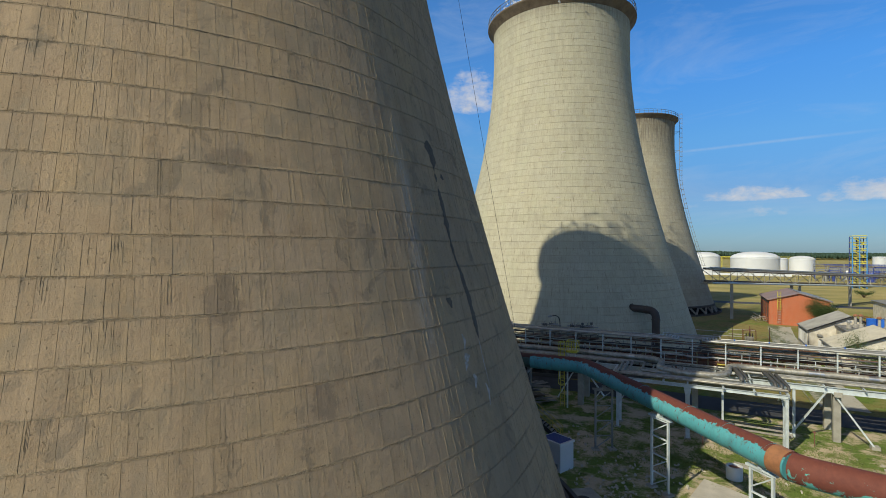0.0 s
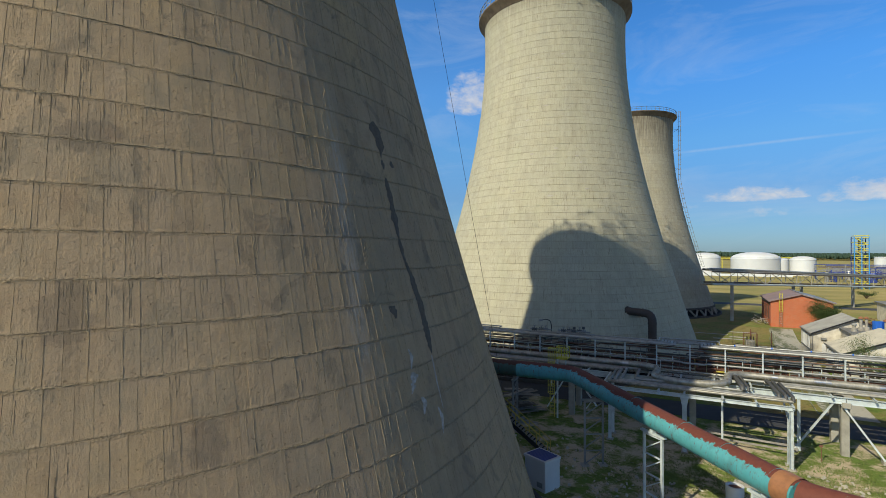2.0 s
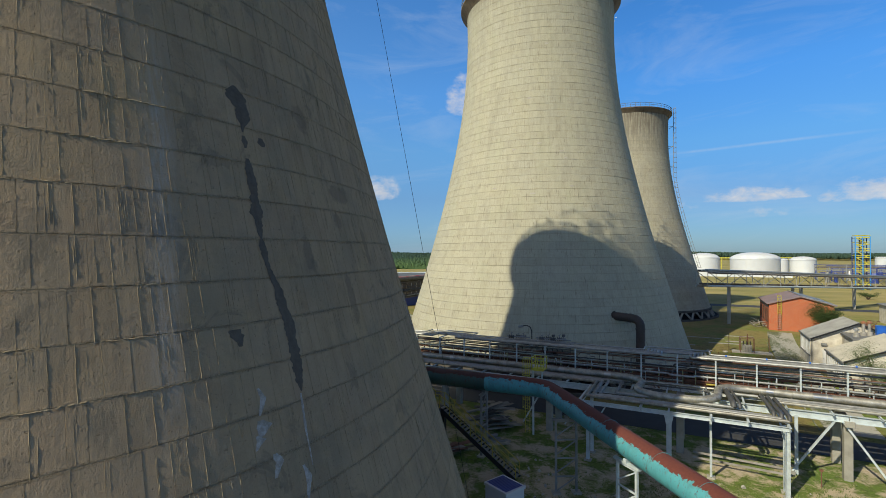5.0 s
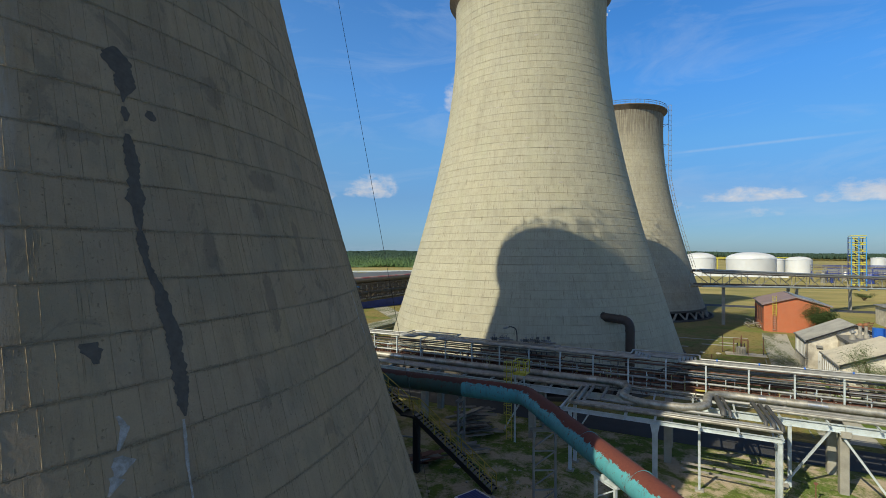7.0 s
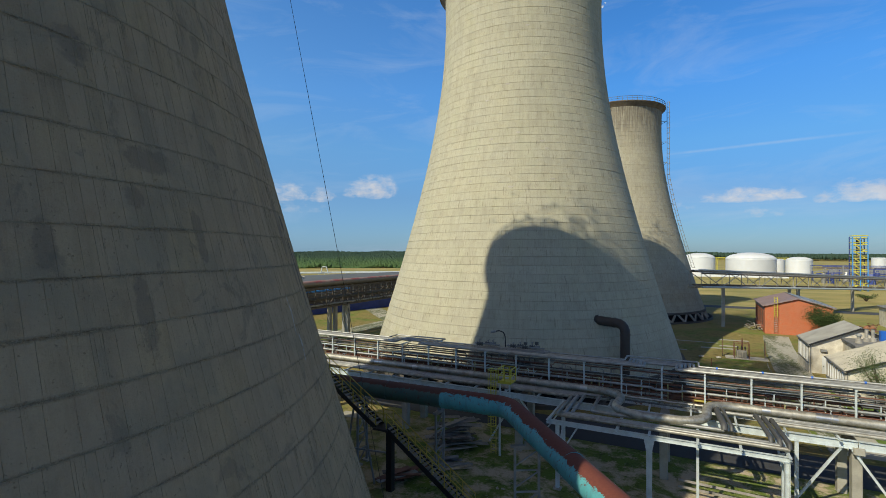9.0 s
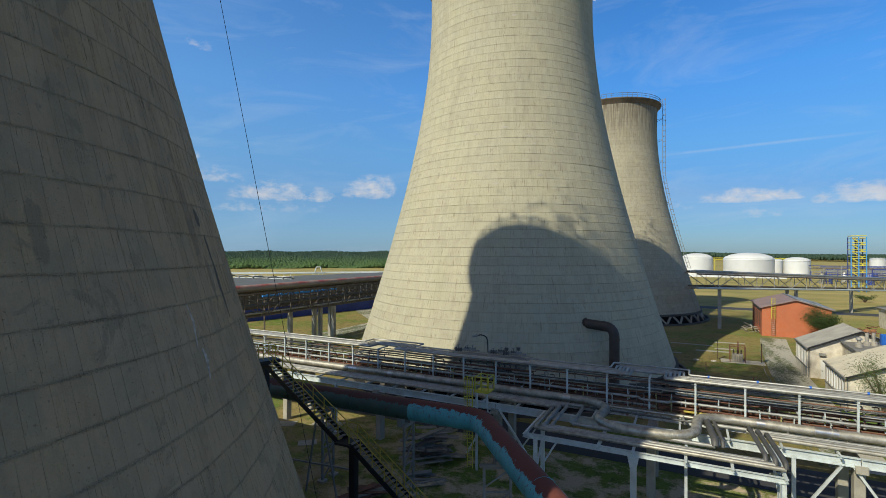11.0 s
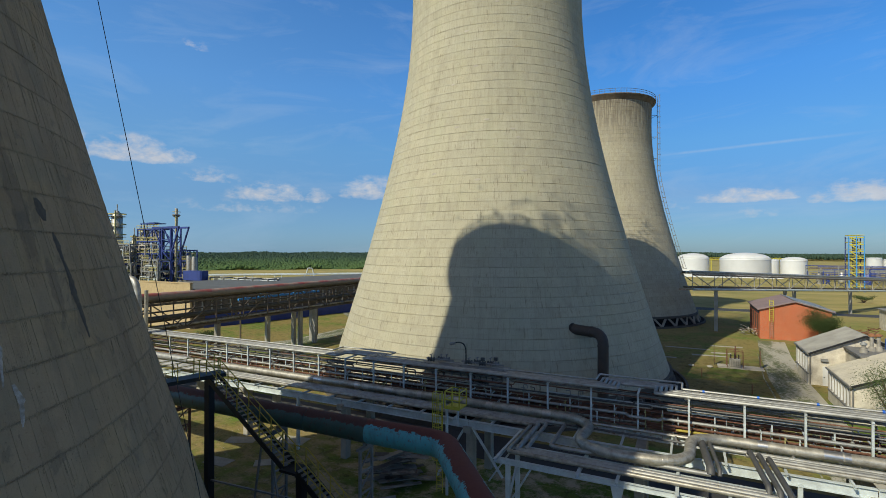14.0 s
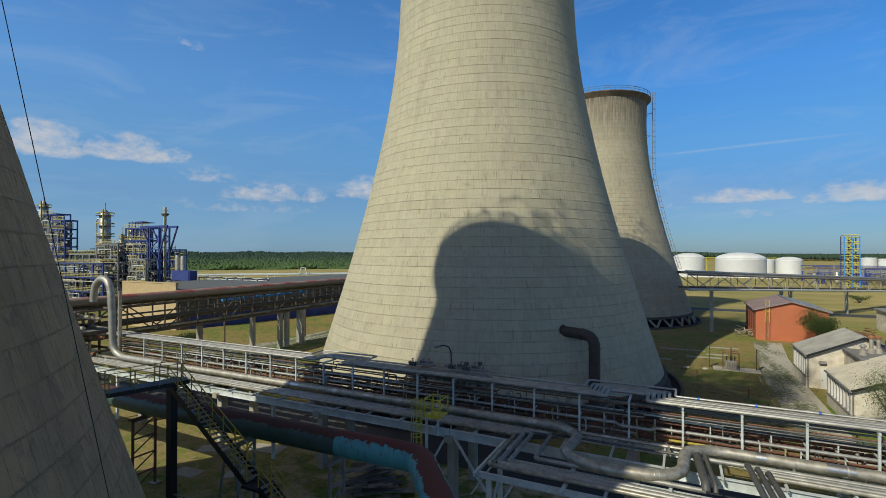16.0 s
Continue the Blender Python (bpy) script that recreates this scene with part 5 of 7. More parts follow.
    for i in range(5):
        yy, r = 57.12 + 0.27 * i, (0.12, 0.13, 0.10, 0.11, 0.09)[i]
        pts = [(x0, yy, zu)]
        for xa, xb, dy in ((-26.4, -21.2, 1.3), (-2.8, 2.0, 1.45)):
            a, c = xa + 0.3 * (4 - i), xb - 0.3 * (4 - i)
            pts += [(a, yy, zu), (a, yy + dy, zu), (c, yy + dy, zu), (c, yy, zu)]
        pts.append((x1, yy, zu))
        pipe(pts, r, galv, "silver pipe on the upper tier of the rack", 0.15, 8, 5.0, galv_old, group="upper pipes")
    pipe([(x0, 58.45, zu + 0.12), (-26.75, 58.45, zu + 0.12), (-26.75, 60.0, zu + 0.12), (-20.85, 60.0, zu + 0.12), (-20.85, 58.45, zu + 0.12), (-3.15, 58.45, zu + 0.12), (-3.15, 60.15, zu + 0.12), (2.35, 60.15, zu + 0.12), (2.35, 58.45, zu + 0.12), (x1, 58.45, zu + 0.12)], 0.07, galv, "thin silver pipe with blue clamps on the upper tier", 0.15, 8, group="upper pipes")
    for i, x in enumerate((3.6, 6.6, 9.6, 12.6, 15.6, 18.6)):
        single("pipe_clamp", Build().tube([(x - 0.06, 58.45, zu + 0.12), (x + 0.06, 58.45, zu + 0.12)], 0.1, 8), blue_bright, "bright blue clamp on the thin upper pipe", "clamp", group="clamps")
    # posts of the upper tier: one T-shaped frame, repeated
    frame_ = thing("rack_post", "pale T-shaped steel post carrying the upper pipes", "post", (2.75, 57.05, DECK), group="upper posts")
    part("upright", Build().box((-0.06, -0.06, 0.0), (0.06, 0.06, 2.5)), steel_white, frame_)
    part("arm", Build().bar((0, -0.12, 2.54), (0, 1.6, 2.54), 0.12, 0.1), steel_white, frame_)
    part("middle_arm", Build().bar((0, 0.06, 1.25), (0, 1.5, 1.25), 0.08, 0.06), steel_white, frame_)
    part("base_plate", Build().box((-0.14, -0.14, 0.0), (0.14, 0.14, 0.03)), steel_white, frame_)
    for i in range(-17, 17):
        if i:
            copy_thing(frame_, Matrix.Translation((2.75 + 3.0 * i, 57.05, DECK)))
    small = thing("pipe_stand", "short pale stand with a yellow band under the thin pipes", "stand", (4.2, 57.6, DECK), group="pipe stands")
    part("upright", Build().box((-0.035, -0.035, 0.0), (0.035, 0.035, 1.5)), steel_white, small)
    part("band", Build().box((-0.04, -0.04, 0.8), (0.04, 0.04, 1.05)), yellow, small)
    part("arm", Build().bar((0, -0.3, 1.02), (0, 0.9, 1.02), 0.06, 0.05), steel_white, small)
    for i in range(-16, 16):
        if i:
            copy_thing(small, Matrix.Translation((4.2 + 3.0 * i, 57.6, DECK)))


rack_pipes()


def manifold(x, y, z, k):
    """A little cluster of valves with hand wheels on the upper pipes."""
    m = thing("valve_manifold", "cluster of grey valves with hand wheels on the upper pipes", "valve", (x, y, z), group="valve clusters")
    vr = random.Random(k * 7 + int(x * 10))
    for i in range(k):
        dx, oy = i * 0.55 + vr.uniform(-0.08, 0.08), vr.choice((0.0, 0.35, -0.2))
        part("body", Build().tube([(dx - 0.24, oy, 0), (dx - 0.1, oy, 0), (dx, oy, 0), (dx + 0.1, oy, 0), (dx + 0.24, oy, 0)], [0.2, 0.11, 0.2, 0.11, 0.2], 10), vr.choice((steel_grey, galv_dark)), m, smooth=True)
        h = vr.uniform(0.25, 0.45)
        part("stem", Build().tube([(dx, oy, 0.1), (dx, oy, h)], 0.05, 6), steel_grey, m)
        if vr.random() < 0.5:
            part("motor", Build().box((dx - 0.13, oy - 0.12, h - 0.05), (dx + 0.16, oy + 0.12, h + 0.2), bevel=0.03), galv_dark, m)
        else:
            part("hand_wheel", Build().tube([(dx + 0.13 * math.cos(a), oy + 0.13 * math.sin(a), h + 0.05 * math.cos(a)) for a in (2 * math.pi * j / 10 for j in range(11))], 0.025, 5), steel_grey, m)
    part("run", Build().tube([(-0.6, 0, 0), (k * 0.55 + 0.2, 0, 0)], 0.07, 8), steel_grey, m)
    part("drop", Build().tube([(-0.6, 0, 0), (-0.6, 0.5, 0), (-0.6, 0.5, -1.3)], 0.06, 8, 0.2), steel_grey, m)
    part("platform", Build().box((-0.9, -0.5, -0.36), (k * 0.55 + 0.5, 0.9, -0.3)), steel_grey, m)
    w = k * 0.55 + 0.3
    part("drain_loop", Build().tube([(-0.5, -0.45, -0.2), (-0.5, -0.45, -1.15), (w, -0.45, -1.15), (w, -0.45, -0.2)], 0.05, 7, 0.2), steel_grey, m)
    for i in range(k):
        part("drain_cock", Build().tube([(0.2 + 0.5 * i, -0.45, -1.15), (0.2 + 0.5 * i, -0.45, -0.95), (0.2 + 0.5 * i, -0.6, -0.9)], 0.06, 6), galv_dark, m)


manifold(-16.0, 58.0, 8.05, 3)
manifold(-12.9, 58.2, 8.05, 5)
manifold(-12.6, 58.5, 6.6, 4)


def stanchions():
    """Thin uprights with short arms that carry the small bore lines."""
    rs = random.Random(23)
    x = -44.0
    while x < 14.0:
        y, h = rs.choice((57.35, 58.05, 58.7)), rs.uniform(0.7, 1.5)
        part("stanchion", Build().bar((x, y, DECK + 0.05), (x, y, DECK + h), 0.07).bar((x - 0.02, y - 0.35, DECK + h), (x - 0.02, y + 0.3, DECK + h), 0.06), rs.choice((steel_white, flaking, flaking, olive_rail)), RACK)
        x += rs.uniform(0.7, 1.5)


stanchions()


def small_drops():
    """Short hooked vents and drains between the tiers."""
    rs = random.Random(5)
    for i in range(12):
        x = -34 + 4.3 * i + rs.uniform(-0.6, 0.6)
        y = rs.uniform(57.6, 58.8)
        z = 5.06
        t = thing("vent_pipe", "small hooked vent pipe among the rack lines", "vent", (x, y, z), group="vents")
        h = rs.uniform(0.9, 1.9)
        part("hook", Build().tube([(0, 0, 0), (0, 0, h), (0.3, 0, h), (0.3, 0, h - 0.25)], 0.035, 6, 0.12), rs.choice((steel_grey, galv_old, steel_rust)), t)


small_drops()


def ladder_platform():
    """Yellow caged ladder with a small railed landing on the rack's front edge."""
    t = thing("ladder_platform", "bright yellow caged ladder with a railed landing on the rack", "ladder", (-12.75, 53.3, 0))
    zt = 6.05
    part("grating", Build().box((0.35, -0.55, zt - 0.08), (1.5, 0.75, zt)), yellow, t)
    for x, y in ((0.4, -0.5), (1.5, -0.5), (1.5, 0.7), (0.4, 0.7), (0.95, -0.5), (0.95, 0.7)):
        part("rail_post", Build().bar((x, y, zt), (x, y, zt + 1.1), 0.08), yellow, t)
    for h in (0.55, 1.1):
        part("rail", Build().tube([(0.4, -0.5, zt + h), (1.5, -0.5, zt + h), (1.5, 0.7, zt + h), (0.4, 0.7, zt + h), (0.4, -0.5, zt + h)], 0.045, 6), yellow, t)
    part("toe_board", Build().box((0.4, -0.53, zt), (1.5, -0.5, zt + 0.14)), yellow, t)
    part("leg", Build().box((0.45, -0.5, 0.0), (0.6, -0.35, zt - 0.08)), steel_white, t)
    part("leg", Build().box((1.3, -0.5, DECK), (1.42, -0.38, zt - 0.08)), steel_white, t)
    for x in (-0.22, 0.22):
        part("stile", Build().bar((x, -0.5, 0.1), (x, -0.5, zt + 1.1), 0.05), yellow if x < 0 else yellow, t)
    for i in range(23):
        part("rung", Build().bar((-0.22, -0.5, 0.35 + 0.28 * i), (0.22, -0.5, 0.35 + 0.28 * i), 0.03), yellow, t)
    for i in range(7):
        z = 2.6 + 0.75 * i
        part("cage_hoop", Build().tube([(0.33 * math.sin(a), -0.5 - 0.35 + 0.37 * math.cos(a) - 0.02, z) for a in (2 * math.pi * j / 12 for j in range(13))], 0.03, 5), yellow, t)
    for a in (1.6, 2.4, 3.14, 3.9, 4.7):
        part("cage_bar", Build().bar((0.33 * math.sin(a), -0.87 + 0.37 * math.cos(a), 2.6), (0.33 * math.sin(a), -0.87 + 0.37 * math.cos(a), 7.1), 0.03), yellow, t)


ladder_platform()


def street_lamp():
    t = thing("street_lamp", "dark swan-necked street lamp behind the pipe rack", "lamp", (-15.9, 64.4, 0))
    part("pole", Build().tube([(0, 0, 0), (0, 0, 6.6)], 0.09, 8), steel_white, t)
    part("neck", Build().tube([(0, 0, 6.6), (0, 0, 7.6), (-0.15, -0.05, 8.2), (-0.7, -0.2, 8.35), (-1.0, -0.25, 8.25)], 0.06, 8, 0.3), steel_black, t)
    part("head", Build().tube([(-0.95, -0.24, 8.27), (-1.1, -0.27, 8.22), (-1.45, -0.33, 8.16), (-1.55, -0.35, 8.14)], [0.06, 0.14, 0.13, 0.05], 10), steel_grey, t)


street_lamp()

# ---- teal duct and its trestles ----


def teal_duct():
    t = thing("duct", "thick teal duct peeling to rust along its top, on trestles", "duct")
    part("run", Build().tube([(-60.0, 47.2, 6.0), (-31.0, 46.4, 6.0), (-21.0, 46.6, 6.05), (-14.3, 46.65, 6.1)], 0.7, 24), grimy_duct, t, "grimy unpainted stretch of duct", smooth=True)
    part("run", Build().tube([(-14.3, 46.65, 6.1), (-9.3, 46.7, 6.15), (4.4, 29.9, 6.05)], 0.715, 24, 0.9), teal_paint, t, "peeling teal paint with a rusty top", smooth=True)
    part("run", Build().tube([(4.4, 29.9, 6.05), (5.0, 29.5, 6.05), (9.0, 28.6, 6.0), (30.0, 25.0, 6.0)], 0.73, 24, 0.5), rust_duct, t, "rust-red stretch flecked with teal", smooth=True)
    for p, d in (((-0.3, 35.7, 6.1), (0.63, -0.77, 0)), ((1.7, 33.2, 6.08), (0.63, -0.77, 0)), ((-3.4, 39.5, 6.12), (0.63, -0.77, 0)), ((3.6, 30.9, 6.06), (0.63, -0.77, 0)), ((6.5, 29.2, 6.03), (0.97, -0.22, 0)), ((-19, 46.6, 6.06), (1, 0, 0)), ((-25, 46.5, 6.03), (1, 0, 0))):
        p, d = Vector(p), Vector(d)
        part("weld_band", Build().tube([p - d * 0.05, p + d * 0.05], 0.728, 24), grimy_duct if p.x < -10 else (teal_paint if p.x < 4 else rust_duct), t, smooth=True)


teal_duct()
single("pipe_sleeve", Build().tube([(3.75, 30.7, 6.06), (4.35, 29.98, 6.05)], [0.75, 0.76], 24, cap=False), orange_cap, "rusty orange patch wrapped round the duct's bend", "sleeve", smooth=True)


def trestle(at, turn, top, mat, width=1.45):
    t = thing("trestle", "narrow laced steel trestle holding up the teal duct", "trestle", (at[0], at[1], 0), group="duct trestles", turn=turn)
    w = width / 2
    for x in (-w, w):
        part("leg", Build().box((x - 0.07, -0.07, 0.05), (x + 0.07, 0.07, top)), mat, t)
        part("foot", Build().box((x - 0.3, -0.3, -0.2), (x + 0.3, 0.3, 0.12), bevel=0.04), concrete, t)
    n = 4
    for i in range(n):
        z0, z1 = top * i / n + 0.15, top * (i + 1) / n - 0.1
        part("tie", Build().bar((-w, 0, z1), (w, 0, z1), 0.09, 0.09), mat, t)
        part("lacing", Build().bar((-w, 0, z0), (w, 0, z1 - 0.05), 0.07, 0.07), mat, t)
    part("head_beam", Build().box((-w - 0.25, -0.12, top), (w + 0.25, 0.12, top + 0.12)), mat, t)
    part("cradle", Build().box((-0.12, -0.16, top + 0.12), (0.12, 0.16, top + 0.32)), mat, t)


trestle((-2.2, 37.6), -40, 5.1, steel_white)
trestle((-6.9, 43.2), 30, 5.12, steel_grey)
trestle((-14.6, 46.7), 90, 5.08, steel_grey, 1.2)
trestle((-21.5, 46.6), 90, 5.0, steel_grey, 1.2)
trestle((-31.5, 46.5), 90, 5.0, steel_rust, 1.6)
trestle((3.2, 31.3), -45, 5.05, steel_white, 1.3)


# ---- stair tower to the near cooling tower ----


def stairs():
    t = thing("outdoor_stair", "black steel stair with faded yellow rails up to the tower", "stairs")
    top, mid, low = Vector((-25.5, 44.6, 8.65)), Vector((-17.5, 43.8, 4.45)), Vector((-10.6, 43.6, 0.1))

    def flight(a, c, steps):
        d = (c - a)
        h = Vector((d.x, d.y, 0)).normalized()
        s = Vector((-h.y, h.x, 0)) * 0.42
        for k in (-1, 1):
            part("stringer", Build().bar(a + s * k - Vector((0, 0, 0.1)), c + s * k - Vector((0, 0, 0.1)), 0.06, 0.34), steel_black, t)
            for off, w in ((1.05, 0.07), (0.6, 0.05)):
                part("rail", Build().tube([a + s * k + Vector((0, 0, off)), c + s * k + Vector((0, 0, off))], w / 2, 6), stair_yellow, t)
            for i in range(8):
                p = a.lerp(c, i / 7) + s * k
                part("rail_post", Build().bar(p, p + Vector((0, 0, 1.05)), 0.05), stair_yellow, t)
        for i in range(steps):
            p = a.lerp(c, (i + 0.5) / steps)
            m = Matrix.Translation(p) @ Matrix.Rotation(math.atan2(h.y, h.x), 4, "Z")
            part("tread", Build().box((-0.13, -0.40, 0.03), (0.13, 0.40, 0.06), m).box((-0.13, -0.40, -0.02), (-0.1, 0.40, 0.03), m), steel_grey, t)

    flight(top, mid - Vector((0.45, -0.05, 0)), 24)
    flight(mid + Vector((0.45, 0, 0)), low, 25)
    part("landing", Build().box((-18.1, 43.2, 4.27), (-16.9, 44.35, 4.41)), steel_black, t)
    for y in (43.34, 44.18):
        part("landing_rail", Build().tube([(-17.95, y, 5.5), (-17.05, y, 5.5)], 0.03, 6), stair_yellow, t)
    # walkway from the tower wall
    wall = Vector((-27.6, 38.6, 8.6))
    d = (top - wall).normalized()
    s = Vector((-d.y, d.x, 0)) * 0.55
    part("walkway", Build().bar(wall - d, top + d * 0.7, 1.15, 0.24), steel_black, t)
    for k in (-1, 1):
        for off in (1.1, 0.6):
            part("rail", Build().tube([wall + s * k + Vector((0, 0, off + 0.1)), top + s * k + d * 0.6 + Vector((0, 0, off + 0.1))], 0.025, 6), stair_yellow, t)
        for i in range(6):
            p = wall.lerp(top, i / 5) + s * k + d * 0.3
            part("rail_post", Build().bar(p, p + Vector((0, 0, 1.2)), 0.05), stair_yellow, t)
    for x, y, h in ((-25.9, 44.7, 8.4), (-17.0, 43.8, 4.2)):
        part("post", Build().box((x - 0.22, y - 0.22, -0.1), (x + 0.22, y + 0.22, h)), steel_black, t)
    for a, c in (((-18.4, 43.9, 0.1), (-19.6, 44.0, 5.0)), ((-21.4, 44.2, 0.1), (-20.4, 44.1, 5.4)), ((-25.9, 44.7, 1.6), (-17.2, 43.8, 2.6))):
        part("brace", Build().bar(a, c, 0.1, 0.1), steel_grey, t)


stairs()


def riser():
    """Bright cladded pipe rising out of the rack and arching over to the bridge."""
    t = thing("arched_pipe", "shiny silver pipe rising in a tall arch from the rack", "pipe")
    part("run", Build().tube([(-44.0, 56.3, 5.52), (-51.0, 56.3, 5.52), (-52.3, 56.2, 6.3), (-52.7, 56.2, 12.2), (-53.2, 56.2, 13.6), (-54.6, 56.2, 13.9), (-55.8, 56.2, 13.0), (-56.0, 56.2, 11.2)], 0.36, 16, 1.2), galv, t, smooth=True)
    part("side_pipe", Build().tube([(-51.8, 56.6, 5.3), (-51.8, 56.6, 12.5)], 0.2, 10), galv_old, t)


riser()


def junction():
    """Upright pipes, valves and a small platform where the rack meets the bridge."""
    rs = random.Random(17)
    t = thing("pipe_junction", "crowded pipe junction with valves where rack and bridge meet", "pipework", (-60.0, 57.0, 0))
    for x in (-3.5, 0.0, 3.2):
        for y in (-2.2, 2.0):
            part("post", Build().bar((x, y, 0), (x, y, 10.2), 0.22), steel_brown, t)
    for z in (5.4, 7.6, 10.1):
        for y in (-2.2, 2.0):
            part("beam", Build().bar((-3.6, y, z), (3.4, y, z), 0.2, 0.24), steel_brown, t)
        for x in (-3.5, 0.0, 3.2):
            part("beam", Build().bar((x, -2.2, z), (x, 2.0, z), 0.18, 0.2), steel_brown, t)
    part("grating", Build().box((-3.4, -2.1, 7.74), (3.2, 1.9, 7.8)), steel_grey, t)
    for i in range(9):
        x, y, r = rs.uniform(-3.2, 3.4), rs.uniform(-2.6, 1.6), rs.uniform(0.07, 0.17)
        z1 = rs.uniform(8.5, 11.6)
        part("riser", Build().tube([(x, y, 4.9), (x, y, z1), (x + rs.choice((-1.0, 1.0)), y, z1), (x + rs.choice((-1.0, 1.0)), y, z1 - rs.uniform(0.6, 3.0))], r, 8, 0.3), rs.choice((galv, galv_old, steel_grey, steel_brown)), t, smooth=True)
    for i in range(8):
        y, z = -2.5 + 0.55 * i, rs.uniform(5.2, 9.6)
        part("header", Build().tube([(-3.8, y, z), (4.4, y, z)], rs.uniform(0.08, 0.2), 8), rs.choice((galv_old, steel_brown, steel_rust, galv)), t, smooth=True)
        x = rs.uniform(-2.5, 3.0)
        part("valve", Build().tube([(x - 0.25, y, z), (x - 0.1, y, z), (x, y, z), (x + 0.1, y, z), (x + 0.25, y, z)], [0.3, 0.14, 0.26, 0.14, 0.3], 10), steel_grey, t)
        part("hand_wheel", Build().tube([(x + 0.22 * math.cos(a), y + 0.22 * math.sin(a), z + 0.55) for a in (2 * math.pi * j / 10 for j in range(11))], 0.03, 5), steel_rust, t)
        part("stem", Build().bar((x, y, z + 0.2), (x, y, z + 0.58), 0.05), steel_grey, t)
    for x in (-3.3, -1.6, 0.1, 1.7, 3.1):
        part("rail_post", Build().bar((x, -2.15, 7.8), (x, -2.15, 8.9), 0.06), olive_rail, t)
    for h in (8.35, 8.9):
        part("rail", Build().bar((-3.4, -2.15, h), (3.2, -2.15, h), 0.06), olive_rail, t)


junction()

# ---- yard clutter ----


def kiosk():
    t = thing("kiosk", "white metal kiosk with a blue corrugated roof", "kiosk", (-9.6, 38.1, 0), turn=-25)
    part("wall", Build().box((-0.95, -0.8, 0.0), (0.95, 0.8, 2.05), bevel=0.02), white_paint, t)
    part("roof_frame", Build().box((-1.02, -0.87, 2.05), (1.02, 0.87, 2.2), bevel=0.02), white_paint, t)
    xs = [-0.88 + 1.76 * i / 48 for i in range(49)]
    top = [(x, y, 2.235 if i % 4 < 2 else 2.205) for y in (-0.73, 0.73) for i, x in enumerate(xs)]
    part("roof_sheet", Build().add(top, [(i, i + 1, i + 50, i + 49) for i in range(48)]), blue_steel, t)
    part("vent", Build().box((0.2, -0.82, 0.25), (0.7, -0.8, 0.6)), steel_grey, t)


kiosk()


def drum(x, y):
    t = thing("concrete_ring", "white concrete ring standing open on the slab", "ring", (x, y, 0))
    part("wall", Build().lathe([(0.42, 0.0), (0.55, 0.0), (0.56, 0.95), (0.44, 0.95)], 24, close=True), white_paint, t, smooth=True)
    part("fill", Build().lathe([(0.001, 0.8), (0.45, 0.8)], 24), steel_rust, t)


drum(2.6, 42.2)


def sheets(x, y, n, spread, seed, name, label, mats):
    """A heap of loose boards and sheets, each a thing of its own."""
    rs = random.Random(seed)
    for i in range(n):
        w, l = rs.uniform(0.25, 0.65), rs.uniform(1.4, 3.4)
        z = 0.06 + 0.085 * i * (0.5 if n > 12 else 0.8)
        b = Build().box((-l / 2, -w / 2, -0.02), (l / 2, w / 2, 0.02))
        px, py = x + rs.uniform(-spread, spread), y + rs.uniform(-spread, spread)
        o = single(name, b, rs.choice(mats), label, "board", group="heap of boards")
        o.matrix_world = Matrix.Translation((px, py, z)) @ Euler((rs.uniform(-0.12, 0.12), rs.uniform(-0.12, 0.12), rs.gauss(0, 0.22) + 0.75)).to_matrix().to_4x4()


sheets(-16.4, 53.2, 44, 1.5, 3, "board", "weathered grey board in a heap beside the rack", (wood_grey, wood_grey, wood_dark, steel_grey))
sheets(-17.4, 45.6, 14, 0.8, 4, "metal_sheet", "bent rusty metal sheet in a heap under the stair", (steel_rust, wood_dark, steel_grey))
sheets(-14.9, 49.4, 6, 0.8, 9, "metal_sheet", "bent grey metal sheet beside the board heap", (steel_grey, galv_old))


def rubble(x, y, n, spread, seed, size=0.25):
    rs = random.Random(seed)
    b = Build()
    for i in range(n):
        m = Matrix.Translation((x + rs.gauss(0, spread), y + rs.gauss(0, spread), 0.03)) @ Euler((rs.uniform(0, 3), rs.uniform(0, 3), rs.uniform(0, 3))).to_matrix().to_4x4()
        s = size * rs.uniform(0.3, 1.0)
        b.box((-s, -s * 0.7, -s * 0.4), (s, s * 0.7, s * 0.4), m, bevel=s * 0.2)
    single("rubble", b, concrete_pale, "scattered lumps of pale concrete rubble", "rubble", kind="stuff")


rubble(-3.2, 39.5, 90, 2.2, 1, 0.16)
rubble(-5.6, 36.0, 70, 1.8, 2, 0.14)
rubble(9.5, 46.5, 60, 2.6, 3, 0.2)
rubble(-10.5, 43.6, 50, 2.0, 4, 0.16)


def tufts(n, seed, area, name, label, mat, size):
    """Low clumps of weeds, many thin blades."""
    rs = random.Random(seed)
    b = Build()
    for i in range(n):
        x, y = area[rs.randrange(len(area))]
        x, y = x + rs.gauss(0, 2.4), y + rs.gauss(0, 2.0)
        for j in range(9):
            a = rs.uniform(0, 6.28)
            l = size * rs.uniform(0.5, 1.3)
            lean = rs.uniform(0.1, 0.6) * l
            w = 0.03 * rs.uniform(0.6, 1.6)
            ox, oy = x + rs.gauss(0, 0.16), y + rs.gauss(0, 0.16)
            b.add([(ox - w * math.sin(a), oy + w * math.cos(a), 0.0), (ox + w * math.sin(a), oy - w * math.cos(a), 0.0), (ox + lean * math.cos(a), oy + lean * math.sin(a), l)], [(0, 1, 2)])
    single(name, b, mat, label, "weeds", kind="stuff")


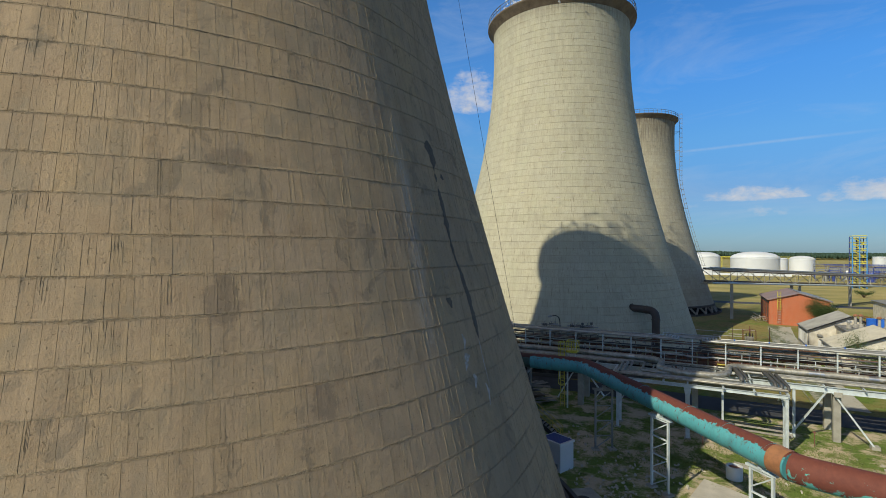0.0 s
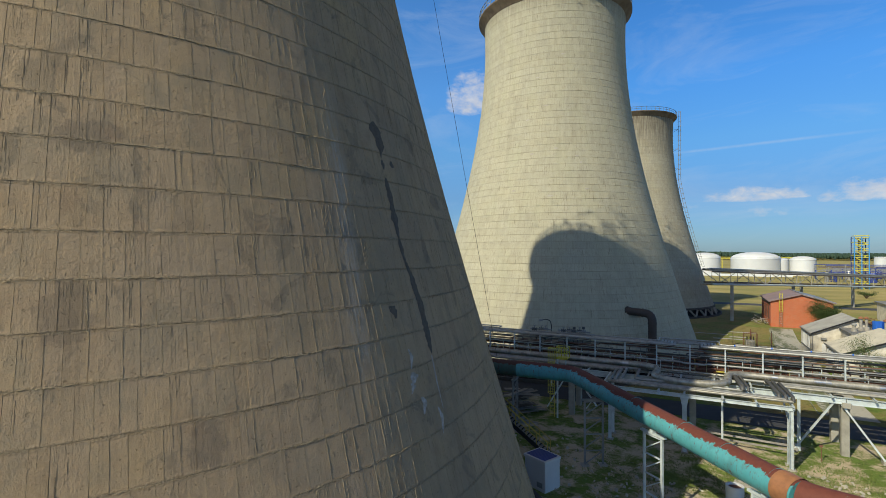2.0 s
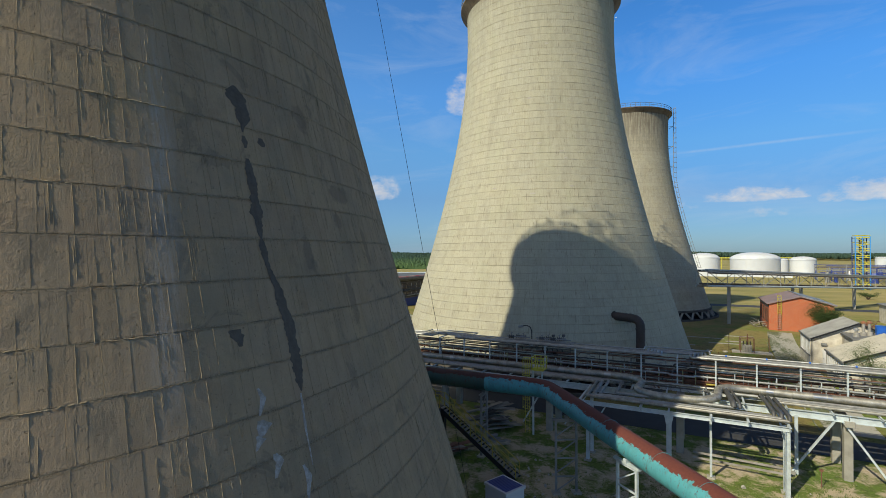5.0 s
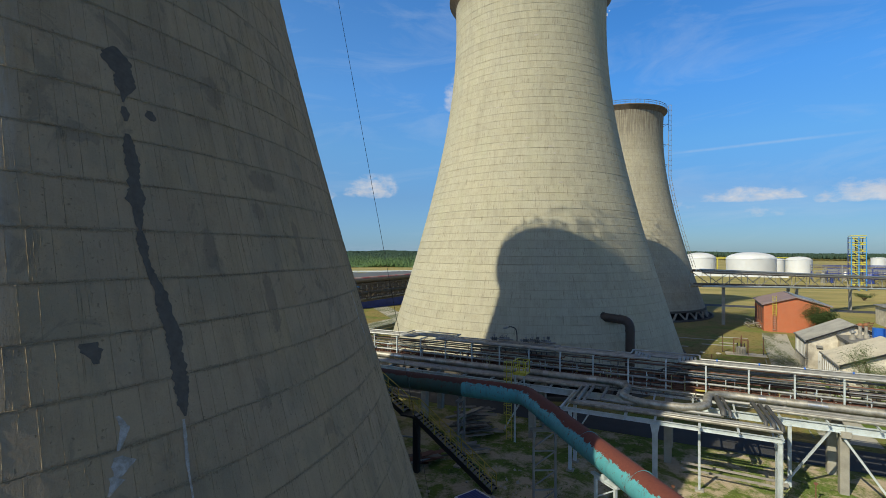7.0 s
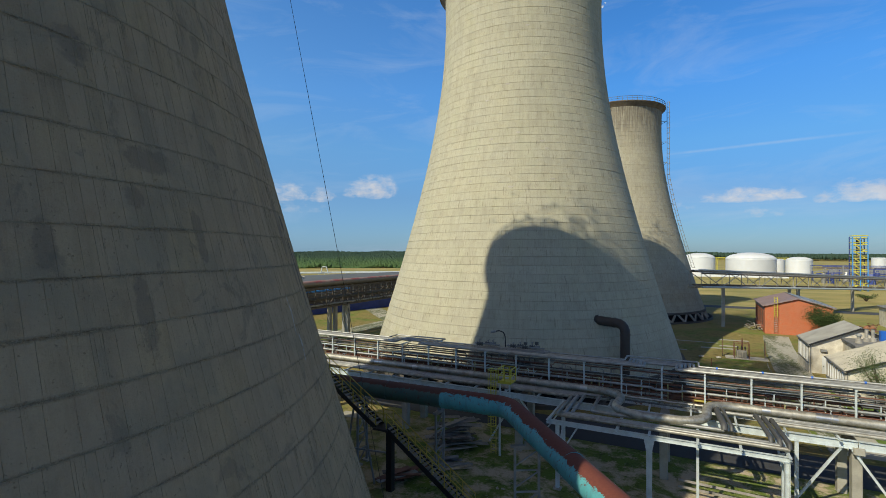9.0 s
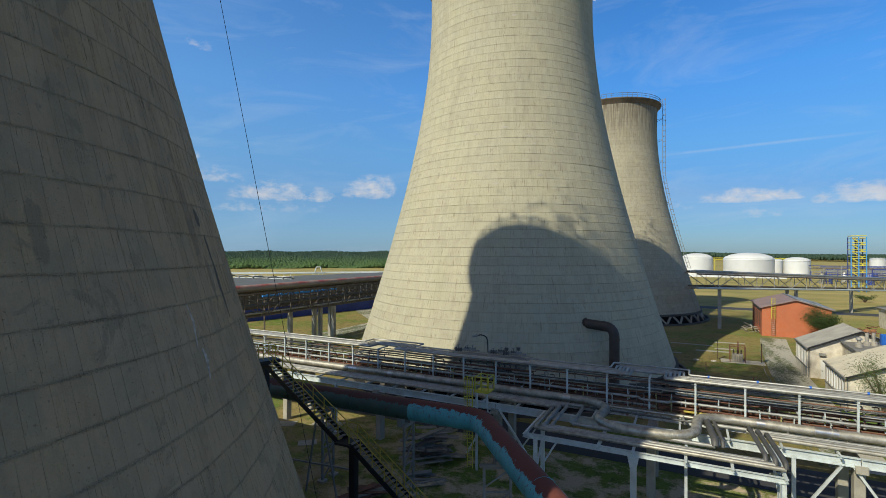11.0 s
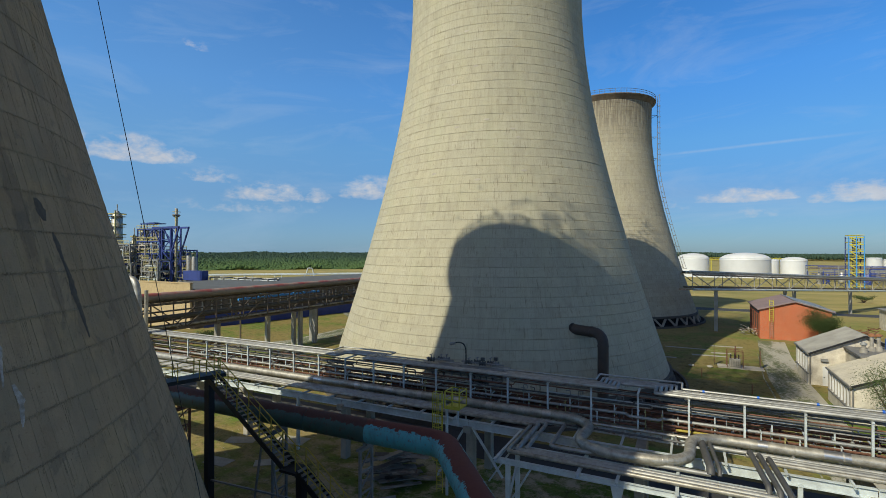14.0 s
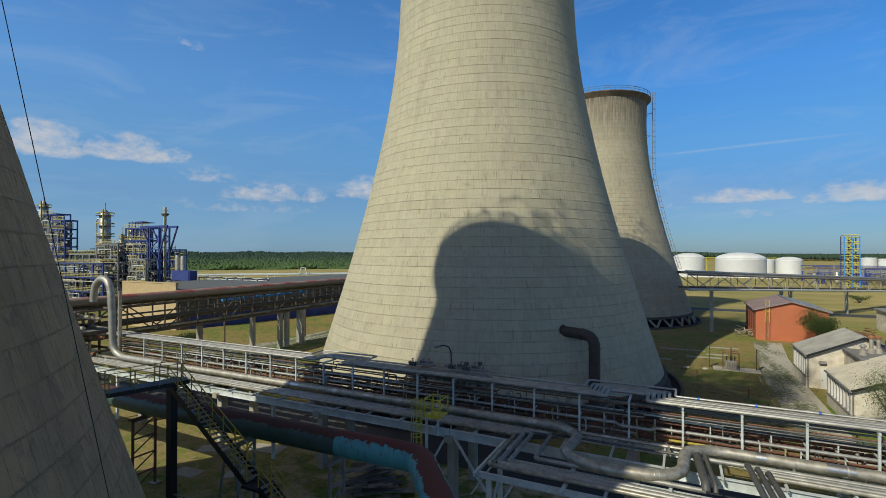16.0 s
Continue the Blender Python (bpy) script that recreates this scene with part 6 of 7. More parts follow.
tufts(1500, 21, [(4, 46), (8, 47), (6, 43), (1, 45), (10, 50), (-3, 43), (12, 45)], "weeds", "green weeds growing through the sandy yard", leaf_grass, 0.11)
def sign_post(x, y, h):
    t = thing("marker_post", "thin rusty marker post in the yard", "post", (x, y, 0), group="marker posts")
    part("stake", Build().tube([(0, 0, 0), (0, 0, h)], 0.035, 6), steel_rust, t)
    part("plate", Build().box((-0.12, -0.02, h - 0.16), (0.12, 0.02, h)), steel_rust, t)


sign_post(0.6, 48.2, 1.0)
sign_post(9.2, 52.4, 1.3)
for y_, z_ in ((52.0, 0.55), (52.6, 0.75)):
    single("fence_rail", Build().bar((1.0, y_ + 0.6, z_), (7.5, y_ + 0.2, z_), 0.06, 0.16), wood_grey, "bare wooden rail between the rack posts", "rail", group="yard rails")

# ---- transformer enclosure and field ----


def transformer():
    t = thing("transformer", "grey box transformer with rusty framework on a pad", "transformer", (8.85, 105.5, 0.0))
    part("pad", Build().box((-2.2, -1.2, -0.3), (3.6, 1.4, 0.08), bevel=0.05), concrete_pale, t)
    part("cabinet", Build().box((-0.7, -0.55, 0.08), (0.7, 0.55, 1.25), bevel=0.04), bridge_grey, t)
    for k in range(6):
        part("fin", Build().box((-0.6 + 0.22 * k, -0.72, 0.25), (-0.54 + 0.22 * k, -0.552, 1.1)), concrete_pale, t)
    for x in (-1.0, 1.0):
        for y in (-0.8, 0.8):
            part("frame_post", Build().bar((x, y, 0.08), (x, y, 2.5), 0.08), steel_rust, t)
    for y in (-0.8, 0.8):
        part("frame_bar", Build().bar((-1.0, y, 2.46), (1.0, y, 2.46), 0.08), steel_rust, t)
    for x in (-0.5, 0.0, 0.5):
        part("insulator", Build().tube([(x, 0, 1.25), (x, 0, 1.45), (x, 0, 1.65), (x, 0, 1.9)], [0.12, 0.07, 0.12, 0.05], 8), brown_cast, t)
    part("conservator", Build().tube([(0.1, 0.3, 1.25), (0.1, 0.3, 3.1)], [0.17, 0.07], 8), steel_rust, t)
    for x in (-2.6, 3.2):
        part("screen_post", Build().bar((x, 0.6, -0.1), (x, 0.6, 3.0), 0.09), steel_black, t)
        part("screen", Build().box((x - 0.02, 0.1, 0.5), (x + 0.02, 1.1, 2.6)), steel_rust, t)


transformer()
for x, y in ((3.2, 103.6), (5.6, 103.8)):
    t = thing("tyre_planter", "low white tyre planter in the grass", "planter", (x, y, 0.0), group="planters")
    part("ring", Build().tube([(0.3 * math.cos(a), 0.29 * math.sin(a), 0.13) for a in (2 * math.pi * j / 16 for j in range(17))], 0.12, 8, cap=False), concrete_pale, t, smooth=True)
    part("soil", Build().lathe([(0.001, 0.15), (0.26, 0.15)], 16), steel_rust, t)
for x, y in ((9.5, 90.5), (10.6, 84.5), (4.4, 97.0)):
    t = thing("marker_post", "thin rusty marker post in the field", "post", (x, y, 0), group="marker posts")
    part("stake", Build().tube([(0, 0, 0), (0, 0, 1.2)], 0.06, 6), steel_rust, t)

# ---- buildings ----


def gable_house(name, label, x0, x1, y0, y1, z0, eave, ridge, wall_mat, roof_mat, ridge_x=None, over=0.4, corrugated=False):
    """Single-storey building, ridge along y."""
    t = thing(name, label, "building", (x0, y0, z0))
    w, l, e, rg = x1 - x0, y1 - y0, eave - z0, ridge - z0
    rx = (ridge_x - x0) if ridge_x else w / 2
    th = 0.3
    for y in (0.0, l - th):
        vs = [(0, y, 0), (w, y, 0), (w, y, e), (rx, y, rg), (0, y, e)]
        vs += [(a, y + th, c) for a, _, c in vs]
        part("wall", Build().add(vs, [(0, 1, 2, 3, 4), (9, 8, 7, 6, 5)] + [(i, i + 5, (i + 1) % 5 + 5, (i + 1) % 5) for i in range(5)]), wall_mat, t)
    part("wall", Build().box((0.003, th, 0), (th, l - th, e)), wall_mat, t)
    part("wall", Build().box((w - th, th, 0), (w - 0.003, l - th, e)), wall_mat, t)
    for a, c in (((-over, e - over * (rg - e) / rx), (rx, rg)), ((rx, rg), (w + over, e - over * (rg - e) / (w - rx)))):
        n = int((l + 2 * over) / 0.6) * 2 if corrugated else 1
        rows = [(-over + (l + 2 * over) * i / n, 0.042 if corrugated and i % 2 else 0.0) for i in range(n + 1)]
        m = n + 1
        vs = [(p[0], y, p[1] + 0.03 + dz) for p in (a, c) for y, dz in rows] + [(p[0], y, p[1] - 0.12) for p in (a, c) for y, dz in rows]
        fs = [(i, i + m, i + m + 1, i + 1) for i in range(n)] + [(2 * m + i, 2 * m + i + 1, 3 * m + i + 1, 3 * m + i) for i in range(n)]
        fs += [(i, i + 1, 2 * m + i + 1, 2 * m + i) for i in range(n)] + [(m + i, 3 * m + i, 3 * m + i + 1, m + i + 1) for i in range(n)]
        fs += [(0, 2 * m, 3 * m, m), (n, m + n, 3 * m + n, 2 * m + n)]
        b = Build().add(vs, fs)
        part("roof", b, roof_mat, t)
    part("fascia", Build().bar((-over, -over, e - over * (rg - e) / rx - 0.02), (rx, -over - 0.01, rg - 0.02), 0.05, 0.22).bar((rx, -over - 0.01, rg - 0.02), (w + over, -over, e - over * (rg - e) / (w - rx) - 0.02), 0.05, 0.22), steel_black if wall_mat is not brick else roof_red, t)
    return t


def window(parent, x, y, z, w, h, side="x", pane=None):
    """A recessed-looking framed window standing on a wall face at (x, y, z)."""
    win = part("window", Build().box((-0.03, 0, 0), (0.05, w, h)) if side == "x" else Build().box((0, -0.03, 0), (w, 0.05, h)), pane or glass, parent)
    win.location = (x, y, z)
    f = Build()
    if side == "x":
        for a in (0, w / 2 - 0.04, w - 0.08):
            f.box((-0.07, a, 0), (-0.032, a + 0.08, h))
        for c in (0, h - 0.08):
            f.box((-0.068, 0, c), (-0.034, w, c + 0.08))
    else:
        for a in (0, w / 2 - 0.04, w - 0.08):
            f.box((a, -0.07, 0), (a + 0.08, -0.032, h))
        for c in (0, h - 0.08):
            f.box((0, -0.068, c), (w, -0.034, c + 0.08))
    part("frame", f, steel_rust if pane is void else white_paint, win)
    return win


def brick_hall():
    t = gable_house("brick_hall", "orange brick hall with a weathered reddish felt roof and a ladder", 15.3, 26.65, 135.4, 152.0, 0.0, 5.85, 7.5, brick, roof_red, 20.95)
    lad = 1.9
    for x in (lad - 0.3, lad + 0.3):
        part("ladder_stile", Build().bar((x, -0.25, 3.6), (x, -0.25, 7.7), 0.1), yellow, t)
        part("ladder_stile", Build().bar((x, -0.25, 0.3), (x, -0.25, 3.6), 0.07), orange_cap, t)
    for i in range(19):
        part("ladder_rung", Build().bar((lad - 0.3, -0.25, 0.5 + 0.38 * i), (lad + 0.3, -0.25, 0.5 + 0.38 * i), 0.06), yellow if i > 8 else flaking, t)
    for i in range(5):
        z = 3.6 + i
        part("ladder_hoop", Build().tube([(lad - 0.3, -0.25, z), (lad - 0.3, -0.9, z), (lad + 0.3, -0.9, z), (lad + 0.3, -0.25, z)], 0.04, 5), yellow, t)
    for i in range(4):
        window(t, -0.02, 2.2 + 3.3 * i, 1.5, 1.5, 3.0, pane=void)
    vs = [(5.7, -0.45, 7.68), (11.8, -0.45, 5.9), (11.8, 17.0, 5.9), (5.7, 17.0, 7.68)]
    part("roof_sheet", Build().add(vs + [(x, y, z - 0.12) for x, y, z in vs], [(0, 1, 2, 3), (7, 6, 5, 4)] + [(k, k + 4, (k + 1) % 4 + 4, (k + 1) % 4) for k in range(4)]), roof_blue, t, "blue-grey sheet roofing")
    part("lintel", Build().box((-0.05, 0.4, 4.9), (0.0, 16.2, 5.2)), concrete, t)


brick_hall()


ANNEXE = 5.2


DEEP = 0.36


def side_trim(house, length, eave, low, top, first, step, wide):
    """Plinth, sill, piers between deep windows, band and gutter along a workshop's side."""
    part("plinth", Build().box((-DEEP, 0.01, 0.0), (-0.004, length - 0.01, low - 0.1)), plaster, house)
    part("sill", Build().box((-DEEP - 0.08, 0.02, low - 0.097), (-0.004, length - 0.02, low)), felt, house)
    part("lintel_band", Build().box((-DEEP, 0.01, top), (-0.004, length - 0.01, eave - 0.17)), plaster, house)
    ends = [0.01] + [first + step * i for i in range(7)] + [length - 0.01]
    for i in range(8):
        a = ends[i] + (wide if i else 0.0)
        part("pier", Build().box((-DEEP + 0.003, a, low + 0.003), (-0.004, ends[i + 1], top - 0.003)), plaster, house)
        if i:
            part("reveal", Build().box((-DEEP + 0.01, a - 0.025, low + 0.01), (-0.006, a - 0.001, top - 0.01)), white_paint, house, "whitewashed window reveal")
    part("gutter", Build().box((-0.54, -0.38, eave - 0.3), (-0.42, length + 0.38, eave - 0.14)), felt, house)
    part("downpipe", Build().tube([(-0.2, -0.1, 0.0), (-0.2, -0.1, eave - 0.3)], 0.06, 8), felt, house)


def low_sheds():
    a = gable_house("workshop", "low plastered workshop with a felt gable roof and tall windows", 16.8, 27.4, 99.0, 107.0, 0.0, 4.15, 6.6, plaster, roof_grey, 22.1, corrugated=True)
    for i in range(7):
        window(a, -0.02, 0.55 + 1.03 * i, 1.41, 0.69, 2.23)
    side_trim(a, 8.0, 4.15, 1.4, 3.65, 0.55, 1.03, 0.72)
    part("door", Build().box((1.1, -0.05, 0.0), (2.2, 0.0, 2.4)), white_paint, a)
    part("door_handle", Build().box((1.2, -0.1, 1.0), (1.3, -0.05, 1.12)), steel_black, a)
    part("lamp_box", Build().box((0.9, -0.35, 3.1), (1.6, 0.0, 3.4)), steel_grey, a)
    b = gable_house("workshop", "low plastered workshop with a pale corrugated roof and narrow windows", 17.4, 29.1, 83.6, 92.2, 0.0, 3.75, 6.15, plaster, roof_cream, 23.2, corrugated=True)
    for i in range(7):
        window(b, -0.02, 0.5 + 1.12 * i, 1.31, 0.71, 1.98)
    side_trim(b, 8.6, 3.75, 1.3, 3.3, 0.5, 1.12, 0.74)
    for i in range(3):
        window(b, 3.0 + 3.5 * i, -0.02, 1.2, 1.2, 1.3, "y")
    c = thing("annexe", "flat-roofed plastered annexe with roof vents between the workshops", "building", (20.2, 92.4, 0))
    part("wall", Build().box((0, 0, 0), (11, 6.55, ANNEXE - 0.2)), plaster, c)
    part("roof", Build().box((-0.25, -0.2, ANNEXE - 0.2), (11.2, 6.55, ANNEXE), bevel=0.05), felt, c)
    for i, (x, y, h, m) in enumerate(((0.7, 2.4, 0.9, bridge_grey), (1.9, 4.2, 1.7, bridge_grey), (2.6, 4.4, 1.7, bridge_grey), (4.2, 2.0, 1.7, bridge_grey), (5.0, 2.1, 1.7, bridge_grey))):
        v = part("roof_vent", Build().tube([(x, y, ANNEXE), (x, y, ANNEXE + 0.4), (x, y, ANNEXE + 0.5), (x, y, ANNEXE + h)], [0.42, 0.36, 0.2, 0.2], 12), m, c)
        part("cowl", Build().tube([(x, y, ANNEXE + h), (x, y, ANNEXE + 0.15 + h), (x, y, ANNEXE + 0.35 + h)], [0.34, 0.34, 0.1], 12), orange_cap if i in (1, 2, 3) else galv, v)
    for x, y, w, l in ((6.2, 5.2, 2.4, 1.6), (4.4, 5.6, 1.2, 1.2), (8.8, 4.6, 2.2, 1.8)):
        o = single("tarpaulin", Build().box((-w / 2, -l / 2, 0), (w / 2, l / 2, 1.3), bevel=0.25), blue_bright, "bright blue tarpaulin over goods on the roof", "tarpaulin", group="tarpaulins")
        o.location = (20.0 + x, 92.4 + y, ANNEXE)


low_sheds()


def far_shed():
    t = gable_house("shed", "cream walled shed with a low grey roof and red windows", 40.6, 55.3, 148.3, 162.0, 0.0, 4.5, 5.05, plaster, felt)
    for i in range(3):
        part("window", Build().box((3.5 + 4 * i, -0.06, 1.6), (5.2 + 4 * i, 0.0, 3.2)), steel_rust, t)
    rs = random.Random(6)
    for i in range(40):
        p = Vector((33.3 + rs.gauss(0, 1.9), 148.3 + rs.gauss(0, 2.8), 0.1 + abs(rs.gauss(0, 0.55))))
        a = rs.uniform(0, 6.28)
        q = p + Vector((math.cos(a) * 1.8, math.sin(a) * 1.8, rs.uniform(-0.2, 0.8)))
        single("scrap_bar", Build().bar(p, q, 0.14), steel_rust, "rusty bar in a scrap heap behind the brick hall", "scrap", group="scrap heap")


far_shed()
rs_heap = random.Random(61)
for i in range(26):
    p = Vector((14.0 + rs_heap.gauss(0, 0.7), 140.0 + rs_heap.gauss(0, 2.0), 0.1 + abs(rs_heap.gauss(0, 0.5))))
    a = rs_heap.uniform(0, 6.28)
    single("scrap_board", Build().bar(p, p + Vector((math.cos(a) * 1.5, math.sin(a) * 1.5, rs_heap.uniform(-0.1, 0.9))), 0.16, 0.06), rs_heap.choice((wood_grey, wood_dark, wood_grey, concrete_pale)), "weathered board in a heap beside the brick hall", "board", group="board heap")

# ---- trees and woodland ----


def leafy_tree(at, height, crown_r, n, seed, label, leaf=1.0, foliage=leaf_near):
    rs = random.Random(seed)
    t = thing("tree", label, "tree", at)
    b = Build()
    tips = []
    for i in range(7):
        a = 2 * math.pi * i / 7 + rs.uniform(-0.3, 0.3)
        r = crown_r * rs.uniform(0.4, 0.9)
        tip = Vector((r * math.cos(a), r * math.sin(a), height * rs.uniform(0.55, 1.0)))
        mid = Vector((tip.x * 0.3, tip.y * 0.3, height * rs.uniform(0.3, 0.45)))
        b.tube([(0, 0, 0), mid * 0.5, mid, tip], [0.16, 0.13, 0.09, 0.02], 6)
        tips += [mid.lerp(tip, f) for f in (0.4, 0.7, 1.0)]
    part("trunk", b, bark, t)
    lv = Build()
    for i in range(n):
        c = rs.choice(tips) + Vector((rs.gauss(0, crown_r * 0.2), rs.gauss(0, crown_r * 0.2), rs.gauss(0, height * 0.08)))
        e = Euler((rs.uniform(0, 6.28), rs.uniform(0, 6.28), rs.uniform(0, 6.28))).to_matrix()
        s = rs.uniform(0.05, 0.115) * leaf
        lv.add([c + e @ Vector(p) * s for p in ((-0.5, 0, 0), (0, -1.1, 0.1), (0.5, 0, 0), (0, 1.1, 0.1))], [(0, 1, 2, 3)])
    part("crown", lv, foliage, t)


leafy_tree((24.2, 130.3, 0), 6.3, 3.3, 14000, 31, "bushy dark green tree before the brick hall")
leafy_tree((19.3, 79.0, 0), 6.0, 2.9, 9000, 32, "airy young tree beside the corrugated workshop", 0.62, leaf_young)
leafy_tree((23.5, 77.0, 0), 5.0, 2.4, 6500, 33, "airy young tree beside the corrugated workshop", 0.62, leaf_young)
leafy_tree((-78.0, 84.0, 0), 1.8, 2.4, 4000, 34, "round green shrub under the pipe bridge")
leafy_tree((-46.5, 66.0, 0), 2.2, 1.6, 3500, 35, "green shrub beside the works road")
leafy_tree((55.3, 231.0, 0), 2.4, 3.0, 3000, 36, "low shrub in the dry field")


def woodland():
    """Far woods: many small crowns in depth, one sheet of trees."""
    rs = np.random.RandomState(4)
    phi = (1 + 5 ** 0.5) / 2
    ico = np.array([(-1, phi, 0), (1, phi, 0), (-1, -phi, 0), (1, -phi, 0), (0, -1, phi), (0, 1, phi), (0, -1, -phi), (0, 1, -phi), (phi, 0, -1), (phi, 0, 1), (-phi, 0, -1), (-phi, 0, 1)]) / 1.9
    tri = [(0, 11, 5), (0, 5, 1), (0, 1, 7), (0, 7, 10), (0, 10, 11), (1, 5, 9), (5, 11, 4), (11, 10, 2), (10, 7, 6), (7, 1, 8), (3, 9, 4), (3, 4, 2), (3, 2, 6), (3, 6, 8), (3, 8, 9), (4, 9, 5), (2, 4, 11), (6, 2, 10), (8, 6, 7), (9, 8, 1)]
    vs, fs = [], []

    def tree(x, y, h, w):
        s = np.array([w * 1.15, w * 1.15, h * 0.3]) * rs.uniform(0.75, 1.15, 3)
        o = len(vs)
        vs.extend(map(tuple, ico * s * rs.uniform(0.72, 1.22, (12, 1)) + np.array([x, y, -1.6 + h * 0.66])))
        fs.extend(tuple(i + o for i in q) for q in tri)

    for i in range(56000):
        head = rs.uniform(-82, 34)
        # deeper and nearer on the plant's side
        if head < -20:
            d = 520 + 1300 * rs.uniform(0, 1) ** 1.9
            h = rs.uniform(2.6, 5.5) + (d - 520) * 0.0145 + 3.0 * math.sin(head * 0.9) * math.sin(d * 0.004)
        else:
            d = 1250 + 900 * rs.uniform(0, 1) ** 1.4
            h = rs.uniform(11, 17) + 5.0 * math.exp(-((head - 0.0) / 5.0) ** 2)
        a = radians(head)
        tree(d * math.sin(a), d * math.cos(a), max(h, 2.6), rs.uniform(1.0, 2.1) * (0.65 + d / 1500))
    me = bpy.data.meshes.new("woodland")
    me.from_pydata(vs, [], fs)
    single("woodland", me, leaf_far, "green woodland along the horizon, toned darker far off to stand for haze", "woodland", kind="stuff")


woodland()

# ---- pipe bridges ----


def truss_bridge(a, c, za, zc, depth, width, bays, mat, label, pipes, group):
    """Box truss from a to c carrying pipes. za, zc: underside heights; pipes: (offset across, height over the underside, radius, material, label)."""
    t = thing("pipe_bridge", label, "pipe bridge", kind="structure")
    a, c = Vector((*a, za)), Vector((*c, zc))
    d = (c - a).normalized()
    s = Vector((-d.y, d.x, 0)).normalized() * width / 2
    for k in (-1, 1):
        for h, w in ((0.0, 0.22), (depth, 0.22)):
            part("chord", Build().bar(a + s * k + Vector((0, 0, h)), c + s * k + Vector((0, 0, h)), w, w), mat, t)
        for i in range(bays):
            p, q = a.lerp(c, i / bays) + s * k, a.lerp(c, (i + 1) / bays) + s * k
            part("upright", Build().bar(p, p + Vector((0, 0, depth)), 0.14), mat, t)
            up = Vector((0, 0, depth))
            part("diagonal", Build().bar(p if i % 2 else p + up, q + up if i % 2 else q, 0.13), mat, t)
    for i in range(bays + 1):
        p = a.lerp(c, i / bays)
        part("floor_beam", Build().bar(p - s, p + s, 0.16), mat, t)
    for off, h, r, m, lab in pipes:
        o = s.normalized() * off + Vector((0, 0, h))
        q = thing("pipe", lab, "pipe", group=group)
        part("run", Build().tube([a + o, c + o], r, 12), m, q, smooth=True)
    return t


def bridge_pier(x, y, z0, z1, mat, label, twin=True):
    t = thing("bridge_pier", label, "pier", (x, y, z0), group="bridge piers")
    for dx in ((-0.9, 0.9) if twin else (0,)):
        part("column", Build().box((dx - 0.35, -0.35, -0.3), (dx + 0.35, 0.35, z1 - z0), bevel=0.05), mat, t)
    if twin:
        part("cap", Build().box((-1.6, -0.4, z1 - z0), (1.6, 0.4, z1 - z0 + 0.35)), mat, t)


truss_bridge((-60.5, 52.0), (-60.5, 150.0), 6.4, 6.4, 3.6, 2.6, 20, steel_brown, "brown lattice pipe bridge crossing behind the pale tower",
             [(-0.5, 4.5, 0.54, pipe_pink, "thick faded red and grey pipe on the brown bridge"), (0.62, 4.25, 0.36, galv_old, "dull grey pipe beside the thick red one"), (1.35, 4.05, 0.26, steel_brown, "brown pipe beside the thick red one"), (1.62, 3.7, 0.16, galv_old, "dull grey pipe on the brown bridge"),
              (1.7, -0.15, 0.42, steel_brown, "brown pipe hung under the bridge"), (0.2, 0.4, 0.2, steel_brown, "brown pipe inside the bridge"), (-0.7, 0.4, 0.16, galv_old, "grey pipe inside the bridge"), (1.5, 3.2, 0.14, steel_brown, "thin brown pipe along the bridge"), (1.55, 2.2, 0.12, galv_dark, "dark pipe along the bridge side"), (1.5, 1.0, 0.18, steel_brown, "brown pipe along the bridge side"), (0.0, 1.6, 0.3, galv_dark, "dark insulated pipe inside the bridge"), (1.45, 4.0, 0.2, galv_old, "dull grey pipe beside the thick one")], "bridge pipes")
for x, y in ((-60.9, 83.0), (-60.2, 88.4), (-60.0, 89.8), (-59.6, 93.2), (-61.6, 94.6), (-62.0, 74.0)):
    bridge_pier(x, y, 0, 6.2, concrete, "tall concrete column under the brown pipe bridge", twin=False)
for i in range(60):
    p = 54.0 + 1.6 * i
    s_ = single("bridge_saddle", Build().bar((-61.9, p, 9.86), (-59.1, p, 9.86), 0.1, 0.12), steel_brown if i % 3 else galv_old, "small steel saddle under the bridge pipes", "saddle", group="bridge saddles")
t_ = thing("blue_truss", "bright blue lattice girder behind the brown bridge", "girder", (-64.5, 80.0, 0))
for z in (8.9, 10.2):
    part("chord", Build().bar((0, 0, z), (0, 20, z), 0.26, 0.3), sky_blue, t_)
for i in range(14):
    part("lacing", Build().bar((0, 1.4 * i, 8.9 if i % 2 else 10.2), (0, 1.4 * (i + 1), 10.2 if i % 2 else 8.9), 0.2), sky_blue, t_)
for y_ in (0.5, 19.5):
    part("leg", Build().bar((0, y_, 0), (0, y_, 8.9), 0.2), steel_brown, t_)

GREY_PIPES = [(-0.85, 3.45, 0.28, galv_old, "dull pipe on the grey bridge"), (0.0, 3.36, 0.22, galv_old, "dull pipe on the grey bridge"), (0.85, 3.36, 0.2, steel_brown, "brown pipe on the grey bridge"),
              (-1.6, -0.1, 0.24, steel_white, "pale pipe hung on the grey bridge"), (-1.55, 2.85, 0.15, steel_brown, "thin brown pipe along the grey bridge"), (1.55, -0.2, 0.24, galv_old, "dull pipe hung under the grey bridge"), (0.55, 0.32, 0.18, steel_brown, "brown pipe inside the grey bridge")]
truss_bridge((2.5, 134.3), (77.4, 242.8), 9.45, 4.0, 3.13, 2.76, 18, bridge_grey, "grey lattice pipe bridge in front of the storage tanks", GREY_PIPES, "bridge pipes")
bridge_pier(8.15, 142.0, 0.0, 8.75, concrete, "tall concrete column under the grey pipe bridge", twin=False)
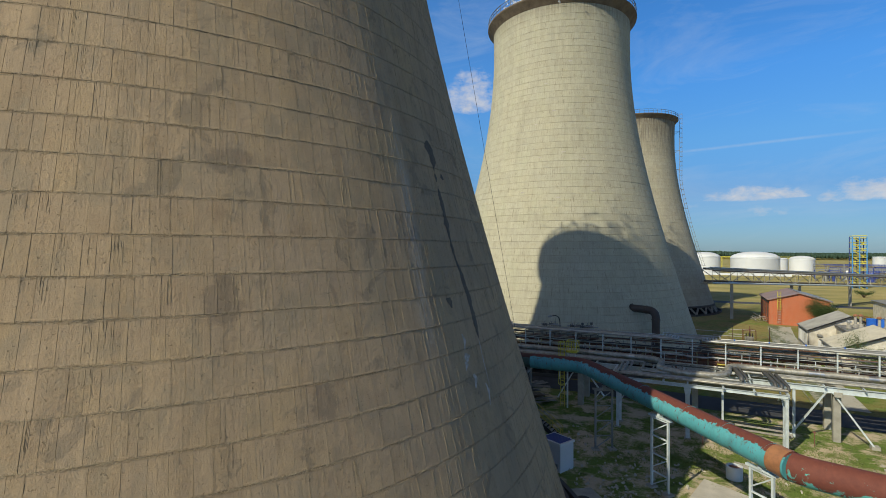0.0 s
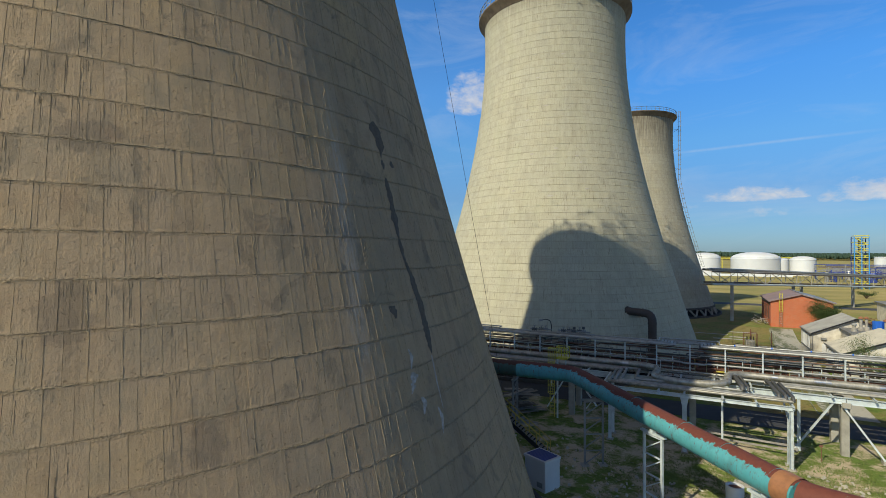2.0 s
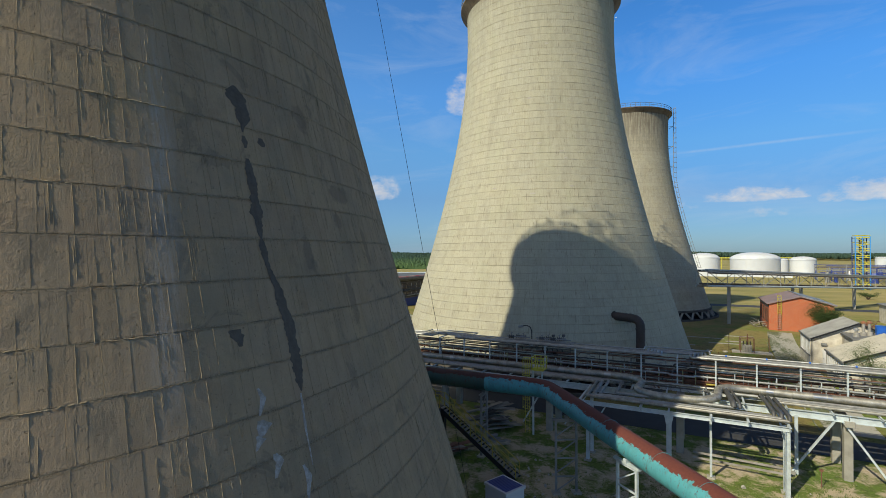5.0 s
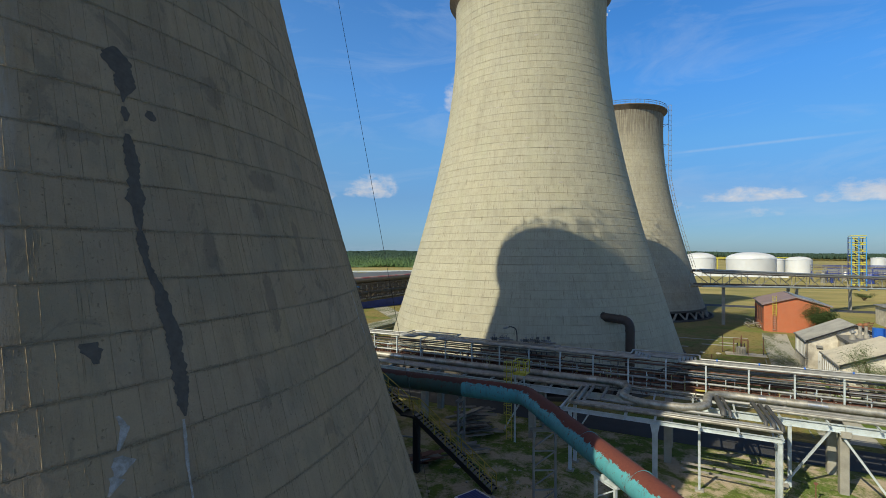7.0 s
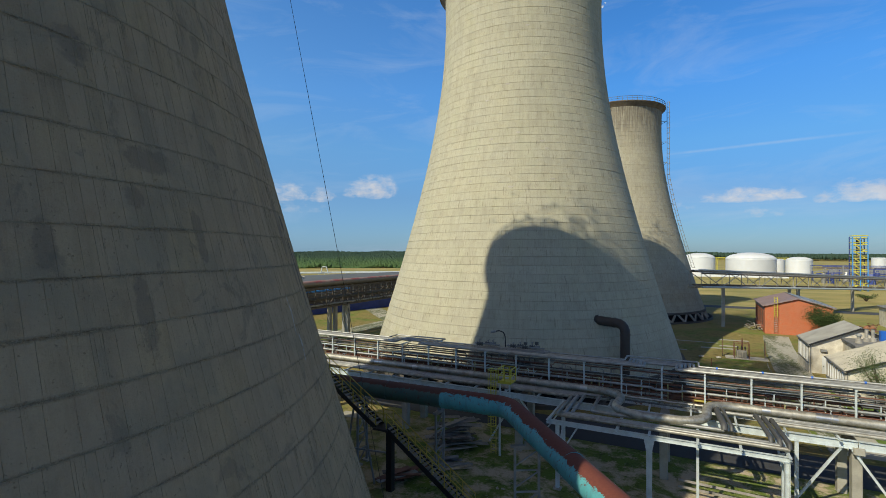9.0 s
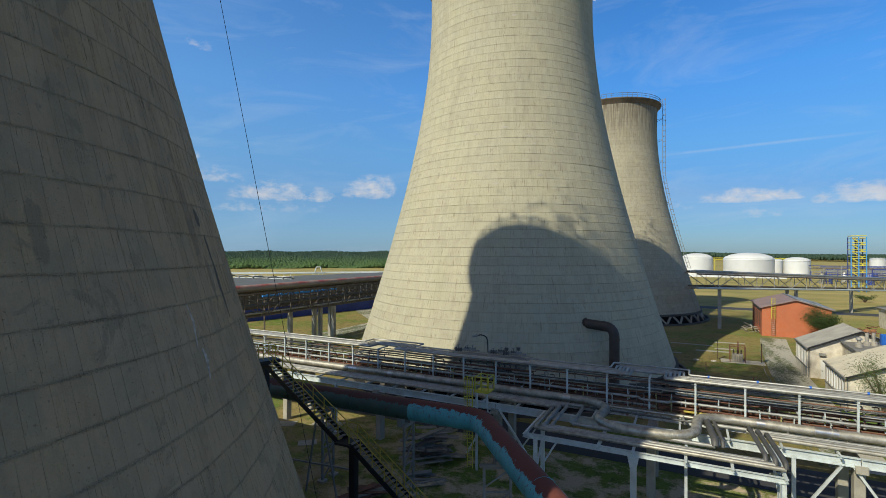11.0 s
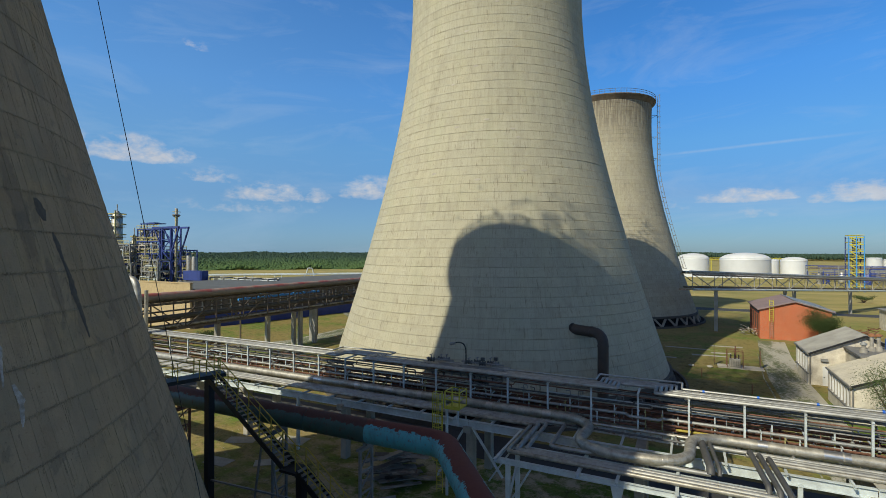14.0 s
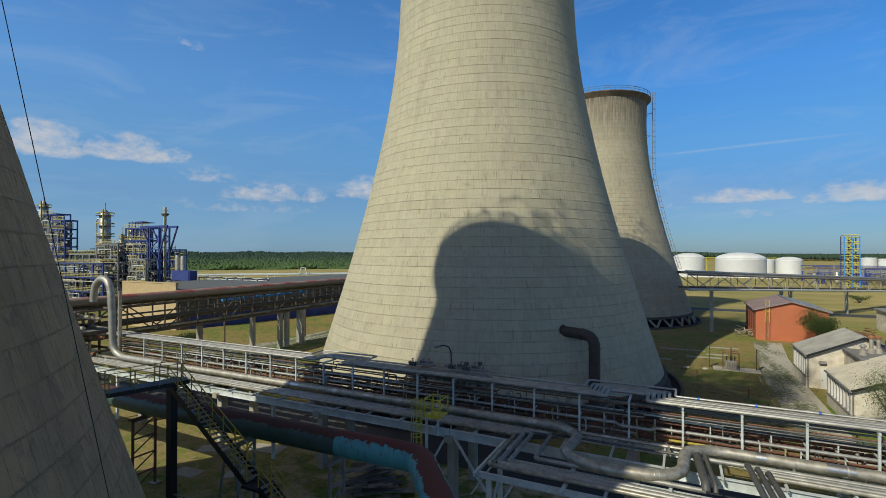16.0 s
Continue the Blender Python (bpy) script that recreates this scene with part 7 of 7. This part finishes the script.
bridge_pier(25.0, 166.7, 0.0, 7.4, concrete, "concrete pier under the grey pipe bridge")
bridge_pier(42.8, 192.8, 0.0, 6.1, concrete, "concrete pier under the grey pipe bridge", twin=False)

# ---- tanks and plant on the horizon ----


def tank(x, y, r, wall, crown):
    t = thing("storage_tank", "white domed storage tank", "tank", (x, y, 0.0), group="storage tanks")
    part("shell", Build().lathe([(r, 0), (r, wall)], 64), white_paint, t, smooth=True)
    dome = [(r + 0.15, wall - 0.1), (r + 0.15, wall + 0.1)] + [(r * math.cos(a), wall + 0.1 + (crown - wall) * math.sin(a)) for a in (math.pi / 2 * i / 10 for i in range(1, 11))]
    dome[-1] = (0.01, dome[-1][1])
    part("roof", Build().lathe(dome, 64), white_paint, t, smooth=True)
    part("rim_rail", Build().lathe([(r + 0.1, wall + 1.0), (r + 0.2, wall + 1.0), (r + 0.2, wall + 1.1), (r + 0.1, wall + 1.1)], 64, close=True), steel_white, t)


tank(39.5, 430, 15.8, 11.9, 16.8)
tank(6.6, 430, 10.6, 12.4, 16.4)
tank(68.2, 430, 7.8, 11.3, 13.8)
tank(59.5, 455, 4.0, 11.0, 12.0)
tank(135.0, 520, 5.0, 12.0, 12.8)
tank(145.0, 520, 4.5, 11.0, 12.0)
for k, (y, z) in enumerate(((470, 11.5), (474, 12.6))):
    t = thing("pipe_bridge", "yellow pipe bridge behind the tanks", "pipe bridge", kind="structure")
    part("deck", Build().bar((10, y, z), (78, y, z), 1.2, 0.5), yellow, t)
    for x in range(12, 78, 8):
        part("leg", Build().bar((x, y, 0.0), (x, y, z), 0.5), yellow, t)
single("wall", Build().box((-40, 400, -0.2), (58, 401, 1.6)), white_paint, "low white bund wall before the tanks", "wall", kind="structure")


def stair_tower():
    t = thing("stair_tower", "tall blue steel tower with yellow stairs and landings", "tower", (67.3, 290, 0.0))
    h, w = 23.8, 2.6
    for x in (-w, 0, w):
        for y in (-w, w):
            part("post", Build().bar((x, y, 0), (x, y, h), 0.34), sky_blue if y < 0 else blue_steel, t)
    for i in range(1, 9):
        z = h * i / 8 - 0.6
        part("floor", Build().box((-w, -w, z - 0.12), (w, w, z)), steel_grey, t)
        part("floor_rail", Build().tube([(-w, -w, z + 1.1), (w, -w, z + 1.1), (w, w, z + 1.1), (-w, w, z + 1.1), (-w, -w, z + 1.1)], 0.17, 5), yellow, t)
        part("toe_board", Build().box((-w, -w - 0.06, z), (w, -w, z + 0.35)), yellow, t)
        part("flight", Build().bar((-w + 0.6, -w + 0.4, z), (w - 0.6, -w + 0.4, z - h / 8) if i % 2 else (w - 0.6, -w + 0.4, z - h / 8), 0.7, 0.34), yellow, t)
        part("vessel", Build().tube([(0.6, 0.8, z - h / 8 + 0.3), (0.6, 0.8, z - 0.5)], 0.8, 10), galv_old, t)


stair_tower()


def column_vessel(x, y, r, h, label):
    t = thing("process_column", label, "process column", (x, y, 0), group="process columns")
    part("shell", Build().tube([(0, 0, 0), (0, 0, h * 0.62), (0, 0, h * 0.66), (0, 0, h - r), (0, 0, h)], [r * 1.25, r * 1.25, r, r, r * 0.3], 20), galv_old, t, smooth=True)
    for i in range(6):
        z = h * (0.36 + 0.115 * i)
        part("platform", Build().lathe([(r * 0.9, z), (r * 1.6, z), (r * 1.6, z + 0.12), (r * 0.9, z + 0.12)], 20, close=True), steel_grey, t)
        part("platform_rail", Build().lathe([(r * 1.55, z + 0.8), (r * 1.6, z + 0.8), (r * 1.6, z + 1.15), (r * 1.55, z + 1.15)], 20, close=True), olive_rail, t)
    part("ladder", Build().bar((r * 1.5, -r * 1.2, 2), (r * 1.5, -r * 1.2, h), 0.5, 0.15), olive_rail, t)
    part("vent", Build().tube([(0, 0, h), (0, 0, h + 2.5)], 0.2, 6), galv, t)
    for k in range(3):
        part("riser", Build().tube([(-r * 1.4 - 0.3 * k, -r * 0.8, 0), (-r * 1.4 - 0.3 * k, -r * 0.8, h * (0.9 - 0.2 * k)), (0, 0, h * (0.9 - 0.2 * k))], 0.22, 7, 0.6), galv, t)


def steel_structure(x, y, nx, ny, bay, floors, fh, mat, seed, label, roof=False):
    """Open steel process frame with floors, rails, vessels and pipes."""
    rs = random.Random(seed)
    t = thing("process_structure", label, "process structure", (x, y, 0), group="process structures")
    h = floors * fh
    for i in range(nx + 1):
        for j in range(ny + 1):
            part("post", Build().bar((i * bay, j * bay, 0), (i * bay, j * bay, h), 0.36), mat, t)
    for f in range(1, floors + 1):
        z = f * fh
        for j in range(ny + 1):
            part("beam", Build().bar((0, j * bay, z), (nx * bay, j * bay, z), 0.35, 0.45), mat, t)
        for i in range(nx + 1):
            part("beam", Build().bar((i * bay, 0, z), (i * bay, ny * bay, z), 0.35, 0.45), mat, t)
        if f < floors:
            part("floor", Build().box((0.2, 0.2, z + 0.23), (nx * bay - 0.2, ny * bay - 0.2, z + 0.3)), steel_grey, t)
        a = rs.randrange(nx)
        ra, rb = (-0.05, nx * bay + 0.05) if rs.random() < 0.85 else (a * bay, (a + 1) * bay)
        for dz in (0.35, 0.85, 1.35):
            part("rail", Build().bar((ra, -0.3, z + dz), (rb, -0.3, z + dz), 0.1, 0.14), olive_rail, t)
        for k in range(int((rb - ra) / 1.8) + 1):
            part("rail_post", Build().bar((ra + 1.8 * k, -0.3, z + 0.2), (ra + 1.8 * k, -0.3, z + 1.35), 0.1), olive_rail, t)
        for i in range(nx):
            if rs.random() < 0.6:
                part("brace", Build().bar((i * bay, 0, z - fh), ((i + 1) * bay, 0, z), 0.22), mat, t)
            for _v in range(3):
                r = rs.uniform(0.35, 0.85)
                cx, cy = (i + rs.uniform(0.2, 0.8)) * bay, rs.uniform(0.3, ny) * bay * 0.6
                if rs.random() < 0.5:
                    part("vessel", Build().tube([(cx, cy, z - fh + 0.3), (cx, cy, z - fh + 0.6), (cx, cy, z - 0.9), (cx, cy, z - 0.5)], [r * 0.5, r, r, r * 0.4], 12), rs.choice((galv_old, steel_grey, galv_dark, concrete)), t, smooth=True)
                else:
                    part("vessel", Build().tube([(cx - 2, cy, z - fh + 1.5), (cx - 1.7, cy, z - fh + 1.5), (cx + 1.7, cy, z - fh + 1.5), (cx + 2, cy, z - fh + 1.5)], [r * 0.4, r * 0.8, r * 0.8, r * 0.4], 12), rs.choice((galv_old, steel_grey, concrete)), t, smooth=True)
        for k in range(9):
            yy, zz, px, qx = rs.uniform(-1.0, 2.6), z - rs.uniform(0.5, 2.6), nx * bay * rs.uniform(0.3, 1.0), nx * bay * rs.uniform(-0.1, 0.25)
            part("pipe", Build().tube([(qx, yy, zz - rs.uniform(0.5, fh * 0.6)), (qx, yy, zz), (px, yy, zz), (px, yy, zz - fh * 0.8)], rs.uniform(0.08, 0.2), 7, 0.4), rs.choice((galv_dark, galv_old, steel_grey, steel_white, concrete_pale)), t)
        for k in range(nx):
            sx = (k + rs.uniform(0.1, 0.9)) * bay
            part("stub", Build().bar((sx, -0.1, z - fh + 0.3), (sx, -0.1, z - 0.3), 0.14), rs.choice((mat, steel_grey, olive_rail)), t)
    if roof:
        part("canopy", Build().box((bay * 0.3, 0, h + 1.8), (bay * 2.3, ny * bay, h + 2.05)).box((bay * 0.8, ny * bay * 0.25, h + 2.05), (bay * 1.8, ny * bay * 0.75, h + 2.35)), mat, t)
        for i in (0.4, 1.2, 2.1):
            part("canopy_post", Build().bar((i * bay, 0.2, h), (i * bay, 0.2, h + 1.8), 0.25), mat, t)
    return t


steel_structure(-164.6, 124.0, 3, 1, 4.0, 6, 4.1, blue_steel, 41, "blue steel process frame with a canopy and yellow rails", roof=True)
steel_structure(-209.5, 121.0, 2, 1, 4.4, 6, 5.1, blue_steel, 43, "tall narrow blue process frame with yellow rails")
steel_structure(-199.0, 119.0, 2, 1, 3.9, 9, 3.1, blue_steel, 47, "narrow blue stair frame with close floors and yellow rails")
steel_structure(-196.0, 130.0, 5, 1, 5.0, 4, 4.2, steel_grey, 42, "grey steel process frame full of pipes and vessels")
steel_structure(-192.0, 112.0, 7, 1, 5.2, 3, 4.4, blue_steel, 44, "low blue process frame crowded with grey vessels")
steel_structure(-184.0, 117.0, 4, 1, 4.0, 4, 4.0, steel_grey, 46, "grey process frame between the columns")
steel_structure(-174.0, 121.0, 3, 1, 3.4, 5, 3.9, steel_grey, 48, "grey process frame with yellow rails beside the blue one")
steel_structure(-168.0, 115.5, 4, 1, 3.5, 4, 3.3, steel_grey, 52, "dark process frame with close pipes before the blue one")
steel_structure(-158.0, 130.0, 3, 1, 3.6, 5, 3.5, blue_steel, 53, "blue process frame with yellow rails behind the lattice tower")
steel_structure(-152.4, 118.0, 2, 1, 4.0, 4, 3.6, steel_grey, 45, "dark low process frame under the blue arm")
column_vessel(-178.2, 125.0, 1.75, 31.5, "tall pale process column ringed with platforms")
column_vessel(-214.0, 123.0, 1.5, 36.0, "tall pale process column ringed with platforms")
column_vessel(-182.0, 126.0, 0.9, 22.0, "slim process column beside the taller one")
column_vessel(-171.5, 127.0, 0.8, 23.0, "slim process column behind the grey frame")
column_vessel(-167.6, 128.0, 1.1, 25.0, "slim process column beside the blue frame")
t_ = thing("flare_stack", "slim pale stack with a small platform", "stack", (-146.6, 125.6, 0))
part("shaft", Build().tube([(0, 0, 0), (0, 0, 31.2)], 0.45, 14), concrete_pale, t_, smooth=True)
part("platform", Build().lathe([(0.45, 28.4), (0.8, 28.4), (1.25, 29.0), (1.25, 29.2), (0.45, 29.2)], 16, close=True), steel_grey, t_)
part("platform_rail", Build().lathe([(1.2, 30.0), (1.28, 30.0), (1.28, 30.12), (1.2, 30.12)], 16, close=True), olive_rail, t_)
part("ladder", Build().bar((0.75, -0.6, 2), (0.75, -0.6, 29.0), 0.4, 0.1), olive_rail, t_)
t_ = thing("lattice_mast", "blue lattice tower with a long overhanging arm", "mast", (-146.3, 122.0, 0))
for y in (0.0, 3.4):
    for x in (-2.2, 2.2):
        part("leg", Build().bar((x, y, 0), (x, y, 24.6), 0.42), blue_steel, t_)
    for i in range(7):
        part("lacing", Build().bar((-2.2 if i % 2 else 2.2, y, 3.5 * i), (2.2 if i % 2 else -2.2, y, 3.5 * i + 3.5), 0.24), blue_steel, t_)
        part("tie", Build().bar((-2.2, y, 3.5 * i + 3.5), (2.2, y, 3.5 * i + 3.5), 0.24), blue_steel, t_)
    part("arm", Build().bar((-7.0, y, 24.8), (6.2, y, 24.8), 0.55, 0.6), blue_steel, t_)
    part("strut", Build().bar((6.0, y, 24.5), (2.3, y, 16.5), 0.38), blue_steel, t_)
    part("strut", Build().bar((-6.2, y, 24.5), (-2.3, y, 18.5), 0.3), blue_steel, t_)


def long_hall():
    t = thing("long_hall", "long ribbed hall with flat dark roof and beige end", "building", (-94.0, 93.6, 0), turn=75.0)
    part("wall", Build().box((0, 0, 0), (85, 34, 8.3)), steel_brown, t)
    part("plinth_wall", Build().box((2, -0.3, 0), (85, -0.003, 2.8)), blue_steel, t, "bright blue lower wall")
    part("roof", Build().box((0.2, -0.6, 8.3), (85.4, 34.4, 8.65), bevel=0.05), roof_slate, t)
    part("gutter", Build().box((0.2, -0.8, 8.2), (85.4, -0.62, 8.4)), steel_white, t)
    for i in range(39):
        part("rib", Build().box((1.5 + 2.1 * i, -0.16, 2.9), (1.78 + 2.1 * i, -0.003, 8.15)), concrete, t)
    end = part("end_wall", Build().box((-19.5, -0.6, 0), (-0.6, -0.05, 9.9)).box((-19.6, -0.7, 9.9), (-0.5, 0.05, 10.15)), sand_brick, t, "tall sandy brick end wall")
    end.matrix_local = Matrix.Rotation(radians(-75.0), 4, "Z")


long_hall()


def pale_lines():
    t = thing("pipe_rack", "pale pipe rack across the green field", "pipe rack", kind="structure")
    a, c = Vector((-235, 190, 0)), Vector((-70, 330, 0))
    for k in range(3):
        part("run", Build().tube([a + Vector((0, 3.0 * k, 4.6 + 0.2 * k)), c + Vector((0, 3.0 * k, 4.6 + 0.2 * k))], 0.28, 6), steel_white, t)
    for i in range(15):
        p = a.lerp(c, i / 14)
        part("leg", Build().bar(p, p + Vector((0, 0, 4.4)), 0.3).bar(p + Vector((0, 5, 0)), p + Vector((0, 5, 4.4)), 0.3).bar(p + Vector((0, -0.5, 4.3)), p + Vector((0, 7, 4.3)), 0.3), steel_white, t)
    for f in (0.30, 0.62, 0.80):
        p = a.lerp(c, f)
        part("portal", Build().bar(p + Vector((-3, 0, 4)), p + Vector((-1.5, 0, 8.2)), 0.4).bar(p + Vector((3, 0, 4)), p + Vector((1.5, 0, 8.2)), 0.4).bar(p + Vector((-1.5, 0, 8.2)), p + Vector((1.5, 0, 8.2)), 0.4), steel_white, t)
    v = thing("tank_group", "small grey vessels and a blue tank beside the process frames", "tank", (-141.0, 125.0, 0))
    for k, (x, y, r, h) in enumerate(((1.6, 0, 0.85, 15.8), (3.5, 0.5, 0.85, 15.5), (8.0, 0, 0.9, 9.0), (1.8, -3, 0.8, 8.0))):
        part("vessel", Build().tube([(x, y, 0), (x, y, 0.2), (x, y, h - 0.8), (x, y, h)], [r, r, r, r * 0.8], 14), galv_old if k < 2 else concrete, v, smooth=True)
        part("vessel_rail", Build().lathe([(r * 0.9, h + 0.8), (r, h + 0.8), (r, h + 0.95), (r * 0.9, h + 0.95)], 14, (x, y), close=True), olive_rail, v)
    part("blue_tank", Build().box((4.9, -4.6, 8.3), (13.2, -1.6, 11.2), bevel=0.4), blue_steel, v)
    for x in (6.0, 12.0):
        part("cradle", Build().box((x - 0.3, -4.4, 0), (x + 0.3, -1.8, 8.3)), concrete, v)
    for k in range(5):
        o = 6.0 * k
        part("pipe_frame", Build().bar((14 + o, -2, 0), (14 + o, -2, 9.2), 0.35).bar((14 + o, 2, 0), (14 + o, 2, 9.2), 0.35).bar((14 + o, -2, 9.2), (14 + o, 2, 9.2), 0.35), steel_grey, v)
    for k in range(4):
        part("pipe_run", Build().tube([(13, -1.5 + k, 7.4 + 0.6 * k), (39, -1.5 + k, 7.4 + 0.6 * k)], 0.2, 7), (galv_old, galv_dark, steel_white, galv_old)[k], v)
    rs = random.Random(15)
    for i in range(3):
        u = thing("pipe_rack", "blue and grey pipe rack beyond the tanks", "pipe rack", (62.0 + 4 * i, 350.0 + 26 * i, 0.0), kind="structure")
        for k in range(5):
            part("run", Build().bar((rs.uniform(0, 9), 0.8 * k, 4.2 + 1.1 * k), (rs.uniform(90, 150), 0.8 * k, 4.2 + 1.1 * k), 0.5, 0.4), rs.choice((blue_steel, steel_grey, steel_brown, steel_grey, galv_old)), u)
        for k in range(22):
            part("post", Build().bar((6.5 * k, 0, 0), (6.5 * k, 0, rs.uniform(5, 10.5)), 0.45), rs.choice((blue_steel, steel_grey, steel_grey)), u)
        for k in range(10):
            x, r = rs.uniform(2, 140), rs.uniform(0.8, 2.2)
            part("vessel", Build().tube([(x, -2, 0), (x, -2, 0.3), (x, -2, rs.uniform(3, 5)), (x, -2, 5.6)], [r, r, r, r * 0.6], 12), rs.choice((galv_old, steel_grey, galv_dark, blue_steel)), u)
    for k in range(3):
        single("blue_roof", Build().box((92 + 14 * k, 362 + 9 * k, 7.0 - k), (150 + 20 * k, 366 + 9 * k, 8.4 - k), bevel=0.3), blue_bright if k == 1 else blue_steel, "long blue roof beside the stair tower", "roof", group="plant roofs")


pale_lines()
